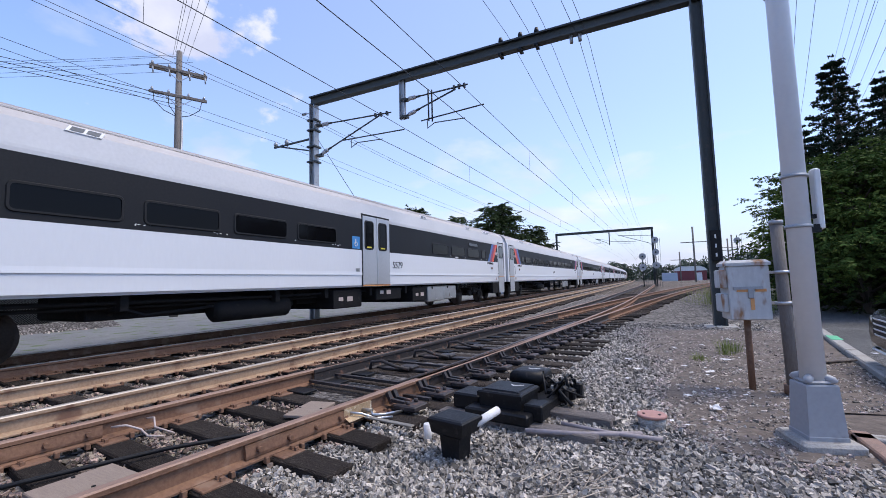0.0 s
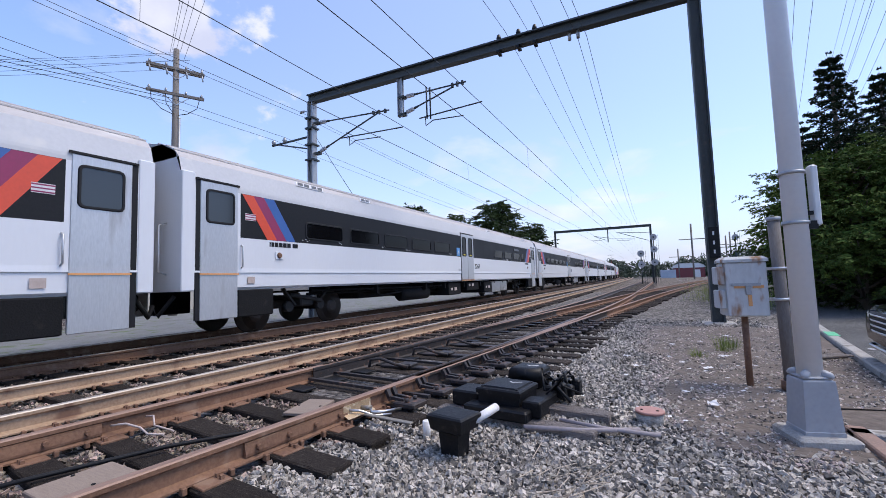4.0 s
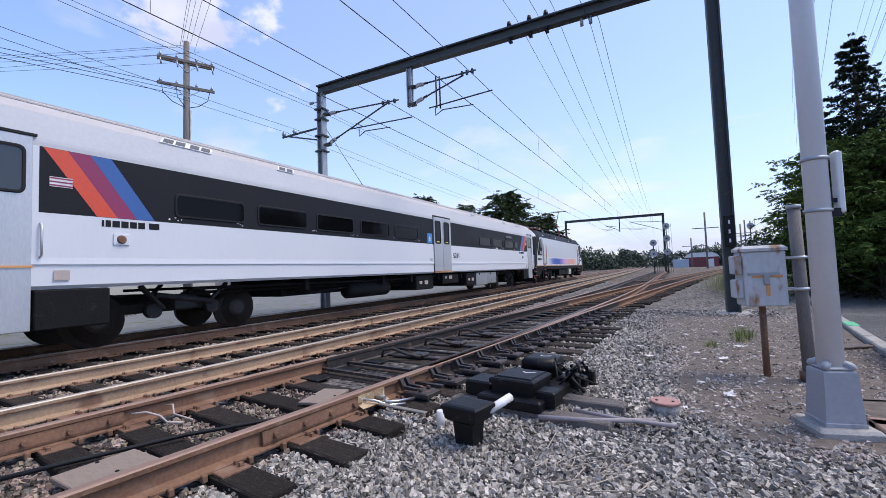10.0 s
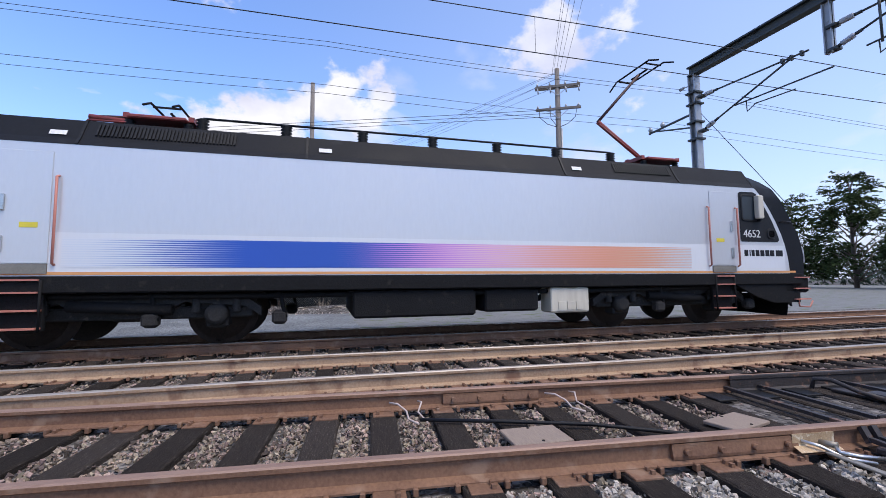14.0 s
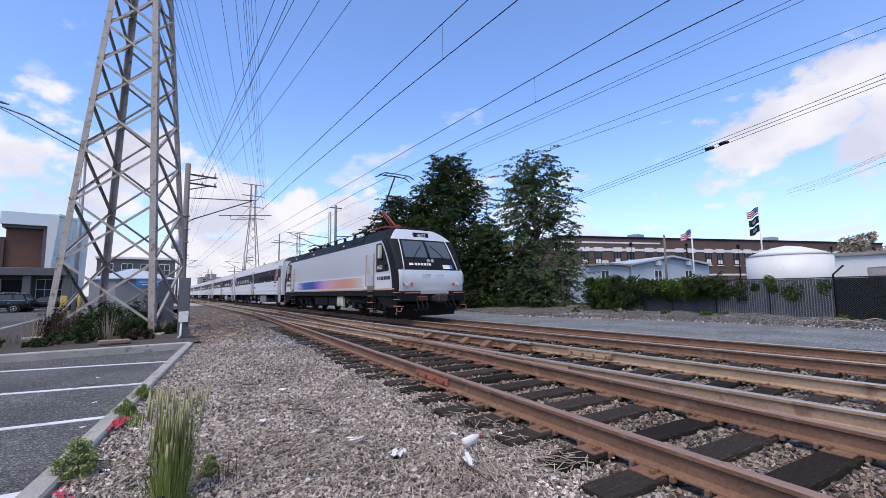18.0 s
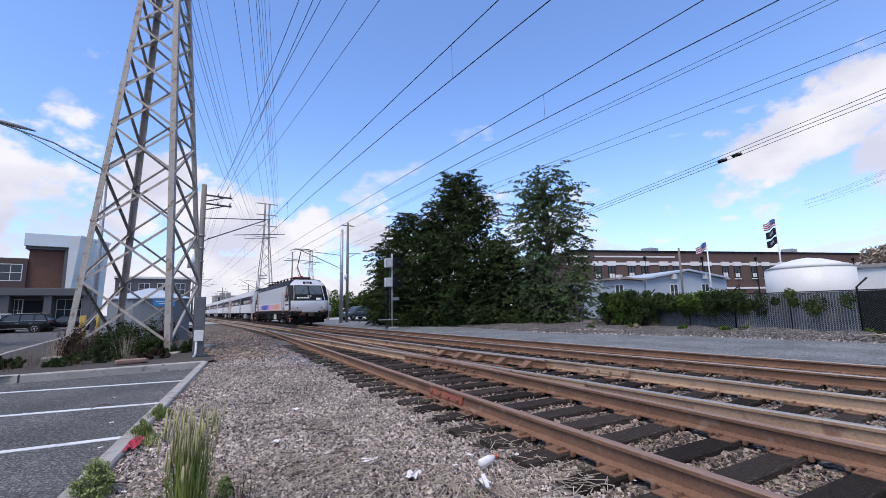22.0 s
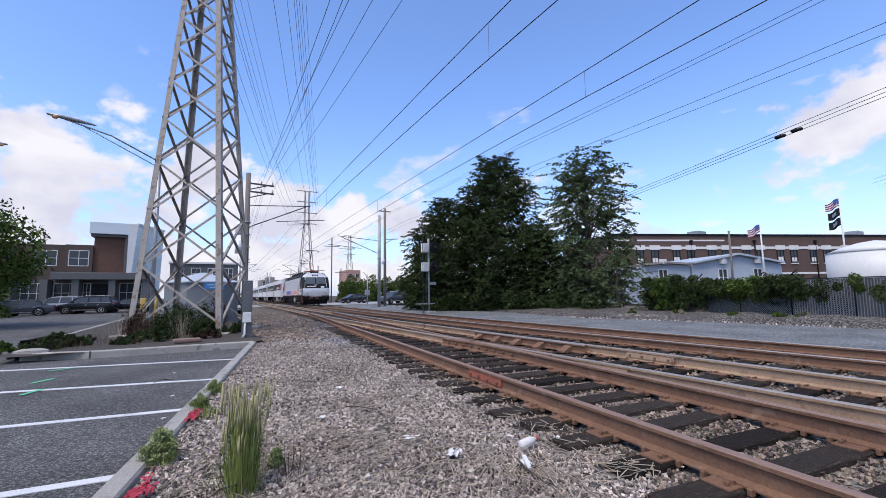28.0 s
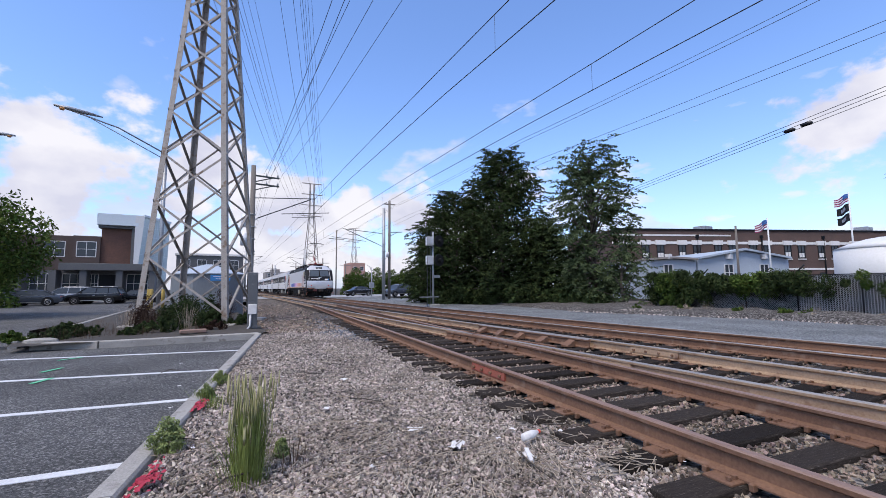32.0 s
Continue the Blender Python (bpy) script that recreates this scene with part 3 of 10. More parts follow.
def part(name, mesh, mats, parent=None, label="", m=None):
    ob = new(name, mesh.data(name, mats) if isinstance(mesh, Mesh) else mesh)
    if parent:
        ob.parent = parent
    if m is not None:
        ob.matrix_basis = m
    return tagged(ob, label)


def thing(name, label, category, m=None, group="", kind=""):
    ob = new(name)
    ob.empty_display_size = 0.2
    if m is not None:
        ob.matrix_basis = m
    return tagged(ob, label, category, group, kind)


def solo(name, mesh, mats, label, category, m=None, group="", kind=""):
    ob = part(name, mesh, mats, None, label, m)
    return tagged(ob, label, category, group, kind)


def text_part(name, body, size, material, parent, m, label="", depth=0.004):
    cu = bpy.data.curves.new(name, "FONT")
    cu.body, cu.size, cu.extrude, cu.align_x = body, size, depth, "CENTER"
    tmp = bpy.data.objects.new("tmp", cu)
    scene.collection.objects.link(tmp)
    bpy.context.view_layer.update()
    me = bpy.data.meshes.new_from_object(tmp.evaluated_get(bpy.context.evaluated_depsgraph_get()))
    bpy.data.objects.remove(tmp)
    me.name = name
    me.materials.clear()
    me.materials.append(material)
    ob = new(name, me)
    ob.parent, ob.matrix_basis = parent, m
    return tagged(ob, label)


SIDE = Matrix(((0, 0, 1, 0), (1, 0, 0, 0), (0, 1, 0, 0), (0, 0, 0, 1)))      # text that faces +x, reads along +y
rng = random.Random(5)


# ---- the lines of the tracks: x at a given y ----
def bend(y):
    if y < -28:
        d = min(-28 - y, 16)
        return -1.2656 + 0.055 * (y + 28) - (0.0154 * d - 0.0154 * d * d / 32)
    return 0.02 * y - (0.0009 if y < 0 else 0.00012) * y * y


def line_far(y):
    return -9.15 + bend(y)


NEARER = ((-70, 0.0), (-28, -0.15), (-5, -0.30), (-1.5, -0.28), (5, -0.07), (12, 0.0))      # slight alignment error of the near main line: y, offset


def line_main(y):
    for (y0, c0), (y1, c1) in zip(NEARER, NEARER[1:]):
        if y <= y1:
            t = max(0.0, (y - y0) / (y1 - y0))
            return -5.65 + bend(y) + c0 + (c1 - c0) * t * t * (3 - 2 * t)
    return -5.65 + bend(y)


def line_lead(y):
    """The siding that joins the near main line at a frog."""
    x = -3.62 + 0.125 * y + (0.0008 * (y - 6) ** 2 if y > 6 else 0)
    m = line_main(y)
    return max(x, m) if y < -10 else x


def line_fork(y):
    """The second siding, that leaves the first at the switch machine."""
    if y > 27:
        return line_fork(27) + 0.035 * (y - 27)
    return line_lead(y) - 0.0029 * max(y - 4.0, 0) ** 2


def along(line, y, off, z):
    h = (line(y + 0.05) - line(y - 0.05)) / 0.1
    k = 1 / math.sqrt(1 + h * h)
    return Vector((line(y) + off * k, y - off * h * k, z))


TOP = 0.17
RAIL = [(-0.07, 0), (0.07, 0), (0.07, 0.012), (0.014, 0.034), (0.010, 0.120), (0.036, 0.134), (0.036, 0.160), (0.027, TOP), (-0.027, TOP), (-0.036, 0.160), (-0.036, 0.134), (-0.010, 0.120), (-0.014, 0.034), (-0.07, 0.012)]


def steps(y0, y1, fine=25):
    ys, y = [], y0
    while y < y1:
        ys.append(y)
        y += 0.6 if abs(y) < fine else (3.0 if abs(y) < 120 else 12.0)
    return ys + [y1]


def rail_mesh(line, off, y0, y1, lift=0.0, oiled=None):
    """A rail along a line; oiled: the stretch that grease has blackened."""
    me = Mesh()
    rings = []
    ys = steps(y0, y1)
    for y in ys:
        rings.append([along(line, y, off + u, w + lift) for u, w in RAIL])
    n = len(RAIL)
    me.loft(rings, 0, False)
    i = 0
    for k in range(len(rings) - 1):
        for j in range(n):
            if j in (6, 7, 8):
                me.m[i] = 1
            elif oiled and oiled[0] < ys[k] < oiled[1]:
                me.m[i] = 2
            i += 1
    return me


# ---- ground ----
def sheet(name, pts, z, material, label, category="ground"):
    me = Mesh().add([(x, y, z) for x, y in pts], [tuple(range(len(pts)))])
    return solo(name, me, material, label, category, kind="structure")


def grid_sheet(name, x0, x1, y0, y1, step, z, amp, material, label, category, edge=None):
    """A sheet with small humps; edge(y) gives its limit in x."""
    me = Mesh()
    nx, ny = int((x1 - x0) / step), int((y1 - y0) / step)
    for j in range(ny + 1):
        y = y0 + (y1 - y0) * j / ny
        b = edge(y) if edge else x1
        for i in range(nx + 1):
            x = x0 + (b - x0) * i / nx
            me.v.append((x, y, z + amp * noise.noise((x * 1.1, y * 1.1, 0.3)) + amp * 0.6 * noise.noise((x * 3.7, y * 3.7, 5))))
    for j in range(ny):
        for i in range(nx):
            k = j * (nx + 1) + i
            me.f.append((k, k + 1, k + nx + 2, k + nx + 1))
            me.m.append(0)
            me.s.append(True)
    return solo(name, me, material, label, category, kind="structure")


sheet("ground", [(-2500, -2500), (2500, -2500), (2500, 2500), (-2500, 2500)], -0.55, M_earth, "rough earth with patches of grass reaching the horizon")


def kerb_x(y):
    """The kerb between gravel and parking lots."""
    if y < -0.5:
        return max(0.98 + 0.196 * (y + 0.7), -1.5)
    if y > 5.0:
        return 2.34 + 0.167 * (y - 6.56)
    return 1.25 + 0.05 * y


grid_sheet("ballast_bed", -12.2, 1.6, -13.2, 34, 0.3, -0.066, 0.014, M_ballast, "grey crushed-stone ballast between and beside the tracks", "ballast", kerb_x)
sheet("ballast_bed", [(-12.2, 34), (4, 34), (12, 60), (16, 130), (-12, 130), (-13, 60)], -0.05, M_ballast_brown, "brownish ballast under the distant tracks", "ballast")
sheet("ballast_bed", [(-16, -60), (-5, -60), (-1.6, -13.2), (-12.2, -13.2), (-13.2, -30)], -0.04, M_ballast_brown, "rust-stained ballast under the tracks", "ballast")
sheet("ballast_bed", [(-33, -300), (-16, -300), (-6, -55), (-17, -55)], -0.04, M_ballast_brown, "rust-stained ballast under the tracks", "ballast")
M_yard = mat("grey_gravel_with_grass", (0.20, 0.20, 0.195), (0.115, 0.115, 0.11), rough=0.95, scale=0.9, fine=26, bump=0.6, stain=(0.085, 0.115, 0.040), stain_at=0.60)
grid_sheet("gravel_strip", -21.5, -12.2, -62, 1.0, 0.8, -0.06, 0.02, M_gravel, "pale blue-grey fine gravel strip beside the tracks", "gravel")
grid_sheet("verge", -21.5, -12.2, 1.0, 60, 0.8, -0.06, 0.02, M_yard, "grey gravel verge with patches of grass beyond the tracks", "verge")
sheet("gravel_yard", [(-60, 3), (-21.5, 3), (-21.5, 90), (-60, 90)], -0.08, M_yard, "dusty yard with patches of grass beyond the tracks")


# ---- tracks ----
TIES = {}


def track(line, y0, y1, label, mats_near, mats_far, skip=None, tie_len=2.6, tie_step=0.52, tie_y=(-24, 34), oiled=None):
    t = thing("railway_track", label, "track", kind="structure")
    for off, mm in ((0.7525, mats_near), (-0.7525, mats_far)):
        part("rail", rail_mesh(line, off, y0, y1, oiled=oiled), mm, t)
    shape = Mesh().box(-tie_len / 2, tie_len / 2, -0.115, 0.115, -0.17, 0.0, 0, 0.012).data("tie", M_tie)
    far = Mesh()
    y = y0 + 0.3
    k = random.Random(round(y0 * 7 + line(0) * 31))
    plates, anchors = Mesh(), Mesh()
    seats = TIES.setdefault(line, [])
    while y < y1:
        yy = y + k.uniform(-0.03, 0.03)
        h = math.atan((line(yy + 0.1) - line(yy - 0.1)) / 0.2)
        if not (skip and skip(yy)):
            seats.append(yy)
            p = along(line, yy, k.uniform(-0.06, 0.12), -0.003 + k.uniform(-0.008, 0.002))
            mm = Matrix.Translation(p) @ Matrix.Rotation(-h + k.uniform(-0.02, 0.02), 4, "Z")
            if tie_y[0] < yy < tie_y[1]:
                part("tie", shape, None, t, "", mm)
            elif abs(yy) < 90:
                far.add([mm @ Vector(q) for q in ((-1.3, -.11, 0), (1.3, -.11, 0), (1.3, .11, 0), (-1.3, .11, 0))], [(0, 1, 2, 3)])
            if -16 < yy < 22:
                for off in (0.7525, -0.7525):
                    q = along(line, yy, off, 0)
                    r = Matrix.Translation(q) @ Matrix.Rotation(-h, 4, "Z")
                    b = Mesh().box(-0.19, 0.19, -0.095, 0.095, -0.012, 0.006, 0, 0.004)
                    for sx in (-0.145, -0.095, 0.095, 0.145):
                        b.box(sx - 0.013, sx + 0.013, (0.05 if sx * off > 0 else -0.05) - 0.013, (0.05 if sx * off > 0 else -0.05) + 0.013, 0.0, 0.03)
                    plates.add([r @ Vector(p) for p in b.v], b.f)
                    for sy in (-0.15, 0.15):
                        c = Mesh().box(0.055, 0.10, sy - 0.016, sy + 0.016, -0.03, 0.018, 0, 0.006).box(-0.09, -0.055, sy - 0.016, sy + 0.016, -0.03, 0.018, 0, 0.006)
                        anchors.add([r @ Vector(p) for p in c.v], c.f)
        y += tie_step
    if far.v:
        tagged(part("tie", far, M_tie, t), kind="stuff")
    tagged(part("tie_plate", plates, M_rust, t), kind="stuff")
    tagged(part("rail_anchor", anchors, M_rust, t), kind="stuff")
    return t


track(line_far, -335, 260, "far main line with rust-brown rails on dark timber ties", [M_rust, M_head], [M_rust, M_head])
near_main = track(line_main, -290, 260, "near main line with tan sanded rails on dark ties", [M_rust_tan, M_head], [M_rust_tan, M_head])
lead = track(line_lead, -28.0, 75, "rusty siding that joins the main line through a switch", [M_rust, M_head_rust, M_rail_dark], [M_rust, M_head_rust, M_rail_dark], skip=lambda y: y < -17 or 3.75 < y < 9.3, oiled=(4.0, 13.0))
fork = track(line_fork, 4.2, 75, "second rusty siding branching off at the switch", [M_rust, M_head_rust], [M_rail_dark, M_head_rust], skip=lambda y: y < 15, tie_y=(15, 34))


# ---- the train ----
BODY = [(1.50, 0.98), (1.56, 1.06), (1.56, 3.14), (1.50, 3.34), (1.32, 3.60), (0.90, 3.80), (0.0, 3.88)]


def section(y, prof, k=1.0):
    return [(x * k, y, z) for x, z in prof] + [(-x * k, y, z) for x, z in reversed(prof[:-1])]


def bogie(parent, y, base, r=0.42, inboard=False):
    if inboard:
        b = part("bogie", Mesh().box(-0.56, -0.40, y - base / 2 - 0.3, y + base / 2 + 0.3, 0.46, 0.66, 0, 0.03).box(0.40, 0.56, y - base / 2 - 0.3, y + base / 2 + 0.3, 0.46, 0.66, 0, 0.03).box(-1.15, 1.15, y - 0.20, y + 0.20, 0.50, 0.78, 0, 0.04), M_bogie, parent, "sooty steel bogie frame")
    else:
        b = part("bogie", Mesh().box(-1.12, -0.92, y - base / 2 - 0.55, y + base / 2 + 0.55, 0.46, 0.66, 0, 0.03).box(0.92, 1.12, y - base / 2 - 0.55, y + base / 2 + 0.55, 0.46, 0.66, 0, 0.03)
             .box(-1.0, 1.0, y - 0.22, y + 0.22, 0.42, 0.72, 0, 0.03), M_bogie, parent, "sooty steel bogie frame")
    for s in (-1, 1):
        for d in (-base / 2, base / 2):
            if inboard:
                part("brake_cylinder", Mesh().tube([(s * 0.98, y + d * 0.42, 0.52), (s * 1.12, y + d * 0.42, 0.52)], 0.13, 12), M_bogie, b)
                part("yaw_strut", Mesh().bar((s * 1.10, y + d * 0.30, 0.55), (s * 1.16, y + d * 0.62, 0.96), 0.10, 0.05), M_bogie, b)
                continue
            part("axle_box", Mesh().box(s * 1.0 - 0.14, s * 1.0 + 0.16, y + d - 0.17, y + d + 0.17, 0.30, 0.58, 0, 0.04), M_bogie, b)
            part("spring", Mesh().tube([(s * 1.02, y + d * 0.55, 0.5), (s * 1.02, y + d * 0.55, 0.85)], 0.10, 10), M_bogie, b)
            part("brace", Mesh().bar((s * 1.1, y + d, 0.62), (s * 1.1, y + d * 0.3, 0.9), 0.06), M_bogie, b)
        part("damper", Mesh().tube([(s * 1.15, y - 0.55, 0.8), (s * 1.15, y + 0.5, 0.62)], 0.05, 8), M_bogie, b)
    for d in (-base / 2, base / 2):
        for s in (-1, 1):
            w = Mesh().tube([(s * 0.66, y + d, r), (s * 0.69, y + d, r), (s * 0.6901, y + d, r), (s * 0.81, y + d, r), (s * 0.8101, y + d, r), (s * 0.80, y + d, r), (s * 0.80, y + d, r), (s * 0.83, y + d, r), (s * 0.88, y + d, r)],
                            [r + 0.03, r + 0.03, r, r, r * 0.86, r * 0.80, 0.22, 0.17, 0.12], 28)
            part("wheel", w, M_wheel, b)
        part("axle", Mesh().tube([(-0.66, y + d, r), (0.66, y + d, r)], 0.09, 10), M_bogie, b)
    return b


def rounded(y0, y1, z0, z1, x, r=0.08, seg=4):
    pts = []
    for cy, cz, a0 in ((y1 - r, z1 - r, 0), (y0 + r, z1 - r, 90), (y0 + r, z0 + r, 180), (y1 - r, z0 + r, 270)):
        for k in range(seg + 1):
            a = radians(a0 + 90 * k / seg)
            pts.append((x, cy + r * math.cos(a), cz + r * math.sin(a)))
    return pts


def window_mesh(y0, y1, z0, z1, x, s):
    """Rubber frame standing proud, dark pane inside."""
    me = Mesh()
    o, i = rounded(y0, y1, z0, z1, s * (x + 0.018)), rounded(y0 + 0.03, y1 - 0.03, z0 + 0.03, z1 - 0.03, s * (x + 0.018), 0.06)
    b = rounded(y0 - 0.012, y1 + 0.012, z0 - 0.012, z1 + 0.012, s * (x + 0.001), 0.09)
    g = rounded(y0 + 0.03, y1 - 0.03, z0 + 0.03, z1 - 0.03, s * (x + 0.006), 0.06)
    me.loft([b, o, i, g], 0, False, False)
    n = len(g)
    me.add(g, [tuple(range(n))], 1)
    return me


def slab(s, x0, x1, y0, y1, z0, z1, c=0.0):
    """A box on the side wall s (+1 or -1), from x0 out to x1."""
    return Mesh().box(min(s * x0, s * x1), max(s * x0, s * x1), min(y0, y1), max(y0, y1), z0, z1, 0, c)


def coach(mid_door, white):
    c = thing("passenger_coach", "white passenger coach with black window band and striped ends", "train car", group="coaches of the train")
    yb = 12.50
    body = Mesh()
    lo = [(1.49, 0.98), (1.545, 1.03), (1.546, 1.318), (1.567, 1.324), (1.567, 1.334), (1.56, 1.42), (1.56, 2.04)]
    hi = [(1.56, 2.96), (1.557, 3.02), (1.548, 3.07), (1.44, 3.46)]
    ys = [-yb, -yb + 0.02, -4, 4, yb - 0.02, yb]
    for s in (1, -1):
        body.loft([[(s * x, y, z) for x, z in lo] for y in ys], 0, False, False, False)
        part("cove", Mesh().loft([[(s * x, y, z) for x, z in hi] for y in ys], 0, False, False, False), M_cove, c, "pale grey cove above the windows")
        for e in (1, -1):
            body.add([(s * 1.56, e * 11.30, 2.04), (s * 1.56, e * yb, 2.04), (s * 1.56, e * yb, 2.96), (s * 1.56, e * 11.30, 2.96)], [(0, 1, 2, 3)])
    for y in (-yb, yb):
        body.add([(-1.5, y, 0.98), (1.5, y, 0.98), (1.548, y, 3.07), (1.32, y, 3.58), (0.9, y, 3.78), (-0.9, y, 3.78), (-1.32, y, 3.58), (-1.548, y, 3.07)], [tuple(range(8))])
    body.add([(-1.5, -yb, 0.98), (1.5, -yb, 0.98), (1.5, yb, 0.98), (-1.5, yb, 0.98)], [(0, 1, 2, 3)])
    part("body", body, white, c)
    for s in (1, -1):
        part("window_band", Mesh().loft([[(s * x, y, z) for x, z in ((1.56, 2.04), (1.56, 2.96))] for y in (-11.30, -4, 4, 11.30)], 0, False, False, False), M_band, c, "black band round the windows")
    up = [(1.44, 3.46), (1.34, 3.57), (1.20, 3.67), (0.9, 3.79), (0.45, 3.86), (0.0, 3.88)]
    part("roof", Mesh().loft([section(y, up) for y in ys], 0, True, True, False), M_roof, c)
    for x, z in ((1.27, 3.63), (1.05, 3.735), (0.78, 3.815), (0.48, 3.862), (0.16, 3.883)):
        for s in (1, -1):
            part("roof_rib", Mesh().bar((s * x, -yb, z), (s * x, yb, z), 0.03, 0.024), M_roof, c)
    for y, n in ((-9.7, 2), (-7.2, 1), (3.3, 1), (7.4, 1), (9.5, 2)):
        for i in range(n):
            for s in (1, -1):
                yy = y + i * 0.47
                rv_frame = part("roof_vent", Mesh().loft([[(s * (x + o), yy + a + k, z + o * 0.8) for o, k in ((0.0, 0), (0.012, 0.01), (0.012, 0.47), (0.0, 0.48))] for x, z, a in ((1.452, 3.44, 0.0), (1.355, 3.558, 0.09))], 0, False), M_white, c, "pale slanted frame of a roof vent")
                for k in (0.05, 0.26):
                    part("louvre", Mesh().loft([[(s * (x + 0.015), yy + a + k, z + 0.012), (s * (x + 0.015), yy + a + k + 0.17, z + 0.012)] for x, z, a in ((1.443, 3.455, 0.012), (1.369, 3.545, 0.078))], 0, False, False, False), M_signgrey, rv_frame)
    left = [(-9.49 + 1.68 * i, -8.12 + 1.68 * i) for i in range(5)]
    right = [(3.97, 5.34), (5.65, 7.02), (7.33, 8.70), (9.00, 9.56)]
    wins = left + right if mid_door else [(-9.60, -9.04)] + [(-8.76 + 1.68 * i, -7.39 + 1.68 * i) for i in range(10)] + [(8.04, 8.60)]
    for a, b in wins:
        for s in (1, -1):
            part("window", window_mesh(a, b, 2.15, 2.56, 1.56, s), [M_rubber, M_glass], c)
    rc = random.Random(31)
    for a, b in wins[::2]:
        for s in (1, -1):
            chip = Mesh()
            for _ in range(9):
                yy = rc.choice((a, b)) + rc.uniform(-0.16, 0.16)
                zz = 2.13 + rc.uniform(-0.05, 0.02)
                w, h = rc.uniform(0.008, 0.035), rc.uniform(0.004, 0.014)
                chip.add([(s * 1.5615, yy - w, zz), (s * 1.5615, yy + w * 0.3, zz - h), (s * 1.5615, yy + w, zz + h * 0.4), (s * 1.5615, yy, zz + h)], [(0, 1, 2, 3)])
            part("paint_chips", chip, M_litter, c, "bare white paint chips below a window")
    for s in (1, -1):
        part("sign_panel", window_mesh(7.45, 8.55, 2.66, 2.84, 1.56, s), [M_rubber, M_signgrey], c, "narrow grey destination panel above a window")
        part("notice", slab(s, 1.56, 1.563, 6.0, 6.3, 2.06, 2.12), M_litter, c)
        for e in (1, -1):
            dr = part("end_door", slab(s, 1.53, 1.575, e * 11.37, e * 12.16, 0.43, 3.07, 0.01), M_brushed, c, "stainless steel vestibule door")
            part("door_window", window_mesh(min(e * 11.45, e * 12.05), max(e * 11.45, e * 12.05), 2.28, 2.92, 1.575, s), [M_rubber, M_pane], dr)
            part("sill", slab(s, 1.575, 1.59, e * 11.36, e * 12.17, 1.28, 1.31), M_orange, dr, "worn yellow threshold strip")
            part("door_gap", slab(s, 1.53, 1.565, e * 12.165, e * 12.25, 0.44, 3.1), M_rubber, c)
            part("door_head", slab(s, 1.55, 1.585, e * 11.33, e * 12.25, 3.075, 3.11), M_rubber, c)
            part("corner_post", slab(s, 1.40, 1.572, e * 12.26, e * 12.51, 0.98, 3.2, 0.02), white, c)
            part("step_box", slab(s, 1.38, 1.55, e * 10.45, e * 11.33, 0.42, 0.975, 0.02), M_dark, c)
            part("handrail", Mesh().tube([(s * 1.56, e * 11.28, 1.42), (s * 1.61, e * 11.28, 1.45), (s * 1.61, e * 11.28, 1.86), (s * 1.56, e * 11.28, 1.89)], 0.016, 6), M_brushed, c)
            for i, m in ((0, M_blue), (1, M_magenta), (2, M_redstripe)):
                y0 = e * (9.82 + i * 0.27)
                q = [(s * 1.564, y0, 2.045), (s * 1.564, y0 + e * 0.27, 2.045), (s * 1.564, y0 + e * 0.90, 2.955), (s * 1.564, y0 + e * 0.63, 2.955)]
                q += [(s * 1.555, y, z) for _, y, z in q]
                part("stripe", Mesh().add(q, [(0, 1, 2, 3), (4, 7, 6, 5), (0, 4, 5, 1), (1, 5, 6, 2), (2, 6, 7, 3), (3, 7, 4, 0)]), m, c, ("slanted blue stripe", "slanted magenta stripe", "slanted orange-red stripe")[i])
            fl = part("flag_decal", slab(s, 1.56, 1.565, e * 10.93, e * 11.19, 2.42, 2.56), M_litter, c, "small striped flag decal")
            for k in range(3):
                part("flag_stripe", slab(s, 1.565, 1.567, e * 10.93, e * 11.19, 2.43 + k * 0.05, 2.45 + k * 0.05), M_magenta, fl)
            for k, wd in ((0, 0.16), (0.22, 0.10), (0.34, 0.10), (0.46, 0.10), (0.58, 0.10), (0.70, 0.07), (0.79, 0.03)):
                part("lettering_bar", slab(s, 1.558, 1.565, e * (9.75 + k), e * (9.75 + k + wd), 1.90, 2.0), M_band, c)
            part("lamp_plate", slab(s, 1.56, 1.58, e * 10.2, e * 10.42, 1.62, 1.80, 0.01), white, c)
            part("side_lamp", Mesh().tube([(s * 1.58, e * 10.31, 1.71), (s * 1.61, e * 10.31, 1.71)], [0.07, 0.05], 12), M_rust, c)
            part("notice", slab(s, 1.56, 1.564, e * 10.95, e * 11.13, 1.10, 1.24), M_pinknote, c)
    if mid_door:
        for s in (1, -1):
            part("door_frame", slab(s, 1.53, 1.567, -0.32, 1.10, 1.0, 3.12, 0.01), M_rubber, c)
            for a in (-0.285, 0.40):
                leaf = part("door_leaf", slab(s, 1.55, 1.585, a, a + 0.67, 1.04, 3.06, 0.012), M_brushed, c, "stainless steel sliding door leaf")
                part("door_window", window_mesh(a + 0.08, a + 0.50, 2.08, 2.92, 1.585, s), [M_rubber, M_glass], leaf)
                part("notice", slab(s, 1.592, 1.597, a + 0.18, a + 0.40, 2.12, 2.16), M_yellow, leaf)
            part("sill", slab(s, 1.56, 1.60, -0.30, 1.08, 1.0, 1.03), M_orange, c, "worn yellow threshold strip")
            ac = part("access_sign", slab(s, 1.56, 1.566, -0.75, -0.41, 2.07, 2.42), M_signblue, c, "bright blue access sign with white wheelchair mark")
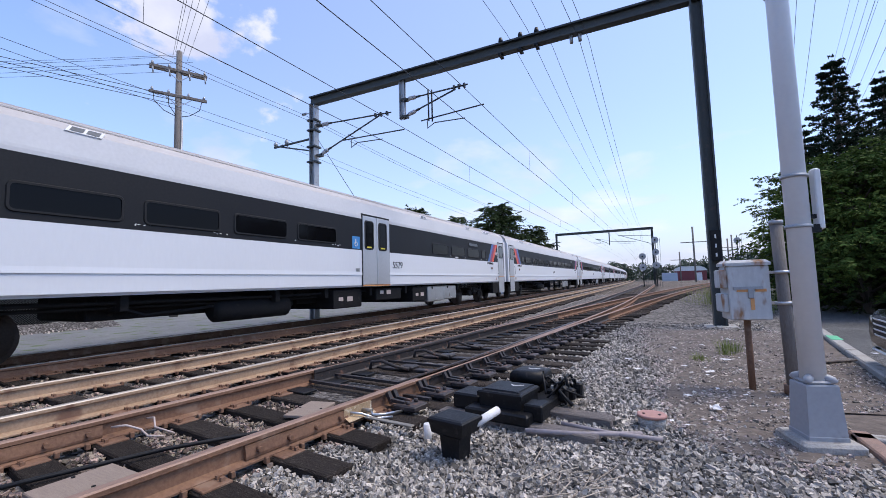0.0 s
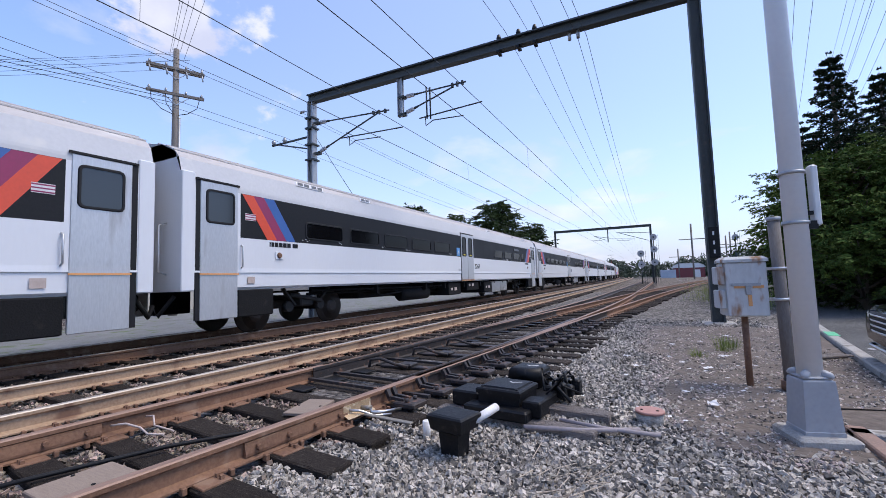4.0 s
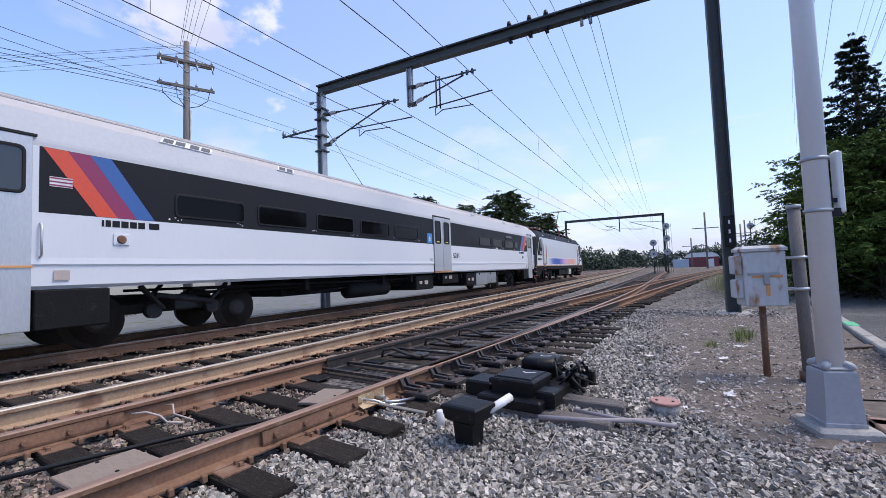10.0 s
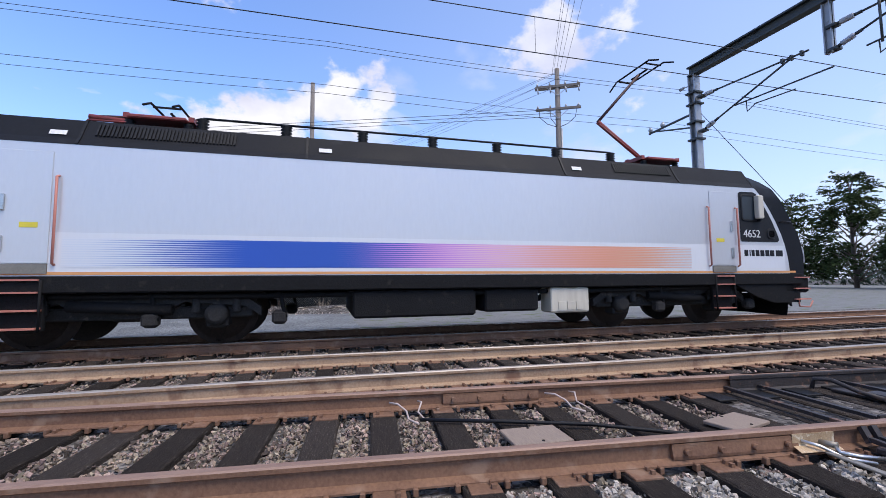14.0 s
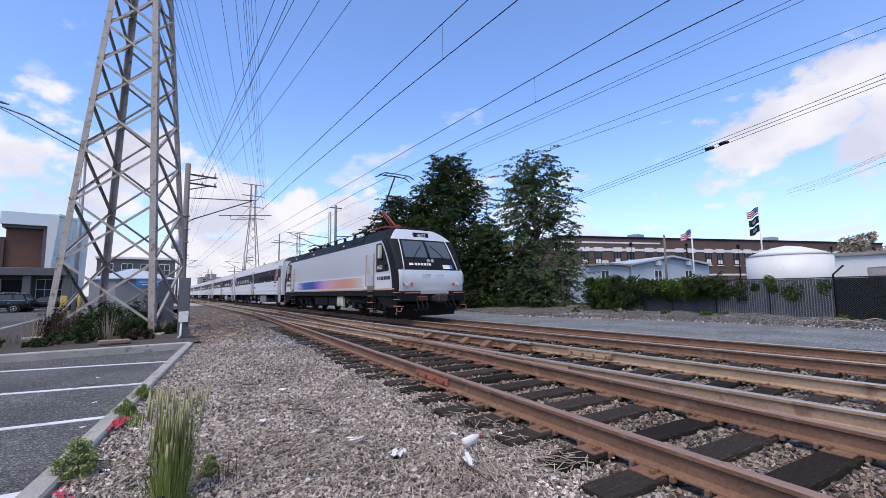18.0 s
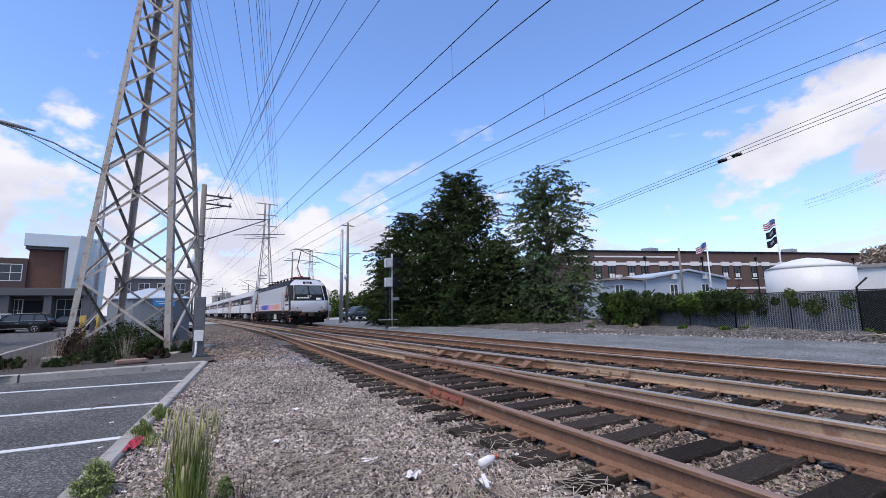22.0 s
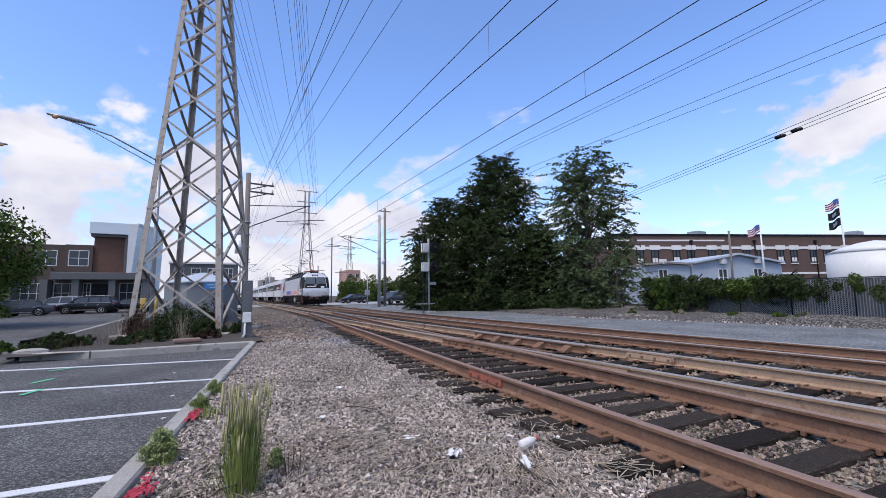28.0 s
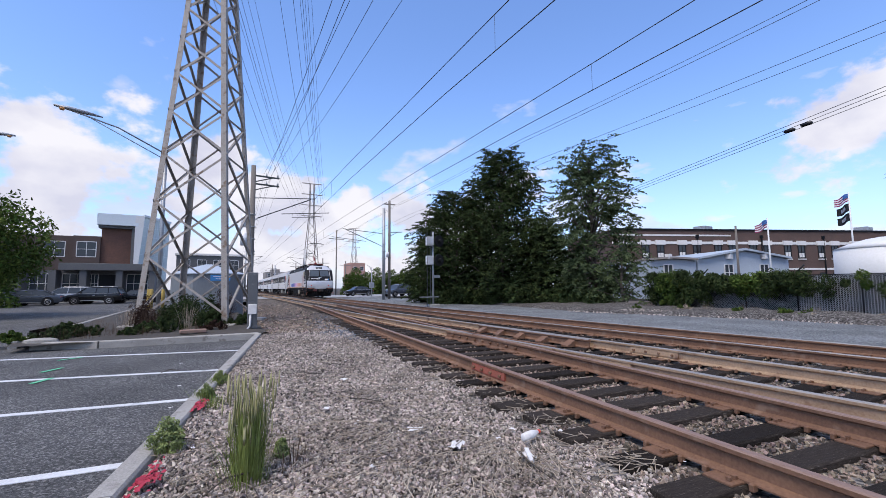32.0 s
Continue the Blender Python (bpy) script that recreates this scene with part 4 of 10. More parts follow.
            part("symbol", Mesh().ring((s * 1.567, -0.59, 2.20), (s, 0, 0), 0.06, 0.009, 14).box(min(s * 1.566, s * 1.57), max(s * 1.566, s * 1.57), -0.615, -0.585, 2.20, 2.34), M_litter, ac)
            part("notice", slab(s, 1.56, 1.568, -0.6, -0.42, 1.42, 1.52), M_steel, c)
    # under the floor
    boxes = [(3.75, 5.05, 0.34, 0.92, M_steel, "stainless equipment box"), (5.07, 6.2, 0.38, 0.92, M_steel, "stainless equipment box"), (2.65, 3.6, 0.40, 0.92, M_dark, "dark equipment box"), (-1.4, -0.2, 0.42, 0.92, M_dark, "dark equipment box with white lettering"), (-4.6, -2.6, 0.40, 0.85, M_dark, "dark rounded tank"), (0.5, 1.9, 0.55, 0.92, M_dark, "dark equipment box")]
    for a, b, z0, z1, m, lab in boxes:
        if "tank" in lab:
            part("tank", Mesh().tube([(1.05, a, 0.60), (1.05, a + 0.1, 0.60), (1.05, b - 0.1, 0.60), (1.05, b, 0.60)], [0.14, 0.24, 0.24, 0.14], 14), m, c, lab)
            continue
        bx = part("equipment_box", Mesh().box(-1.45, 1.45, a, b, z0, z1, 0, 0.03), m, c, lab)
        if m is M_dark:
            part("label_plate", Mesh().box(1.45, 1.456, a + 0.2, a + 0.38, z0 + 0.20, z0 + 0.30), M_pinknote, bx)
            part("label_plate", Mesh().box(1.45, 1.456, a + 0.55, a + 0.78, z0 + 0.18, z0 + 0.31), M_pinknote, bx)
        else:
            part("latch", Mesh().box(1.45, 1.47, a + 0.3, a + 0.36, z1 - 0.10, z1 - 0.02), M_dark, bx)
            part("label_plate", Mesh().box(1.45, 1.456, a + 0.6, a + 0.72, z0 + 0.06, z0 + 0.10), M_litter, bx)
    for x, z in ((1.25, 0.88), (1.1, 0.80), (-1.2, 0.86)):
        part("pipe", Mesh().tube([(x, -9, z), (x, -3, z - 0.05), (x, 3, z), (x, 9, z)], 0.035, 6), M_dark, c)
    for y in (-6.3, -3.2, -1.6, 0.3, 2.3, 6.5):
        part("cross_member", Mesh().box(-1.4, 1.4, y - 0.06, y + 0.06, 0.72, 0.98), M_dark, c)
    for a, b in ((-6.6, -2.2), (-2.1, 2.0), (2.1, 6.6)):
        part("equipment_tray", Mesh().box(-0.85, 0.85, a, b, 0.54 + 0.05 * abs(a % 2 - 1), 0.97, 0, 0.03), M_dark, c)
    part("hose", Mesh().tube([(1.2, -6.6, 0.9), (1.22, -5.9, 0.62), (1.2, -5.2, 0.66), (1.15, -4.6, 0.7)], 0.03, 6), M_dark, c)
    for y in (-9.05, 9.05):
        bogie(c, y, 2.55, inboard=True)
    for e in (1, -1):
        g = Mesh()
        for i in range(3):
            k = i * 0.085
            g.box(-0.62 + i * 0.02, 0.62 - i * 0.02, min(e * (12.50 + k), e * (12.60 + k)), max(e * (12.50 + k), e * (12.60 + k)), 1.0, 3.3, 0, 0.03)
        part("gangway", g, M_rubber, c, "black folding gangway between coaches")
        part("coupler", Mesh().box(-0.25, 0.25, min(e * 12.5, e * 12.75), max(e * 12.5, e * 12.75), 0.62, 0.95, 0, 0.03), M_dark, c)
        for s in (1, -1):
            part("hose", Mesh().tube([(s * 1.2, e * 12.4, 0.9), (s * 1.15, e * 12.66, 0.55), (s * 1.1, e * 12.75, 0.75)], 0.04, 6), M_dark, c)
            part("handrail", Mesh().tube([(s * 1.1, e * 12.49, 1.3), (s * 1.1, e * 12.64, 1.35), (s * 1.1, e * 12.64, 2.2), (s * 1.1, e * 12.49, 2.25)], 0.02, 6), M_brushed, c)
    return c


def stripe_material():
    m = bpy.data.materials.new("fading_stripe")
    m.use_nodes = True
    n, l = m.node_tree.nodes, m.node_tree.links
    b = n["Principled BSDF"]
    tc, sp = n.new("ShaderNodeTexCoord"), n.new("ShaderNodeSeparateXYZ")
    l.new(tc.outputs["Object"], sp.inputs[0])
    mr = n.new("ShaderNodeMapRange")
    mr.inputs["From Min"].default_value, mr.inputs["From Max"].default_value = -6.0, 5.5
    wv = n.new("ShaderNodeTexWave")
    wv.inputs["Scale"].default_value, wv.bands_direction = 9.0, "Z"
    l.new(tc.outputs["Object"], wv.inputs["Vector"])
    ma = n.new("ShaderNodeMath")
    ma.operation = "MULTIPLY_ADD"
    ma.inputs[1].default_value = 1.3
    sb = n.new("ShaderNodeMath")
    sb.operation = "SUBTRACT"
    sb.inputs[1].default_value = 0.65
    l.new(wv.outputs["Fac"], ma.inputs[0]), l.new(sp.outputs[1], ma.inputs[2])
    l.new(ma.outputs[0], sb.inputs[0]), l.new(sb.outputs[0], mr.inputs["Value"])
    cr = n.new("ShaderNodeValToRGB")
    stops = [(0.0, (0.71, 0.715, 0.73)), (0.09, (0.66, 0.68, 0.72)), (0.17, (0.03, 0.10, 0.45)), (0.40, (0.035, 0.10, 0.42)), (0.47, (0.55, 0.25, 0.62)), (0.55, (0.74, 0.38, 0.62)), (0.60, (0.80, 0.52, 0.62)), (0.72, (0.84, 0.40, 0.32)), (0.86, (0.84, 0.36, 0.21)), (0.94, (0.78, 0.50, 0.38)), (1.0, (0.71, 0.715, 0.73))]
    while len(cr.color_ramp.elements) < len(stops):
        cr.color_ramp.elements.new(0.5)
    for e, (p, c) in zip(cr.color_ramp.elements, stops):
        e.position, e.color = p, (*c, 1)
    l.new(mr.outputs[0], cr.inputs[0]), l.new(cr.outputs[0], b.inputs["Base Color"])
    b.inputs["Roughness"].default_value, b.inputs["Metallic"].default_value = 0.4, 0.28
    return m


M_pantoarm = mat("dark_red_brown_arm", (0.07, 0.022, 0.018), (0.035, 0.015, 0.013), rough=0.6, scale=6, fine=50)


def pantograph(parent, y, raised, way):
    p = part("pantograph", Mesh().box(-0.8, 0.8, y - 0.45, y + 0.45, 3.86, 3.93, 0, 0.02).bar((-0.7, y - 0.5, 3.93), (0.7, y - 0.5, 3.93), 0.09).bar((-0.7, y + 0.5, 3.93), (0.7, y + 0.5, 3.93), 0.09)
             .tube([(0, y - 0.4, 3.98), (0, y + 0.5, 3.98)], 0.10, 10), M_red, parent, "red pantograph on the roof")
    for sx in (-0.65, 0.65):
        for sy in (-0.45, 0.45):
            part("insulator", Mesh().tube([(sx, y + sy, 3.66 + q * 0.025) for q in range(9)], [0.085 if q % 2 else 0.05 for q in range(9)], 10), M_loco_dark, p)
    head = Mesh()
    if raised:
        k, t = (0.0, y - way * 1.20, 4.98), (0.0, y + way * 0.10, 6.37)
        b = (0.0, y + way * 0.25, 3.98)
    else:
        b, k, t = (0.0, y + way * 0.25, 3.98), (0.0, y - way * 1.35, 4.08), (0.0, y + way * 0.05, 4.16)
    part("lower_arm", Mesh().tube([b, k], 0.055, 8), M_red, p)
    part("upper_arm", Mesh().tube([k, (0.0, t[1], t[2])], 0.038, 6), M_pantoarm, p)
    part("guide_rod", Mesh().tube([(0.12, b[1] - way * 0.2, 4.0), (0.06, k[1], k[2] - 0.08)], 0.02, 6), M_red, p)
    for d in (-0.22, 0.22):
        head.tube([(-0.9, t[1] + d, t[2] - 0.10), (-0.6, t[1] + d, t[2] + 0.05), (0.6, t[1] + d, t[2] + 0.05), (0.9, t[1] + d, t[2] - 0.10)], 0.022, 6)
    for s in (-0.5, 0.5):
        head.bar((s, t[1] - 0.22, t[2] + 0.02), (s, t[1] + 0.22, t[2] + 0.02), 0.03)
    head.tube([(-0.28, t[1], t[2]), (0.28, t[1], t[2])], 0.025, 6)
    part("collector_head", head, M_dark, p)


HW = 1.48
# the cab's outline from the side: (z, y), and the edge between dark nose and white side
NOSE = [(1.10, 8.76), (1.22, 8.78), (1.55, 8.79), (1.90, 8.73), (2.05, 8.66), (2.35, 8.50), (2.62, 8.345), (2.90, 8.165), (3.15, 7.985), (3.34, 7.81), (3.48, 7.65), (3.58, 7.50), (3.645, 7.36)]
CURVE = [(8.33, 1.10), (8.33, 1.22), (8.30, 1.50), (8.23, 1.80), (8.14, 2.05), (7.99, 2.35), (7.83, 2.62), (7.63, 2.90), (7.40, 3.13)]


def front_y(z):
    for (z0, y0), (z1, y1) in zip(NOSE, NOSE[1:]):
        if z <= z1:
            return y0 + (y1 - y0) * (z - z0) / (z1 - z0)
    return NOSE[-1][1]


def cab_end(c, e):
    nose = Mesh()

    def wide(z):
        return HW if z < 3.0 else HW - 0.55 * ((z - 3.0) / 0.63) ** 1.7

    def ring(z, y):
        w = wide(z)
        inner = min(1.13, w - 0.12)
        return [(-w, e * y, z), (-w + 0.04, e * (y + 0.035), z), (-inner, e * (y + 0.075), z), (0, e * (y + 0.12), z), (inner, e * (y + 0.075), z), (w - 0.04, e * (y + 0.035), z), (w, e * y, z)]
    rings = [ring(z, y) for z, y in NOSE]
    for (za, _), a, b in zip(NOSE, rings, rings[1:]):
        for j in range(6):
            mi = 0 if j in (0, 5) or 1.89 < za < 3.1 else 1
            nose.add([a[j], a[j + 1], b[j + 1], b[j]], [(0, 1, 2, 3)], mi, True)
    # dark sides between the white body and the nose
    for s in (1, -1):
        outer = [(y, z) for z, y in NOSE[:9]]
        for i in range(8):
            (ya, za), (yb, zb) = CURVE[i], CURVE[i + 1]
            (yc, zc), (yd, zd) = outer[i + 1], outer[i]
            nose.add([(s * HW, e * ya, za), (s * HW, e * yb, zb), (s * wide(zc), e * yc, zc), (s * wide(zd), e * yd, zd)], [(0, 1, 2, 3)], 0)
        top = [(HW, 3.13), (1.41, 3.24), (1.31, 3.41), (1.20, 3.60), (0.9, 3.68)]
        side = [(wide(z), z, y) for z, y in NOSE[8:]]
        for i in range(4):
            nose.add([(s * top[i][0], e * 7.40, top[i][1]), (s * top[i + 1][0], e * 7.40, top[i + 1][1]), (s * side[i + 1][0], e * side[i + 1][2], side[i + 1][1]), (s * side[i][0], e * side[i][2], side[i][1])], [(0, 1, 2, 3)], 0, True)
    w = wide(NOSE[-1][0])
    nose.add([(-w, e * NOSE[-1][1], NOSE[-1][0]), (0, e * (NOSE[-1][1] + 0.12), NOSE[-1][0]), (w, e * NOSE[-1][1], NOSE[-1][0]), (0.9, e * 7.30, 3.68), (-0.9, e * 7.30, 3.68)], [(0, 1, 2, 3, 4)], 0)
    cab = part("cab_end", welded(nose.data("cab_end", [M_loco_dark, M_silver])), None, c, "rounded black cab end with silver-white front panel")

    def on_front(u, z, out=0.0):
        return (u, e * (front_y(z) + 0.12 - 0.04 * (abs(u) / 1.13) + out), z)
    for s in (-1, 1):
        zs = [2.40, 2.62, 2.90, 3.08]
        g = Mesh().loft([[on_front(s * 0.06, z, 0.014), on_front(s * 0.55, z, 0.014), on_front(s * (1.06 - 0.1 * (z - 2.4)), z, 0.014)] for z in zs], 0, True, False, False)
        part("windscreen", g, M_screen, cab)
        part("wiper", Mesh().tube([on_front(s * 0.75, 2.30, 0.03), on_front(s * 0.50, 2.62, 0.035), on_front(s * 0.22, 2.9, 0.035)], 0.012, 5), M_black, cab)
        part("windscreen_frame", Mesh().tube([on_front(s * (1.20 - 0.10 * (z - 2.0)), z, -0.01) for z in (1.92, 2.05, 2.35, 2.62, 2.90, 3.14)], 0.02, 6), M_litter, cab)
        for u, hm, lab in ((0.94, M_redstripe, "red marker light"), (1.17, M_litter, "round headlight")):
            hl = part("headlight", Mesh().tube([(s * u, e * 8.80, 1.36), (s * u, e * 8.89, 1.36)], [0.095, 0.085], 16), M_brushed, cab, lab)
            part("lens", Mesh().tube([(s * u, e * 8.885, 1.36), (s * u, e * 8.895, 1.36)], 0.062, 14), hm, hl)
        part("headlight", Mesh().tube([on_front(s * 0.09, 2.27, 0.0), on_front(s * 0.09, 2.27, 0.04)], 0.065, 14), M_brushed, cab)
        part("grab_handle", Mesh().tube([on_front(s * 0.45, 1.70, 0.0), on_front(s * 0.45, 1.72, 0.05), on_front(s * 0.15, 1.72, 0.05), on_front(s * 0.15, 1.70, 0.0)], 0.014, 5), M_steel, cab)
        part("grab_rail", Mesh().tube([(s * 1.30, e * 8.92, 1.30), (s * 1.36, e * 8.98, 1.45), (s * 1.36, e * 8.96, 1.75), (s * 1.30, e * 8.86, 1.95)], 0.016, 6), M_brushed, cab)
        part("grab_handle", Mesh().tube([(s * (HW + 0.0), e * 8.42, 2.35), (s * (HW + 0.045), e * 8.40, 2.37), (s * (HW + 0.045), e * 8.12, 2.37), (s * HW, e * 8.10, 2.35)], 0.014, 5), M_black, cab)
    part("windscreen_pillar", Mesh().tube([on_front(0, z, 0.014) for z in (2.36, 2.62, 2.90, 3.10)], 0.035, 6), M_loco_dark, cab)
    nb = part("number_board", Mesh().box(-0.34, 0.34, min(e * 7.86, e * 7.98), max(e * 7.86, e * 7.98), 3.24, 3.46, 0, 0.01), M_band, cab)
    text_part("number", "4652", 0.2, M_litter, nb, Matrix.Translation((0, e * 7.985, 3.28)) @ (Matrix.Rotation(math.pi if e > 0 else 0, 4, "Z") @ Matrix.Rotation(math.pi / 2, 4, "X")))
    for a, b in ((0.78, 0.96), (0.62, 0.72), (0.49, 0.59), (0.36, 0.46), (0.23, 0.33), (0.14, 0.20), (0.02, 0.11)):
        a, b = a * e, b * e
        part("lettering_bar", Mesh().add([on_front(a, 2.08, 0.012), on_front(b, 2.08, 0.012), on_front(b, 2.17, 0.012), on_front(a, 2.17, 0.012)], [(0, 1, 2, 3)]), M_litter, cab)
    for a, b, m in ((-0.86 * e, -0.52 * e, M_litter), (-0.98 * e, -0.86 * e, M_signblue)):
        part("front_panel", Mesh().add([on_front(a, 1.96, 0.012), on_front(b, 1.96, 0.012), on_front(b, 2.12, 0.012), on_front(a, 2.12, 0.012)], [(0, 1, 2, 3)]), m, cab)
    # buffer beam, hoses, plough
    part("buffer_beam", Mesh().box(-1.45, 1.45, min(e * 8.2, e * 8.95), max(e * 8.2, e * 8.95), 0.70, 1.10, 0, 0.04), M_dark, c)
    part("plough", Mesh().loft([[(-1.3, e * 8.4, 0.16), (0, e * 8.75, 0.16), (1.3, e * 8.4, 0.16)], [(-1.3, e * 8.5, 0.60), (0, e * 8.85, 0.66), (1.3, e * 8.5, 0.60)]], 0, False, False, False).loft([[(-1.3, e * 8.36, 0.16), (0, e * 8.70, 0.16), (1.3, e * 8.36, 0.16)], [(-1.3, e * 8.46, 0.60), (0, e * 8.80, 0.66), (1.3, e * 8.46, 0.60)]], 0, False, False, False), M_dark, c)
    part("coupler", Mesh().box(-0.14, 0.14, min(e * 8.9, e * 9.28), max(e * 8.9, e * 9.28), 0.70, 0.92, 0, 0.04).box(-0.2, 0.2, min(e * 9.28, e * 9.6), max(e * 9.28, e * 9.6), 0.66, 1.0, 0, 0.06), M_wheel, c, "rusty brown knuckle coupler")
    part("step_plate", Mesh().box(-0.62, 0.62, min(e * 8.9, e * 9.02), max(e * 8.9, e * 9.02), 0.98, 1.14, 0, 0.01), M_brushed, c)
    part("socket", Mesh().box(0.35, 0.75, min(e * 8.9, e * 9.08), max(e * 8.9, e * 9.08), 0.72, 0.92, 0, 0.03), M_redrust_dark, c, "dull red cable socket")
    part("coupling_lever", Mesh().tube([(-1.2, e * 9.0, 0.95), (-0.5, e * 9.1, 0.93), (-0.25, e * 9.3, 1.0)], 0.02, 6), M_bogie, c)
    for s in (-1, 1):
        for k in range(3):
            part("hose", Mesh().tube([(s * (0.4 + 0.2 * k), e * 8.95, 0.85), (s * (0.42 + 0.2 * k), e * 9.2, 0.5), (s * (0.46 + 0.2 * k), e * 9.16, 0.36), (s * (0.5 + 0.2 * k), e * 9.05, 0.42)], 0.03, 6), M_dark, c)
        part("step_rail", Mesh().tube([(s * 1.25, e * 8.9, 1.02), (s * 1.25, e * 9.14, 1.03), (s * 0.75, e * 9.14, 1.03)], 0.018, 6), M_handrail, c)
        for z in (0.55, 0.80, 1.06):
            part("step", Mesh().box(min(s * 1.30, s * 1.50), max(s * 1.30, s * 1.50), min(e * 8.45, e * 8.93), max(e * 8.45, e * 8.93), z - 0.012, z + 0.012), M_handrail, c)
        part("step_rail", Mesh().tube([(s * 1.44, e * 8.6, 0.55), (s * 1.44, e * 8.62, 0.38), (s * 1.44, e * 8.95, 0.36), (s * 1.44, e * 9.05, 0.50)], 0.018, 6), M_handrail, c)


def locomotive():
    c = thing("electric_locomotive", "white electric locomotive with dark roof and blue to orange stripe", "locomotive")
    body = Mesh()
    ring = [(y, z) for y, z in CURVE] + [(-y, z) for y, z in reversed(CURVE)]
    for s in (1, -1):
        body.add([(s * HW, y, z) for y, z in ring], [tuple(range(len(ring)))])
    body.add([(-HW, -8.74, 1.10), (HW, -8.74, 1.10), (HW, 8.74, 1.10), (-HW, 8.74, 1.10)], [(0, 1, 2, 3)])
    part("body", body, M_silver, c)
    for e in (1, -1):
        cab_end(c, e)
    pr = [(HW + 0.005, 3.13), (1.40, 3.24), (1.20, 3.60), (0.9, 3.68), (0.0, 3.70)]
    part("roof", Mesh().loft([section(y, pr) for y in (-7.40, -2.6, 2.6, 7.40)], 0, False, True, False), M_loco_dark, c, "dark grey sloping roof panels")
    for y in (-5.8, -2.5, 2.5, 5.3):
        part("roof_seam", Mesh().loft([section(yy, [(x + 0.012, z + 0.012) for x, z in pr]) for yy in (y - 0.02, y + 0.02)], 0, False, True, False), M_black, c)
    for a, b in ((3.75, 5.2), (-5.6, -3.6)):
        g = Mesh()
        n = int((b - a) / 0.05)
        for i in range(n):
            y = a + (b - a) * i / n
            g.bar((1.372, y, 3.32), (1.255, y, 3.54), 0.018, 0.03, up=(0, 1, 0))
        tagged(part("roof_grille", g, M_black, c), kind="stuff")
    for y in (-6.2, -2.3, 2.7):
        part("notice", Mesh().add([(1.388, y, 3.30), (1.388, y + 0.22, 3.30), (1.345, y + 0.22, 3.38), (1.345, y, 3.38)], [(0, 1, 2, 3)]), M_litter, c)
    for s in (1, -1):
        part("stripe", Mesh().add([(s * (HW + 0.006), -5.9, 1.28), (s * (HW + 0.006), 5.5, 1.28), (s * (HW + 0.006), 5.5, 1.72), (s * (HW + 0.006), -5.9, 1.72)], [(0, 1, 2, 3)]), stripe_material(), c, "horizontal stripe fading from blue through pink to orange")
        part("lower_band", slab(s, HW - 0.01, HW + 0.002, -8.2, 8.2, 1.216, 1.80), M_white, c, "white band below the silver side")
        part("orange_line", slab(s, HW, HW + 0.006, -8.5, 8.5, 1.17, 1.215), M_orange, c)
        part("lower_skirt", slab(s, 1.40, HW + 0.01, -8.7, 8.7, 0.90, 1.165, 0.02), M_dark, c)
        o = HW + 0.006
        for e in (1, -1):
            sk = [(6.75, 0.90), (8.65, 0.90), (8.65, 0.48), (7.85, 0.48), (7.35, 0.62)]
            q = [(s * 1.45, e * y, z) for y, z in sk] + [(s * 1.38, e * y, z) for y, z in sk]
            part("cab_skirt", Mesh().add(q, [(0, 1, 2, 3, 4), (9, 8, 7, 6, 5)] + [(i, (i + 1) % 5, (i + 1) % 5 + 5, i + 5) for i in range(5)]), M_dark, c)
            win = [(6.93, 1.88), (8.00, 1.88), (8.06, 1.93), (8.02, 2.05), (7.88, 2.35), (7.72, 2.62), (7.52, 2.90), (7.42, 3.0), (7.34, 3.03), (6.95, 3.03), (6.90, 2.98), (6.90, 1.92)]
            part("cab_window_panel", Mesh().add([(s * o, e * y, z) for y, z in win], [tuple(range(len(win)))]), M_band, c, "black rounded side window panel")
            part("cab_window", window_mesh(min(e * 6.96, e * 7.44), max(e * 6.96, e * 7.44), 2.36, 2.96, o, s), [M_rubber, M_pane], c)
            part("small_window", window_mesh(min(e * 7.70, e * 7.94), max(e * 7.70, e * 7.94), 1.96, 2.18, o, s), [M_rubber, M_glass], c)
            mi = part("mirror", slab(s, o + 0.02, o + 0.14, e * 7.32, e * 7.48, 2.40, 2.94, 0.02), M_cream, c, "cream folding mirror")
            part("bracket", slab(s, o, o + 0.08, e * 7.42, e * 7.52, 2.36, 2.40), M_black, mi)
            dr = part("cab_door", slab(s, HW, HW + 0.016, e * 6.06, e * 6.70, 1.34, 3.0, 0.012), M_silver, c)
            for z in (1.50, 2.10):
                part("handle", slab(s, HW + 0.016, HW + 0.05, e * 6.60, e * 6.66, z, z + 0.24, 0.01), M_steel, dr)
            part("plate", slab(s, HW + 0.016, HW + 0.02, e * 6.20, e * 6.42, 1.86, 1.94), M_yellow, dr)
            part("threshold", slab(s, HW, HW + 0.03, e * 6.06, e * 6.70, 1.19, 1.33), M_brassy, c)
            for y in (5.98, 6.78):
                part("handrail", Mesh().tube([(s * (HW + 0.01), e * y, 1.32), (s * (HW + 0.06), e * y, 1.34), (s * (HW + 0.06), e * y, 2.62), (s * (HW + 0.01), e * y, 2.64)], 0.02, 6), M_handrail, c, "salmon-painted handrail")
            lad = part("ladder", slab(s, 1.34, 1.40, e * 6.12, e * 6.64, 0.36, 1.05), M_dark, c)
            for z in (0.40, 0.66, 0.92, 1.10):
                part("rung", slab(s, 1.38, 1.53, e * 6.14, e * 6.62, z - 0.012, z + 0.012), M_handrail, lad)
            part("ladder_rail", Mesh().tube([(s * 1.5, e * 6.12, 1.1), (s * 1.5, e * 6.12, 0.36)], 0.02, 6), M_dark, lad)
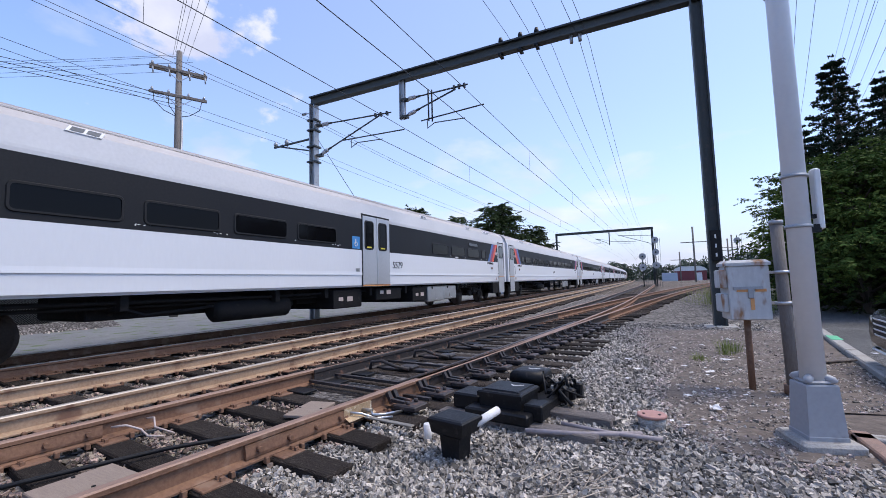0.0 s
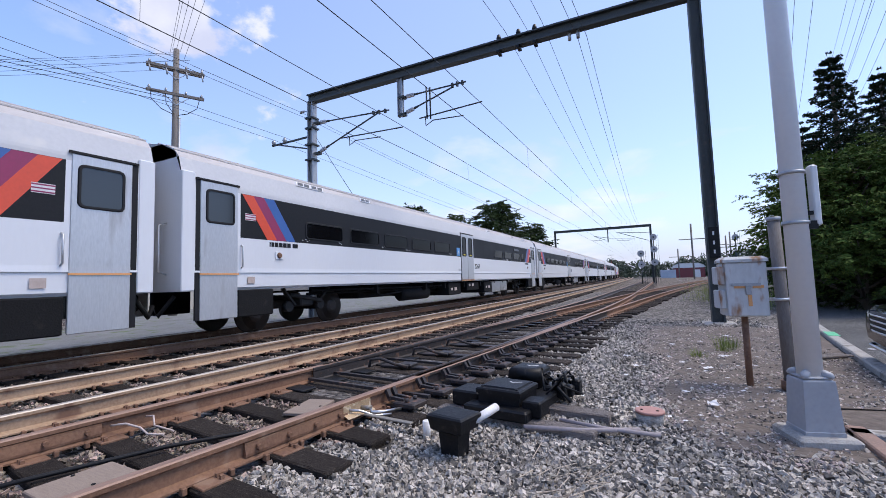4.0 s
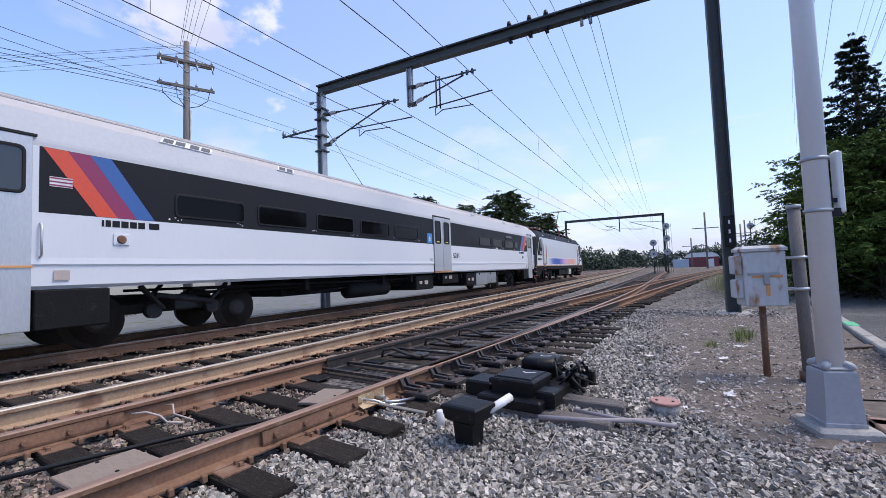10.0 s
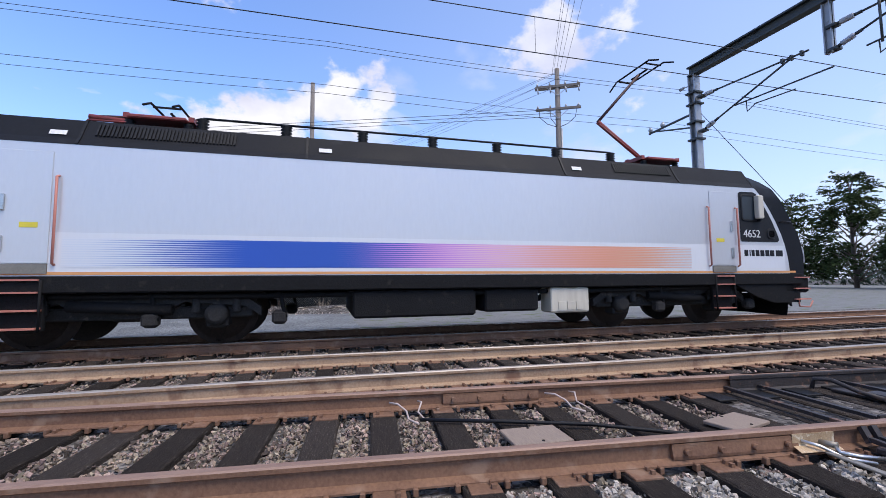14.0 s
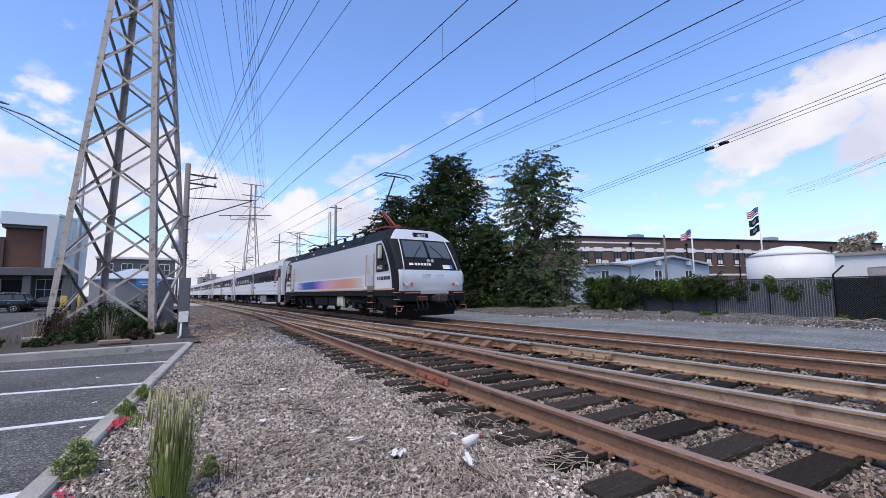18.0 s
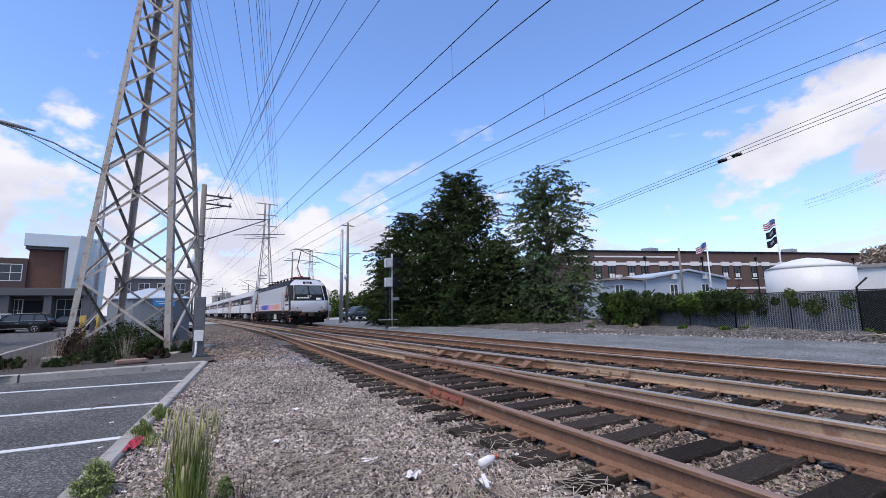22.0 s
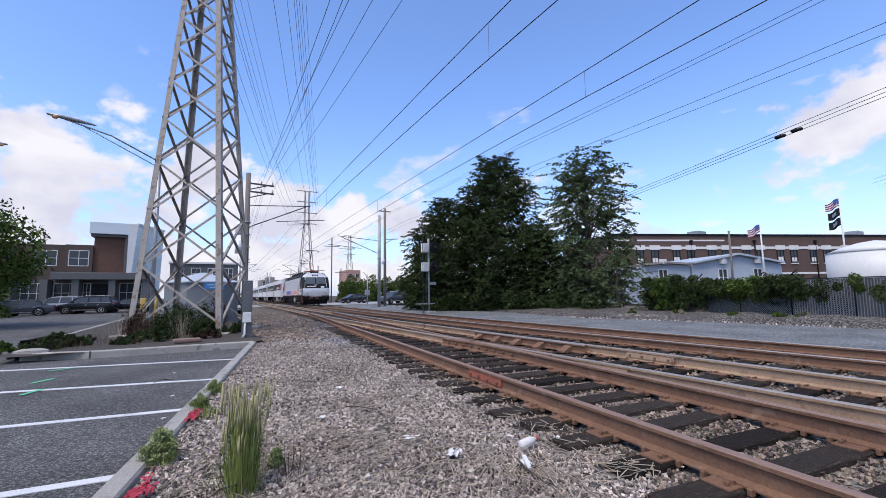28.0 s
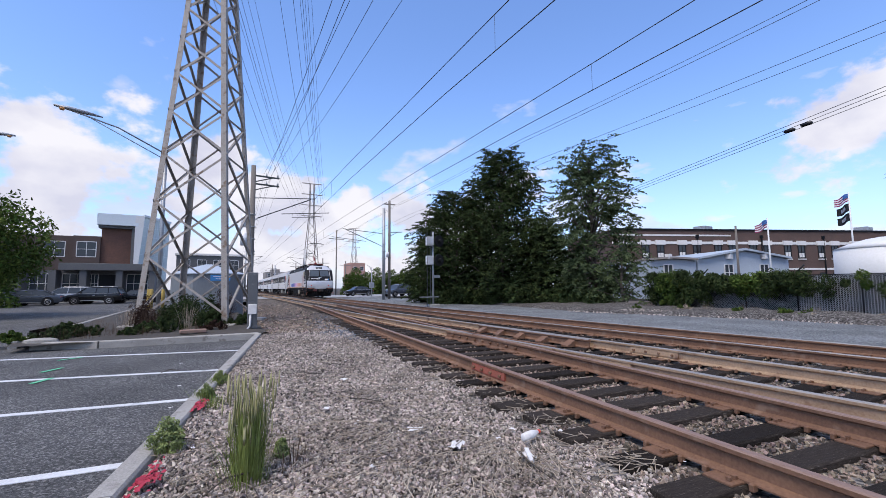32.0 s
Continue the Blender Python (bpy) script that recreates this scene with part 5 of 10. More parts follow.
            part("ladder_rail", Mesh().tube([(s * 1.5, e * 6.64, 1.1), (s * 1.5, e * 6.64, 0.36)], 0.02, 6), M_dark, lad)
            for a, b in ((7.93, 8.14), (7.75, 7.88), (7.61, 7.73), (7.46, 7.58), (7.32, 7.43), (7.20, 7.29), (7.14, 7.17), (6.99, 7.10)):
                part("lettering_bar", slab(s, HW, HW + 0.005, e * a, e * b, 1.55, 1.69), M_band, c)
            text_part("number", "4652", 0.25, M_litter, c, Matrix.Translation((s * (o + 0.003), e * 7.24, 1.98)) @ (SIDE if s > 0 else Matrix.Rotation(math.pi, 4, "Z") @ SIDE))
    for i in range(7):
        y = -4.3 + i * 1.4
        part("roof_insulator", Mesh().tube([(0.75, y, 3.66 + q * 0.028) for q in range(11)], [0.11 if q % 2 else 0.06 for q in range(11)], 10), M_black, c)
    part("roof_cable", Mesh().tube([(0.75, -4.3, 3.95), (0.75, 0, 3.96), (0.75, 4.1, 3.95)], 0.022, 6), M_black, c)
    for y in (-3.3, 0.9, 3.1):
        part("roof_box", Mesh().box(-0.5, 0.3, y - 0.4, y + 0.4, 3.68, 3.82, 0, 0.03), M_loco_dark, c)
    for e in (1, -1):
        for x in (-0.25, 0.0, 0.25):
            part("horn", Mesh().tube([(x, e * 7.3, 3.74), (x, e * 6.9, 3.74), (x, e * 6.8, 3.74)], [0.05, 0.05, 0.09], 8), M_black, c)
        part("roof_box", Mesh().box(-0.38, 0.38, min(e * 6.85, e * 7.25), max(e * 6.85, e * 7.25), 3.66, 3.74, 0, 0.02), M_black, c)
    pantograph(c, 5.55, True, 1)
    pantograph(c, -5.0, False, 1)
    part("equipment_box", Mesh().box(-1.42, 1.42, -1.7, 0.55, 0.40, 0.88, 0, 0.04), M_dark, c)
    wb = part("equipment_box", Mesh().box(1.0, 1.44, 2.1, 2.95, 0.40, 0.90, 0, 0.03), M_cream, c, "cream equipment box")
    for a in (2.25, 2.45, 2.65):
        part("rib", Mesh().box(1.44, 1.455, a, a + 0.15, 0.46, 0.62), M_cream, wb)
    part("equipment_box", Mesh().box(-1.4, 1.4, 0.75, 1.85, 0.45, 0.88, 0, 0.04), M_dark, c)
    for s in (1, -1):
        part("air_pipe", Mesh().tube([(s * 1.25, -7.6, 0.86), (s * 1.28, -3, 0.82), (s * 1.28, 3, 0.82), (s * 1.25, 7.6, 0.86)], 0.05, 6), M_dark, c)
        for y in (-7.3, -4.8, -2.9, 2.9, 4.8, 7.3):
            part("sand_pipe", Mesh().tube([(s * 1.3, y, 0.9), (s * 1.28, y + 0.1, 0.45)], 0.035, 6), M_dark, c)
            part("brake_unit", Mesh().box(min(s * 1.15, s * 1.33), max(s * 1.15, s * 1.33), y - 0.12, y + 0.12, 0.34, 0.58, 0, 0.05), M_bogie, c)
        for y in (-5.2, 5.2):
            part("damper", Mesh().tube([(s * 1.25, y - 0.7, 0.70), (s * 1.25, y + 0.7, 0.62)], 0.09, 10), M_dark, c)
            arch = [(-2.0, 0.50), (-1.75, 0.66), (-0.85, 0.74), (-0.55, 0.56), (0.55, 0.56), (0.85, 0.74), (1.75, 0.66), (2.0, 0.50), (2.0, 0.64), (1.75, 0.82), (-1.75, 0.82), (-2.0, 0.64)]
            part("bogie_side", Mesh().loft([[(s * xx, y + u, v) for u, v in arch] for xx in (1.10, 1.22)], 0, False), M_bogie, c, "arched bogie side frame")
            for d in (-1.325, 1.325):
                part("axle_cap", Mesh().tube([(s * 1.10, y + d, 0.53), (s * 1.26, y + d, 0.53), (s * 1.30, y + d, 0.53)], [0.19, 0.17, 0.10], 14), M_bogie, c)
                for q in (-0.30, 0.30):
                    part("coil_spring", Mesh().tube([(s * 1.20, y + d + q, 0.56 + 0.03 * k) for k in range(9)], [0.075 if k % 2 else 0.055 for k in range(9)], 10), M_bogie, c)
    for y in (-5.2, 5.2):
        bogie(c, y, 2.65, 0.53)
    return c


loco = locomotive()
coach_a, coach_b, coach_c = coach(True, M_white), coach(False, M_white), coach(True, M_white_dirty)
# from the locomotive to the head of the train
ORDER = [(coach_a, "5261"), (coach_a, "5254"), (coach_c, "5561"), (coach_a, "5267"), (coach_b, "5332"), (coach_b, "5314"), (coach_a, "5579"), (coach_b, "5310"), (coach_a, "5233")]
coaches, used = [], set()
for src, num in ORDER:
    c = copy_thing(src, Matrix()) if src in used else src
    used.add(src)
    coaches.append(c)
for c, (src, num) in zip(coaches, ORDER):
    text_part("number", num, 0.30, M_band, c, Matrix.Translation((1.566, -0.3 if src is coach_b else 1.55, 1.55)) @ SIDE)


# ---- plants ----
def leaf_cloud(clumps, per, size, seed, droop=0.0, flat=1.0):
    """Many small leaves gathered in clumps (x, y, z, radius)."""
    r = np.random.RandomState(seed)
    vs, n = [], 0
    for x, y, z, rad in clumps:
        d = r.normal(size=(per, 3))
        d /= np.linalg.norm(d, axis=1)[:, None]
        c = d * (rad * r.uniform(0.35, 1.0, (per, 1)) ** 0.6)
        c[:, 2] *= flat
        c[:, 2] -= droop * rad * r.uniform(0, 1, per) ** 2
        c += (x, y, z)
        a = r.normal(size=(per, 3))
        a /= np.linalg.norm(a, axis=1)[:, None]
        b = np.cross(a, r.normal(size=(per, 3)))
        b /= np.linalg.norm(b, axis=1)[:, None]
        s = size * r.uniform(0.6, 1.35, (per, 1))
        vs.append(np.stack([c - a * s, c + b * s * 0.42, c + a * s, c - b * s * 0.42], 1).reshape(-1, 3))
        n += per
    vs = np.concatenate(vs)
    me = bpy.data.meshes.new("leaves")
    me.vertices.add(len(vs))
    me.vertices.foreach_set("co", vs.ravel())
    me.loops.add(n * 4)
    me.loops.foreach_set("vertex_index", np.arange(n * 4))
    me.polygons.add(n)
    me.polygons.foreach_set("loop_start", np.arange(n) * 4)
    me.update(calc_edges=True)
    return me


def tree(x, y, z0, height, width, label, leaf, seed, clumps=70, per=110, size=0.15, low=0.25, cone=False, name="tree", droop=0.4, group="", sparse=1.0, fine=1.0):
    r = random.Random(seed)
    t = thing(name, label, "tree", Matrix.Translation((x, y, z0)), group)
    lean = (r.uniform(-0.03, 0.03) * height, r.uniform(-0.03, 0.03) * height)
    tr = 0.018 * height + 0.05
    trunk = Mesh().tube([(0, 0, -0.1), (lean[0] * 0.3, lean[1] * 0.3, height * 0.35), (lean[0], lean[1], height * 0.92)], [tr, tr * 0.7, tr * 0.12], 9)
    pts = []
    for i in range(clumps):
        h = low + (1 - low) * (i + r.random()) / clumps
        if cone:
            rad = width / 2 * (1 - h) ** 0.8 * r.uniform(0.55, 1.0) + 0.1
            cr = max(0.16, width * 0.055 * (1.3 - h))
        else:
            k = math.sin(math.pi * min(max((h - low) / (1 - low) * 0.86 + 0.12, 0), 1)) ** 0.6
            rad = width / 2 * k * r.uniform(0.25, 1.0) ** 0.5
            cr = width * r.uniform(0.075, 0.15) * fine
            if fine < 1 and r.random() < 0.3:
                rad *= r.uniform(1.0, 1.22)
        a = r.uniform(0, 2 * math.pi)
        p = (lean[0] * h + rad * math.cos(a), lean[1] * h + rad * math.sin(a), h * height - (0.06 * rad if cone else 0))
        pts.append((*p, cr))
        if i % 4 == 0:
            b0 = max(h - 0.18, 0.12)
            trunk.tube([(lean[0] * b0, lean[1] * b0, b0 * height), (p[0] * 0.5, p[1] * 0.5, (b0 + 0.6 * (h - b0)) * height), p], [tr * 0.38, tr * 0.22, 0.012], 5)
    part("trunk", trunk, M_bark, t, "rough brown trunk with limbs")
    cm = leaf_cloud(pts, int(per * sparse), size, seed, droop, 0.6 if cone else 0.85)
    cm.materials.append(leaf)
    tagged(part("crown", cm, None, t, "uneven crown of many small leaves"), kind="stuff")
    return t


def spruce(x, y, z0, height, width, label, leaf, seed):
    """Whorls of drooping branches with flat sprays of needles."""
    r = random.Random(seed)
    t = thing("spruce", label, "tree", Matrix.Translation((x, y, z0)))
    tr = 0.018 * height + 0.04
    trunk = Mesh().tube([(0, 0, -0.1), (0, 0, height * 0.5), (0, 0, height * 0.97)], [tr, tr * 0.6, 0.02], 9)
    pts = []
    n = int(height * 2.6)
    for i in range(n):
        h = 0.04 + 0.95 * i / n
        reach = width / 2 * (1 - h) ** 0.85 * r.uniform(0.82, 1.08) + 0.12
        k = 10 if h < 0.7 else 7
        a0 = r.uniform(0, 6.28)
        for b in range(k):
            a = a0 + 6.283 * (b + r.uniform(-0.3, 0.3)) / k
            L = reach * r.uniform(0.7, 1.1)
            drop = r.uniform(0.10, 0.24) * L
            z = h * height
            tip = (L * math.cos(a), L * math.sin(a), z - drop * 0.7)
            trunk.tube([(0, 0, z), (tip[0] * 0.6, tip[1] * 0.6, z - drop), tip], [0.03, 0.02, 0.006], 4)
            m = 3 + int(L * 1.8)
            for q in range(m):
                f = 0.28 + 0.74 * (q + r.random()) / m
                s = 0.13 + 0.17 * L * (1.15 - f) * 0.55
                pts.append((L * f * math.cos(a) + r.uniform(-s, s) * 0.7, L * f * math.sin(a) + r.uniform(-s, s) * 0.7, z - drop * min(f * 1.5, 1.0) + (0.3 * drop if f > 0.8 else 0), s))
    pts.append((0, 0, height * 0.99, 0.13))
    part("trunk", trunk, M_bark, t, "dark straight trunk with whorled branches")
    cm = leaf_cloud(pts, 26, 0.075, seed, 0.5, 0.4)
    cm.materials.append(leaf)
    tagged(part("crown", cm, None, t, "tiered sprays of dark needles"), kind="stuff")
    return t


def spray_cloud(sprays, per, size, seed):
    """Leaves set along drooping twigs; a twig is its foot, its direction and its length."""
    r = np.random.RandomState(seed)
    foot, way, length = (np.repeat(np.array(q, float), per, 0) for q in zip(*sprays))
    n = len(foot)
    length = length[:, None]
    t = r.uniform(0.08, 1.0, (n, 1)) ** 0.8
    c = foot + way * length * t
    c[:, 2:] -= 0.30 * length * t * t
    out = np.cross(way, (0, 0, 1.0)) * r.choice((-1, 1), (n, 1)) + r.normal(0, 0.35, (n, 3))
    out /= np.linalg.norm(out, axis=1)[:, None]
    c += out * length * r.uniform(0.02, 0.26, (n, 1)) * (1.15 - t)
    a = out + way * 0.5 + (0, 0, -0.45) + r.normal(0, 0.25, (n, 3))
    a /= np.linalg.norm(a, axis=1)[:, None]
    b = np.cross(a, r.normal(size=(n, 3)))
    b /= np.linalg.norm(b, axis=1)[:, None]
    k = size * r.uniform(0.55, 1.3, (n, 1))
    vs = np.stack([c - a * k, c + b * k * 0.34, c + a * k, c - b * k * 0.34], 1).reshape(-1, 3)
    me = bpy.data.meshes.new("leaves")
    me.vertices.add(len(vs))
    me.vertices.foreach_set("co", vs.ravel())
    me.loops.add(n * 4)
    me.loops.foreach_set("vertex_index", np.arange(n * 4))
    me.polygons.add(n)
    me.polygons.foreach_set("loop_start", np.arange(n) * 4)
    me.update(calc_edges=True)
    return me


DOME = ((0.0, 0.80), (0.2, 0.98), (0.42, 1.0), (0.65, 0.82), (0.85, 0.50), (1.0, 0.10))
PLUME = ((0.0, 0.62), (0.18, 0.80), (0.42, 0.95), (0.62, 1.0), (0.80, 0.86), (0.92, 0.60), (1.0, 0.25))


def feathered_tree(x, y, z0, height, width, label, leaf, seed, limbs=44, sprays=26, per=34, size=0.11, low=0.04, outline=DOME, core=34, reach=1.0):
    """Limbs that carry drooping sprays of narrow leaves; the outline gives the crown's half width at each height."""
    r = random.Random(seed)
    t = thing("tree", label, "tree", Matrix.Translation((x, y, z0)))
    tr = 0.016 * height + 0.05
    trunk = Mesh().tube([(0, 0, -0.1), (r.uniform(-.2, .2), r.uniform(-.2, .2), height * 0.4), (0, 0, height * 0.93)], [tr, tr * 0.7, tr * 0.15], 9)

    def wide(h):
        for (h0, w0), (h1, w1) in zip(outline, outline[1:]):
            if h <= h1:
                return w0 + (w1 - w0) * (h - h0) / (h1 - h0)
        return outline[-1][1]
    twigs, clumps = [], []
    for i in range(limbs):
        h = low + (1 - low) * (i + r.random()) / limbs
        a = i * 2.39996 + r.uniform(-0.5, 0.5)
        rad = width / 2 * wide(h) * r.uniform(0.70, 1.06)
        end = Vector((rad * math.cos(a), rad * math.sin(a), h * height + r.uniform(-0.3, 0.3)))
        foot = Vector((0, 0, max(0.06, h - 0.08 - 0.16 * rad / width * 2) * height))
        trunk.tube([foot, foot.lerp(end, 0.55) + Vector((0, 0, 0.12 * rad)), end], [tr * 0.34, tr * 0.2, 0.012], 5)
        for k in range(sprays):
            f = r.uniform(0.30, 1.0) ** 0.6
            p = foot.lerp(end, f) + Vector((r.gauss(0, 0.34), r.gauss(0, 0.34), r.gauss(0, 0.30) + 0.12 * rad * (1 - f)))
            b = a + r.gauss(0, 0.9)
            d = Vector((math.cos(b), math.sin(b), r.uniform(-0.25, 0.5) + 0.7 * max(0, h - 0.6))).normalized()
            twigs.append((tuple(p), tuple(d), r.uniform(0.55, 1.25) * reach))
    part("trunk", trunk, M_bark, t, "rough brown trunk with many limbs")
    cm = spray_cloud(twigs, per, size, seed)
    cm.materials.append(leaf)
    tagged(part("crown", cm, None, t, "feathery crown of narrow drooping leaves"), kind="stuff")
    if core:
        for k in range(core):
            h = low + (0.82 - low) * r.random()
            a, rad = r.uniform(0, 6.28), width / 2 * wide(h) * 0.62 * r.random() ** 0.5
            clumps.append((rad * math.cos(a), rad * math.sin(a), h * height, width * r.uniform(0.07, 0.12)))
        im = leaf_cloud(clumps, 90, size * 1.5, seed + 500, 0.4)
        im.materials.append(leaf)
        tagged(part("inner_crown", im, None, t, "dense shaded leaves round the trunk"), kind="stuff")
    return t


def shrub(x, y, z0, h, w, label, leaf, seed, per=120, n=9, size=0.09, name="shrub", category="shrub"):
    r = random.Random(seed)
    pts = []
    for _ in range(n * 3):
        a, q = r.uniform(0, 2 * math.pi), r.random() ** 0.6
        pts.append((math.cos(a) * q * w / 2, math.sin(a) * q * w / 2, h * (r.uniform(0.1, 0.92) * (1 - 0.65 * q * q)), h * r.uniform(0.08, 0.24)))
    cm = leaf_cloud(pts, per // 2, size, seed, 0.3)
    cm.materials.append(leaf)
    ob = new(name, cm)
    ob.location = (x, y, z0)
    return tagged(ob, label, category)


def tuft(x, y, z0, h, r0, n, material, label, seed, name="grass_tuft", lean=0.35, heads=False):
    r = random.Random(seed)
    me, tips = Mesh(), []
    for _ in range(n):
        a, d = r.uniform(0, 6.28), r0 * r.random() ** 0.7
        bx, by = d * math.cos(a), d * math.sin(a)
        hh = h * r.uniform(0.5, 1.0)
        ox, oy = math.cos(a) * hh * lean * r.random() + r.uniform(-.05, .05) * hh, math.sin(a) * hh * lean * r.random() + r.uniform(-.05, .05) * hh
        w = r.uniform(0.0012, 0.0032)
        tips.append((bx + ox, by + oy, hh))
        c, s = math.cos(a + 1.57) * w, math.sin(a + 1.57) * w
        me.add([(bx - c, by - s, 0), (bx + c, by + s, 0), (bx + ox * 0.45 + c, by + oy * 0.45 + s, hh * 0.6), (bx + ox * 0.45 - c, by + oy * 0.45 - s, hh * 0.6), (bx + ox, by + oy, hh)], [(0, 1, 2, 3), (3, 2, 4)])
    t = thing(name, label, "grass", Matrix.Translation((x, y, z0)))
    tagged(part("foliage", me, material, t), kind="stuff")
    if heads:
        sd = Mesh()
        for p in tips[::2]:
            sd.tube([(p[0], p[1], p[2] - 0.10), (p[0], p[1], p[2] - 0.05), (p[0], p[1], p[2] + 0.02)], [0.002, 0.006, 0.002], 5)
        tagged(part("seed_head", sd, M_seed, t), kind="stuff")
    return t


def spot(az, d):
    """A place by its bearing from the camera's stand (degrees from +y towards -x) and distance."""
    return (-d * math.sin(radians(az)), d * math.cos(radians(az)))


# ---- switch, joints and loose things at the tracks ----
def fishplate(line, off, y, length, material, label, side=1):
    j = Mesh()
    n = 6
    rings = [[along(line, y + length * (i / n - 0.5), off + u * side, w) for u, w in ((0.014, 0.035), (0.045, 0.03), (0.048, 0.05), (0.036, 0.11), (0.036, 0.125), (0.012, 0.125))] for i in range(n + 1)]
    j.loft(rings, 0, False)
    b = Mesh()
    for i in range(4):
        p = along(line, y + length * (i / 3 - 0.5) * 0.8, off + 0.055 * side, 0.078)
        b.disc(p, (1, 0, 0), 0.02, 6, 0, 0.035)
    t = thing("joint_bar", label, "rail joint")
    part("bar", j, material, t)
    for i in range(4):
        p = along(line, y + length * (i / 3 - 0.5) * 0.8, off + 0.055 * side, 0.078)
        part("bolt", Mesh().disc(p, (1, 0, 0), 0.02, 6, 0, 0.035), M_rust, t)
    return t


M_weld = mat("scraped_bright_rail", (0.62, 0.47, 0.30), (0.40, 0.27, 0.16), rough=0.45, metal=0.4, scale=12, fine=80, stain=(0.75, 0.66, 0.50), stain_at=0.6)
M_board = mat("pale_sawn_board", (0.296, 0.234, 0.186), (0.200, 0.150, 0.118), rough=0.85, scale=5, fine=40, aniso=(2, 14, 6), stain=(0.192, 0.140, 0.099), stain_at=0.66)
M_redrust = mat("red_primer_rust", (0.33, 0.09, 0.055), (0.2, 0.06, 0.04), rough=0.8, scale=6, fine=50)
fishplate(line_lead, 0.7525, 2.66, 0.95, M_rust, "rusty bolted joint bar on the siding rail")
fishplate(line_lead, -0.7525, 1.4, 0.95, M_rust, "rusty bolted joint bar on the siding rail")
fishplate(line_lead, 0.7525, -4.97, 0.9, M_redrust, "red-brown bolted joint bar on the siding rail")
fishplate(line_main, 0.7525, -4.6, 0.9, M_rust_tan, "tan bolted joint bar on the main line rail")
fishplate(line_main, -0.7525, -4.9, 0.9, M_rust_tan, "tan bolted joint bar on the main line rail")

# frogs: the wedge where two rails cross
for ln, yy, lab in ((line_main, -7.6, "cast steel frog where two rails cross"),):
    f = thing("switch_frog", lab, "frog")
    for s in (-1, 1):
        w = Mesh()
        rings = []
        for i in range(7):
            y = yy - 1.6 + i * 0.55
            o = 0.7525 + s * (0.115 + 0.03 * abs(i - 2.5))
            rings.append([along(ln, y, o + u * 0.8, v * 0.97) for u, v in RAIL])
        part("wing_rail", w.loft(rings, 0, False), M_rust, f, "rust-brown wing rail")
        for i in range(9):
            p = along(ln, yy - 1.3 + i * 0.3, 0.7525 + s * (0.15 + 0.03 * abs(i * 0.54 - 2.0)), 0.078)
            part("bolt", Mesh().disc(p, (1, 0, 0), 0.024, 6, 0, 0.06), M_rust, f)
    for i in range(5):
        y = yy - 1.4 + i * 0.6
        p = along(ln, y, 0.7525, 0)
        part("frog_plate", Mesh().box(p.x - 0.3, p.x + 0.3, y - 0.13, y + 0.13, -0.012, 0.02, 0, 0.006), M_rust, f)
gr = thing("guard_rail", "short tan guard rail inside the main line", "guard rail")
part("rail", rail_mesh(line_main, -0.62, -10.2, -6.2), [M_rust, M_head], gr)
for i in range(5):
    p = along(line_main, -9.8 + i * 0.8, -0.50, 0.0)
    part("brace", Mesh().loft([[(p.x - 0.06, p.y - 0.09, 0.0), (p.x + 0.16, p.y - 0.09, 0.0), (p.x + 0.16, p.y - 0.09, 0.03), (p.x - 0.05, p.y - 0.09, 0.13)], [(p.x - 0.06, p.y + 0.09, 0.0), (p.x + 0.16, p.y + 0.09, 0.0), (p.x + 0.16, p.y + 0.09, 0.03), (p.x - 0.05, p.y + 0.09, 0.13)]], 0, False), M_rust, gr, "wedge-shaped rusty rail brace")

# the switch: dark oily points, slide plates, rods, braces
sw = thing("switch_points", "oil-blackened switch points with slide plates and rods", "switch")
for off in (0.66, -0.66):
    rings = []
    for y in steps(4.0, 11.0):
        rings.append([along(line_fork, y, off + (0.0 if off > 0 else -0.03) + u * min(1, 0.25 + (y - 4) / 5), w) for u, w in RAIL])
    part("point_blade", Mesh().loft(rings, 0, False), [M_rail_dark], sw)
for i in range(16):
    y = 3.7 + i * 0.5
    h = 0.125
    for off in (0.7525, -0.7525):
        p = along(line_lead, y, off, 0)
        s = 1 if off > 0 else -1
        pl = Mesh().box(-0.36, 0.36, -0.10, 0.10, -0.004, 0.018, 0, 0.005)
        part("slide_plate", pl, M_black, sw, "", Matrix.Translation(p) @ Matrix.Rotation(-h, 4, "Z"))
        br = Mesh().box(min(s * 0.17, s * 0.42), max(s * 0.17, s * 0.42), -0.11, 0.11, 0.018, 0.07, 0, 0.012)
        for q in (-0.045, 0.045):
            br.bar((s * 0.045, q, 0.155), (s * 0.10, q, 0.06), 0.045, 0.035).bar((s * 0.08, q, 0.085), (s * 0.26, q, 0.075), 0.034, 0.03).tube([(s * 0.31, q * 1.4, 0.065), (s * 0.31, q * 1.4, 0.10)], 0.02, 6)
        part("rail_brace", br, M_rail_dark, sw, "", Matrix.Translation(p) @ Matrix.Rotation(-h, 4, "Z"))
for i in range(11):
    y = 4.0 + i * 0.5
    p = along(line_lead, y, 0.0, 0)
    part("switch_tie", Mesh().box(-1.5, 1.75 if i > 3 else 1.5, -0.12, 0.12, -0.17, -0.004, 0, 0.012), M_tie, sw, "", Matrix.Translation(p) @ Matrix.Rotation(-0.125, 4, "Z"))
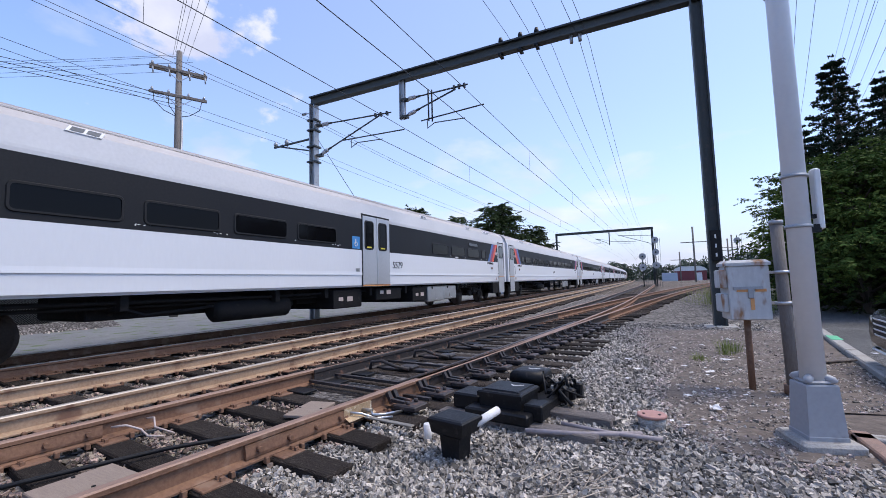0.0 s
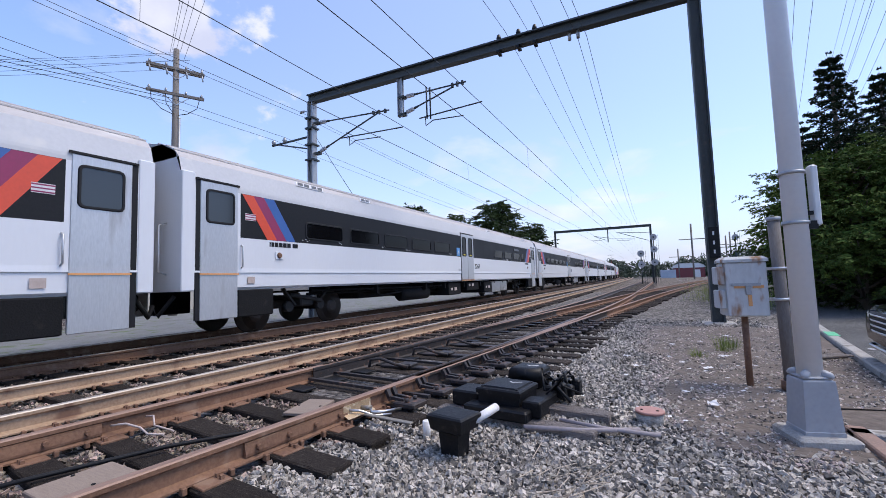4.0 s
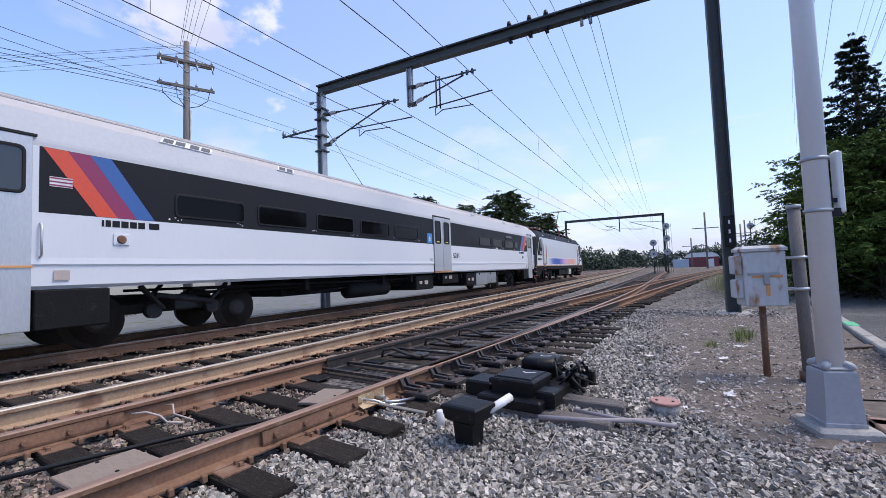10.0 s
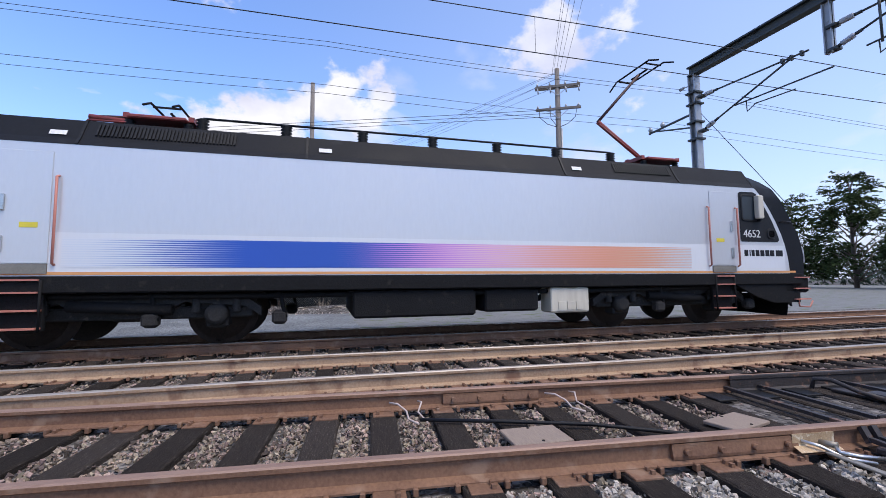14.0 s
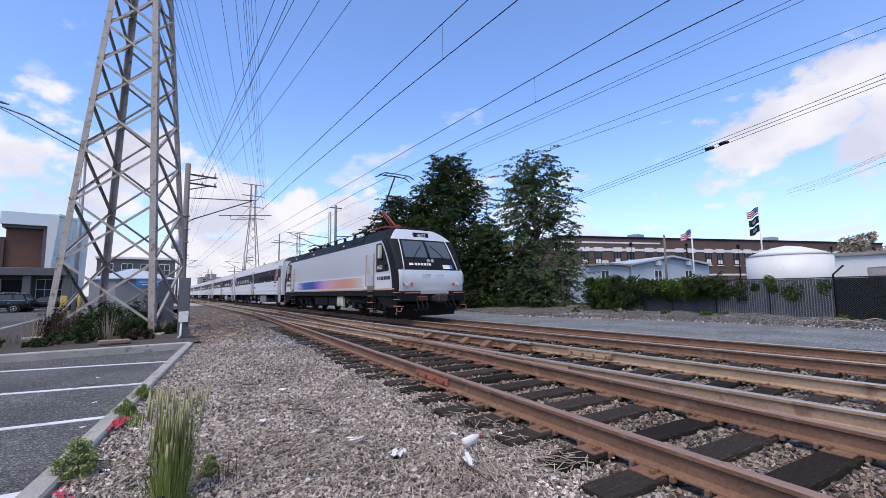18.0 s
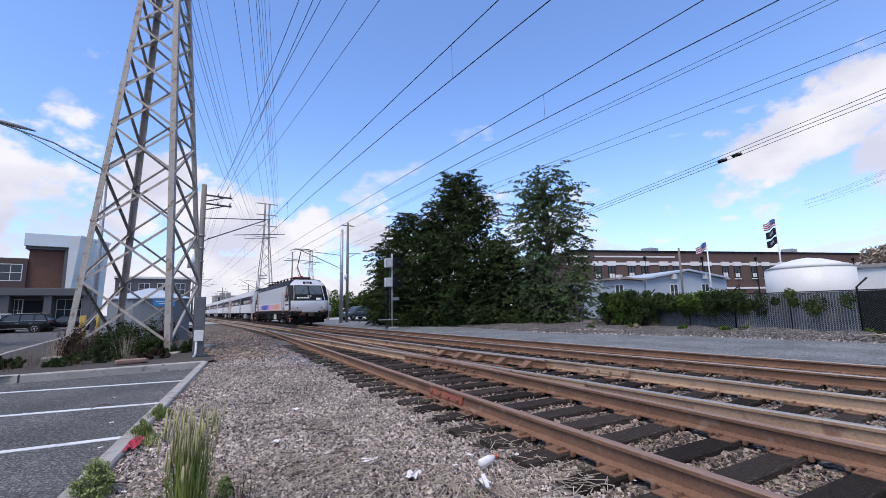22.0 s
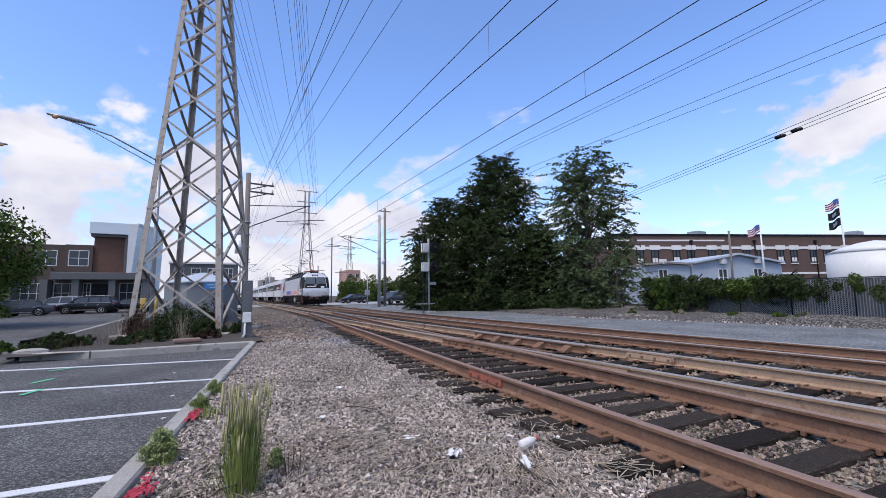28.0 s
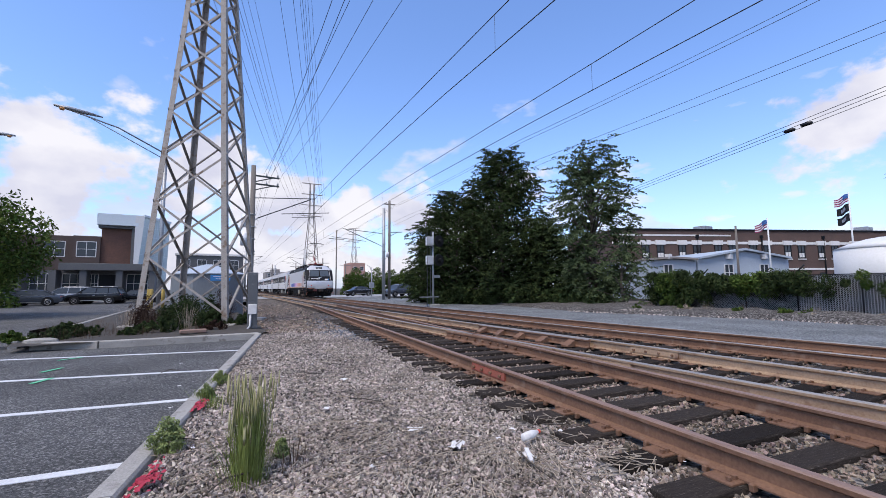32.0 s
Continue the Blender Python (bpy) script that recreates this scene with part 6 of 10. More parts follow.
for y in (4.9, 5.9, 6.9):
    p = along(line_lead, y, -0.55, 0.0)
    part("hook_rod", Mesh().tube([(p.x, p.y - 0.06, 0.04), (p.x + 0.02, p.y - 0.05, 0.14), (p.x + 0.16, p.y - 0.02, 0.155), (p.x + 0.36, p.y + 0.03, 0.08), (p.x + 0.55, p.y + 0.06, 0.05)], 0.022, 8), M_rail_dark, sw, "bent greasy rod")
    q = along(line_lead, y + 0.25, -0.1, 0.0)
    part("gauge_bar", Mesh().box(q.x - 0.42, q.x + 0.42, q.y - 0.07, q.y + 0.07, 0.0, 0.035, 0, 0.008).box(q.x - 0.12, q.x + 0.10, q.y - 0.10, q.y + 0.10, 0.03, 0.075, 0, 0.015), M_rail_dark, sw, "greasy insulated gauge bar")
for y in (3.95, 4.35, 5.4):
    a, b = along(line_lead, y, -0.7, 0.05), along(line_lead, y, 1.1, 0.05)
    part("throw_rod", Mesh().bar(a, b, 0.05, 0.03), M_rail_dark, sw)

MACH = Matrix.Translation((-1.18, 3.80, 0)) @ Matrix.Rotation(radians(-8.5), 4, "Z") @ Matrix.Scale(0.79, 4)
mach = thing("switch_machine", "black electric switch machine with cast covers on timbers", "switch machine", MACH)
base = Mesh().box(-0.40, 0.36, -0.42, 0.95, 0.02, 0.14, 0, 0.02)
part("base", base, M_black, mach)
gear = part("gear_box", Mesh().loft([[(-0.30 + i, -0.30 + i, z), (0.24 - i, -0.30 + i, z), (0.24 - i, 0.22 - i, z), (-0.30 + i, 0.22 - i, z)] for z, i in ((0.10, 0.02), (0.24, 0.02), (0.245, 0.0), (0.29, 0.0), (0.305, 0.015), (0.31, 0.05), (0.325, 0.06))], 0, False), M_black, mach, "flat cast cover")
for px, py in ((-0.24, -0.24), (0.18, -0.24), (0.18, 0.16), (-0.24, 0.16)):
    part("bolt", Mesh().disc((px, py, 0.305), (0, 0, 1), 0.02, 8, 0, 0.03), M_black, gear)
mot = part("motor_cover", Mesh().loft([[(-0.28 + i, 0.50 + i, z), (0.14 - i, 0.50 + i, z), (0.14 - i, 0.92 - i, z), (-0.28 + i, 0.92 - i, z)] for z, i in ((0.08, 0.02), (0.24, 0.02), (0.245, 0.0), (0.34, 0.01), (0.372, 0.03), (0.385, 0.07))], 0, True), M_black, mach, "rounded cast motor cover")
part("side_box", Mesh().box(-0.68, -0.32, -0.22, 0.16, 0.04, 0.22, 0, 0.02), M_black, mach)
part("side_box", Mesh().box(0.25, 0.46, -0.28, -0.04, 0.05, 0.22, 0, 0.015), M_black, mach)
r0 = random.Random(9)
for i in range(22):
    x, y, z = 0.20 + r0.uniform(-0.04, 0.26), 0.50 + r0.uniform(-0.1, 0.45), 0.16 + r0.uniform(0, 0.18)
    part("cable", Mesh().tube([(x, y, z), (x + r0.uniform(-.1, .12), y + r0.uniform(-.1, .1), z + r0.uniform(-.03, .07)), (x + r0.uniform(-.16, .2), y + r0.uniform(-.16, .16), max(0.02, z - 0.13))], r0.uniform(0.012, 0.022), 6), M_black, mach, "greasy black cable")
for i in range(6):
    x, y = 0.20 + i * 0.05, 0.50 + (i % 3) * 0.13
    part("fitting", Mesh().box(x, x + 0.11, y, y + 0.1, 0.06, 0.2 + 0.05 * (i % 2), 0, 0.02), M_black, mach)
for y, w in ((-0.28, 0.19), (0.32, 0.2)):
    part("timber", Mesh().box(-0.8, 1.02, y - w / 2, y + w / 2, -0.12, 0.035, 0, 0.015), M_tie_grey, mach, "split weathered timber")
for (cx, cy, z) in ((0.02, 0.02, 0.327), (-0.05, 0.7, 0.387)):
    part("chalk_mark", Mesh().loft([[(cx - 0.05, cy + 0.03, z), (cx - 0.05, cy + 0.008, z)], [(cx, cy - 0.008, z), (cx, cy - 0.034, z)], [(cx + 0.10, cy + 0.05, z), (cx + 0.10, cy + 0.028, z)]], 0, False, False, False), M_litter, mach)

BOXM = Matrix.Translation((-1.32, 2.84, -0.02)) @ Matrix.Rotation(radians(-12), 4, "Z") @ Matrix.Scale(0.86, 4)
jb = thing("junction_box", "black plastic junction box on a tapering foot", "junction box", BOXM)
part("body", Mesh().loft([[(-a, -b, z), (a, -b, z), (a, b, z), (-a, b, z)] for z, a, b in ((-0.05, 0.085, 0.07), (0.16, 0.10, 0.085), (0.19, 0.155, 0.125), (0.27, 0.17, 0.14))], 0, False), M_black, jb)
part("lid", Mesh().loft([[(-a, -b, z), (a, -b, z), (a, b, z), (-a, b, z)] for z, a, b in ((0.272, 0.178, 0.148), (0.30, 0.178, 0.148), (0.312, 0.165, 0.135), (0.318, 0.14, 0.11))], 0, False), M_black, jb)
part("conduit", Mesh().tube([(0.13, 0.10, 0.24), (0.17, 0.22, 0.27), (0.20, 0.36, 0.30)], 0.036, 12), M_litter, jb, "white plastic elbow conduit")
pv = solo("conduit_stub", Mesh().tube([(-1.66, 3.05, -0.05), (-1.66, 3.05, 0.09)], 0.032, 12), M_litter, "short white plastic conduit stub in the ballast", "conduit")
bw = thing("bond_weld", "bright welded bond with cables on the rusty rail", "track fitting", Matrix.Translation((-2.435, 3.16, 0)) @ Matrix.Rotation(-0.125, 4, "Z"))
part("weld_patch", Mesh().add([(0.01, -0.17, 0.135), (0.01, 0.17, 0.135), (0.012, 0.17, 0.06), (0.012, -0.17, 0.06), (0.075, 0.17, 0.034), (0.075, -0.17, 0.034), (-0.02, -0.17, 0.135), (-0.02, 0.17, 0.135)], [(0, 3, 2, 1), (3, 5, 4, 2), (0, 1, 7, 6)]), M_weld, bw)
part("clamp", Mesh().tube([(0.01, 0.05, 0.07), (0.10, 0.09, 0.075)], 0.022, 8), M_brassy, bw)
part("cable", Mesh().tube([(0.08, 0.08, 0.075), (0.14, 0.05, 0.05), (0.18, 0.16, 0.03), (0.24, 0.34, 0.02)], 0.014, 6), M_steel, bw)
part("cable", Mesh().tube([(0.01, -0.10, 0.09), (0.07, -0.02, 0.07), (0.16, 0.06, 0.02), (0.26, 0.18, 0.015)], 0.012, 6), M_steel, bw)
part("strap", Mesh().box(0.10, 0.62, -0.02, 0.03, 0.03, 0.045, 0, 0.004), M_brassy, bw)
for (a, b, r) in (((-0.95, 3.35), (-0.12, 3.62), 0.022), ((-0.72, 3.62), (0.02, 3.55), 0.02)):
    solo("metal_pipe", Mesh().tube([(a[0], a[1], 0.03), ((a[0] + b[0]) / 2, (a[1] + b[1]) / 2 - 0.03, 0.02), (b[0], b[1], 0.02)], r * 0.85, 8), M_hose, "grey dusty hose lying on the ballast", "hose")
rm_ = thing("round_marker", "faded pink round cap on a short grey pipe", "marker", Matrix.Translation((-0.05, 4.02, 0)))
part("pipe", Mesh().tube([(0, 0, -0.05), (0, 0, 0.045)], 0.105, 20), M_concrete, rm_)
part("cap", Mesh().tube([(0, 0, 0.045), (0, 0, 0.062), (0, 0, 0.066)], [0.115, 0.115, 0.105], 20), M_markerpink, rm_, "faded pink cap with two bolts")
for sx in (-1, 1):
    part("bolt", Mesh().disc((sx * 0.06, -0.02, 0.067), (0, 0, 1), 0.012, 8, 0, 0.006), M_dark, rm_)
# flat covers between the rails
for i, (x, y, a, b, rz) in enumerate(((-3.22, 1.45, 0.17, 0.23, -3), (-3.0, 3.17, 0.14, 0.23, 12), (-3.75, -0.15, 0.13, 0.1, 10))):
    if i < 2:
        p = thing("cover_plate", "pale worn wooden cover board between the rails", "board", Matrix.Translation((x, y, 0.012)) @ Matrix.Rotation(radians(rz), 4, "Z"))
        part("board", Mesh().box(-a, a, -b, b, 0.0, 0.03, 0, 0.006), M_board, p)
        for sx in (-1, 1):
            part("bolt", Mesh().disc((sx * a * 0.8, 0, 0.03), (0, 0, 1), 0.012, 8, 0, 0.01), M_dark, p)


def cable(pts, r, material, label, name="bond_cable"):
    return solo(name, Mesh().tube(pts, r, 7), material, label, "cable")


for (x, y) in ((-4.10, 0.62), (-3.96, 2.14)):
    cable([(x - 0.12, y - 0.12, 0.09), (x - 0.02, y - 0.06, 0.10), (x + 0.08, y + 0.0, 0.06), (x + 0.18, y + 0.0, 0.02), (x + 0.30, y + 0.06, 0.015)], 0.009, M_pinknote, "pale frayed bond cable looped at the rail")
    cable([(x - 0.10, y + 0.14, 0.09), (x - 0.02, y + 0.16, 0.10), (x + 0.10, y + 0.10, 0.05), (x + 0.30, y + 0.14, 0.015)], 0.008, M_pinknote, "pale frayed bond cable looped at the rail")
cable([(-3.85, 0.7, 0.03), (-3.6, 1.35, 0.03), (-3.3, 2.0, 0.035), (-2.95, 2.5, 0.03), (-2.6, 3.1, 0.03)], 0.016, M_black, "black cable lying between the rails")

# ---- loose stones ----
def stones(name, n, area, size, seed, material, label, keep):
    r = np.random.RandomState(seed)
    (x0, x1), (y0, y1) = area
    x, y = r.uniform(x0, x1, n), r.uniform(y0, y1, n)
    d2 = x * x + y * y
    ok = (r.uniform(0, 1, n) < 1.0 / (1.0 + d2 / 14.0)) & keep(x, y, r)
    x, y = x[ok], y[ok]
    n = len(x)
    cube = np.array([(-1, -1, -1), (1, -1, -1), (1, 1, -1), (-1, 1, -1), (-1, -1, 1), (1, -1, 1), (1, 1, 1), (-1, 1, 1)], float)
    v = cube[None] * r.uniform(0.45, 1.0, (n, 8, 3)) * (r.uniform(0.5, 1.0, (n, 1, 3)) * (1.0, 0.8, 0.5))
    q = r.normal(size=(n, 4))
    q /= np.linalg.norm(q, axis=1)[:, None]
    w, i, j, k = q.T
    R = np.stack([np.stack([1 - 2 * (j * j + k * k), 2 * (i * j - k * w), 2 * (i * k + j * w)], 1), np.stack([2 * (i * j + k * w), 1 - 2 * (i * i + k * k), 2 * (j * k - i * w)], 1), np.stack([2 * (i * k - j * w), 2 * (j * k + i * w), 1 - 2 * (i * i + j * j)], 1)], 1)
    s = size * r.uniform(0.45, 1.0, n) ** 1.3
    v = np.einsum("nij,nkj->nki", R, v) * s[:, None, None]
    v[:, :, 0] += x[:, None]
    v[:, :, 1] += y[:, None]
    v[:, :, 2] += (-0.056 + r.uniform(-0.012, 0.022, n))[:, None]
    faces = np.array([(0, 3, 2, 1), (4, 5, 6, 7), (0, 1, 5, 4), (1, 2, 6, 5), (2, 3, 7, 6), (3, 0, 4, 7)])
    idx = (faces[None] + (np.arange(n) * 8)[:, None, None]).reshape(-1)
    me = bpy.data.meshes.new(name)
    me.vertices.add(n * 8)
    me.vertices.foreach_set("co", v.reshape(-1))
    me.loops.add(n * 24)
    me.loops.foreach_set("vertex_index", idx)
    me.polygons.add(n * 6)
    me.polygons.foreach_set("loop_start", np.arange(n * 6) * 4)
    me.polygons.foreach_set("use_smooth", np.zeros(n * 6, bool))
    me.update(calc_edges=True)
    me.materials.append(material)
    return tagged(new(name, me), label, "stones", kind="stuff")


def clear_of_tracks(x, y, r):
    """Keeps stones off rails and off the tops of the ties."""
    ok = np.ones(len(x), bool)
    for line, slope in ((line_lead, 0.125), (line_main, 0.02)):
        d = x - np.vectorize(line)(y)
        ok &= (np.abs(np.abs(d) - 0.7525) > 0.10)
        t = np.array(sorted(TIES[line]))
        yy = y + slope * d
        k = np.clip(np.searchsorted(t, yy), 1, len(t) - 1)
        gap = np.minimum(np.abs(yy - t[k - 1]), np.abs(yy - t[k]))
        ok &= ~((np.abs(d) < 1.42) & (gap < 0.142) & (r.uniform(0, 1, len(x)) < 0.95))
    return ok


lead_x = lambda y: -3.62 + 0.125 * y
kerb_np = np.vectorize(kerb_x)
earth_edge = lambda y: 0.05 + 0.10 * np.sin(y * 2.1) + 0.07 * np.sin(y * 5.3 + 1) - 0.05 * (y - 4)
earthy = lambda x, y: (x > earth_edge(y)) & (y > 3.5 + 0.2 * np.sin(x * 6)) & (y < 11.5)
rings = []
for k in range(60):
    y = 3.6 + k * 0.13
    x0, x1 = float(earth_edge(y)), kerb_x(y) - 0.12
    rings.append([(x0 + (x1 - x0) * q / 8, y, -0.028 + 0.010 * math.sin(q * 2.7 + k * 0.9) * math.sin(k * 1.7) - (0.02 if q == 0 else 0.0)) for q in range(9)])
solo("earth_patch", Mesh().loft(rings, 0, True, False, False), M_bank, "trodden brown soil with litter beside the lamp", "soil", kind="structure")
oily = lambda x, y: (np.abs(x - lead_x(y)) < 1.15) & (y > 3.5) & (y < 10.5)
stones("ballast_stones", 420000, ((-3.0, 2.4), (-0.2, 13)), 0.040, 3, M_stone, "loose grey crushed stones lying on the ballast", lambda x, y, r: clear_of_tracks(x, y, r) & (x > lead_x(y) + 0.95 + r.normal(0, 0.12, len(x))) & (x < kerb_np(y) - 0.1) & ~(earthy(x, y) & (r.uniform(0, 1, len(x)) < 0.72)))
stones("ballast_stones", 260000, ((-8.0, 0.5), (-0.2, 13)), 0.038, 8, M_stone_b, "loose brown-grey stones between the rails", lambda x, y, r: clear_of_tracks(x, y, r) & (x < lead_x(y) + 0.95 + r.normal(0, 0.12, len(x))) & ~(oily(x, y) & (r.uniform(0, 1, len(x)) < 0.93)))
stones("soil_stones", 300000, ((-0.5, 2.4), (3.4, 12)), 0.030, 12, M_stone_c, "small brown stones pressed into trodden soil", lambda x, y, r: earthy(x, y) & (x < kerb_np(y) - 0.1))
oil = Mesh().loft([[along(line_lead, 3.5 + 0.5 * i, -1.05, -0.03), along(line_lead, 3.5 + 0.5 * i, 0.0, -0.022), along(line_lead, 3.5 + 0.5 * i, 1.0, -0.03)] for i in range(15)], 0, True, False, False)
solo("oily_ballast", oil, M_oily, "oil-blackened ballast under the switch points", "ballast", kind="structure")
stones("ballast_stones", 300000, ((-9.0, 0.9), (-14, -0.2)), 0.035, 4, M_stone_b, "loose rust-brown crushed stones between the rails", lambda x, y, r: clear_of_tracks(x, y, r) & (x < lead_x(y) + 1.15 + r.normal(0, 0.15, len(x))))
stones("ballast_stones", 600000, ((-4.5, 0.95), (-14, -0.2)), 0.027, 6, M_stone_c, "loose pale mixed stones beside the siding", lambda x, y, r: (x < kerb_np(y) - 0.1) & (x > lead_x(y) + 1.15 + r.normal(0, 0.15, len(x))) & clear_of_tracks(x, y, r))

stones("ballast_stones", 260000, ((-7.5, -1.3), (-36, -13)), 0.07, 9, M_stone_b, "dark gravel stones and soil lumps between bed and siding", lambda x, y, r: (x > np.vectorize(line_lead)(y) + 1.3) & (x < -1.75 + 0.02 * (y + 13)))
stones("ballast_stones", 260000, ((-5.0, 0.3), (-15, -4)), 0.038, 13, M_stone_c, "larger loose stones beside the siding", lambda x, y, r: (x < kerb_np(y) - 0.15) & (x > lead_x(y) + 1.1) & (r.uniform(0, 1, len(x)) < 0.55) & clear_of_tracks(x, y, r))
stones("blue_stones", 150000, ((-6.2, -2.6), (-20, -9.5)), 0.045, 7, M_stone_d, "patch of loose blue-grey stones beside the siding", lambda x, y, r: (x > np.vectorize(line_lead)(y) + 0.9) & (x < np.vectorize(line_lead)(y) + 0.95 + 1.2 * np.sin(np.pi * np.clip((-9.5 - y) / 10.5, 0, 1)) ** 0.6 + r.normal(0, 0.12, len(x))))

# ---- beside the lamp ----
LP = (1.03, 4.0)
lamp = thing("lamp_post", "tall grey steel lamp post on a square tapering base", "lamp post", Matrix.Translation((LP[0], LP[1], 0)) @ Matrix.Rotation(radians(14), 4, "Z"))
part("footing", Mesh().box(-0.19, 0.19, -0.19, 0.19, -0.2, 0.03, 0, 0.02), M_concrete, lamp, "concrete footing")
part("base", Mesh().loft([[(-a, -a, z), (a, -a, z), (a, a, z), (-a, a, z)] for z, a in ((0.03, 0.122), (0.055, 0.122), (0.06, 0.118), (0.40, 0.101), (0.41, 0.095))], 0, False), M_basegrey, lamp, "square transformer base cover")
bt = part("base_flange", Mesh().box(-0.092, 0.092, -0.092, 0.092, 0.41, 0.435, 0, 0.01), M_basegrey, lamp)
for sx in (-1, 1):
    for sy in (-1, 1):
        part("bolt_cover", Mesh().tube([(sx * 0.045, sy * 0.045, 0.455), (sx * 0.060, sy * 0.060, 0.447), (sx * 0.084, sy * 0.084, 0.437), (sx * 0.097, sy * 0.097, 0.432)], [0.026, 0.030, 0.026, 0.010], 10), M_basegrey, bt)
part("shaft", Mesh().tube([(0, 0, 0.43), (0, 0, 4.0), (0, 0, 8.5)], [0.078, 0.070, 0.058], 24), M_lampgrey, lamp)
for z in (1.55, 1.93, 3.4):
    part("band", Mesh().tube([(0, 0, z - 0.012), (0, 0, z + 0.012)], 0.086, 24), M_galv, lamp)
part("antenna_box", Mesh().box(0.105, 0.15, -0.05, 0.02, 1.52, 1.98, 0, 0.012), M_tankwhite, lamp, "white plastic antenna box")
part("antenna_bracket", Mesh().box(0.06, 0.12, -0.05, 0.0, 1.50, 1.56).bar((0.07, -0.02, 1.62), (0.15, -0.02, 1.62), 0.03), M_black, lamp)
# rusty relay cabinet on a post and the round post beside it
cb = thing("relay_cabinet", "rust-streaked grey steel cabinet on a thin post", "cabinet", Matrix.Translation((0.93, 5.62, 0)) @ Matrix.Rotation(radians(8), 4, "Z"))
M_cab = mat("rust_streaked_grey_paint", (0.60, 0.61, 0.60), (0.47, 0.47, 0.46), rough=0.7, scale=2.6, fine=30, stain=(0.30, 0.15, 0.07), stain_at=0.60, aniso=(1, 1, 0.4))
part("post", Mesh().tube([(0, 0, -0.1), (0, 0, 0.75)], 0.032, 10), M_rust, cb)
cbody = part("body", Mesh().box(-0.19, 0.19, -0.15, 0.15, 0.72, 1.30, 0, 0.012), M_cab, cb)
part("lid", Mesh().loft([[(-a, -b, z), (a, -b, z), (a, b, z), (-a, b, z)] for z, a, b in ((1.30, 0.205, 0.165), (1.33, 0.205, 0.165), (1.36, 0.17, 0.13))], 0, False), M_cab, cb)
part("reflector", Mesh().box(-0.12, -0.02, -0.156, -0.15, 1.02, 1.05).box(0.05, 0.15, -0.156, -0.15, 1.02, 1.05).box(0.0, 0.035, -0.156, -0.15, 0.83, 0.95), M_orange, cb, "orange reflective tape")
part("hasp", Mesh().box(-0.15, 0.12, -0.165, -0.15, 1.045, 1.075).box(-0.02, 0.03, -0.17, -0.15, 0.95, 1.05, 0, 0.005), M_galv, cb)
for s in (-1, 1):
    part("side_box", Mesh().box(-0.25, -0.19, -0.12, 0.12, 0.8 + 0.26 * (s > 0), 1.0 + 0.26 * (s > 0), 0, 0.01), M_cab, cb)
rp = thing("steel_post", "weathered round steel post with pipe clamps", "post", Matrix.Translation((1.23, 5.50, 0)))
part("shaft", Mesh().tube([(0.03, 0, -0.1), (0, 0, 1.72)], 0.056, 16), M_polewood, rp)
part("cap", Mesh().tube([(0, 0, 1.72), (0, 0, 1.76)], 0.064, 16), M_galv, rp)
for z in (1.22, 0.9):
    part("clamp", Mesh().tube([(0.008, 0, z - 0.015), (0.008, 0, z + 0.015)], 0.076, 16).bar((0, -0.02, z), (-0.14, 0.03, z), 0.03), M_steel, rp)
part("collar", Mesh().tube([(0.03, 0, -0.02), (0.03, 0, 0.07)], 0.085, 14), M_rust, rp)
sheet("earth_patch", [(1.22, 4.31), (3.4, 4.31), (3.4, 5.0), (2.45, 6.2), (1.22, 5.2)], -0.036, M_bank, "brown soil between pavers and kerb", "soil")
# pavers behind the lamp
pv = thing("paved_strip", "strip of brown brick pavers with a stone edging", "paving", kind="structure")
pm = Mesh().box(-0.098, 0.098, -0.048, 0.048, -0.06, 0.0, 0, 0.006).data("paver", M_paver)
for i in range(14):
    for j in range(9):
        part("paver", pm, None, pv, "", Matrix.Translation((1.52 + i * 0.205 + (0.1 if j % 2 else 0), 3.15 + j * 0.102, 0.006)))
part("edging", Mesh().box(1.28, 1.40, 2.2, 4.3, -0.1, 0.012, 0, 0.01), M_paver, pv)
for i in range(8):
    part("concrete_edge", Mesh().box(1.28 + i * 0.5, 1.77 + i * 0.5, 4.12, 4.24, -0.1, 0.012, 0, 0.01), M_concrete, pv)

# ---- overhead line ----
def wire(pts, sag, r, label="thin overhead wire", name="overhead_wire", group=""):
    me = Mesh()
    line = []
    for (a, b), s in zip(zip(pts, pts[1:]), sag):
        a, b = Vector(a), Vector(b)
        n = max(6, int((b - a).length / 4))
        for i in range(n + (1 if b == Vector(pts[-1]) else 0)):
            t = i / n
            p = a.lerp(b, t)
            p.z -= 4 * s * t * (1 - t)
            line.append(p)
    return solo(name, me.tube(line, r, 5), M_wire, label, "wire", group=group)


def insulator(p0, p1, parent, n=6, r=0.055):
    p0, p1 = Vector(p0), Vector(p1)
    me = Mesh().tube([p0, p1], 0.015, 6)
    for i in range(n):
        a = p0.lerp(p1, (i + 0.3) / n)
        b = p0.lerp(p1, (i + 0.8) / n)
        me.tube([a, b], [r, r * 0.5], 10)
    return part("insulator", me, M_galv, parent)


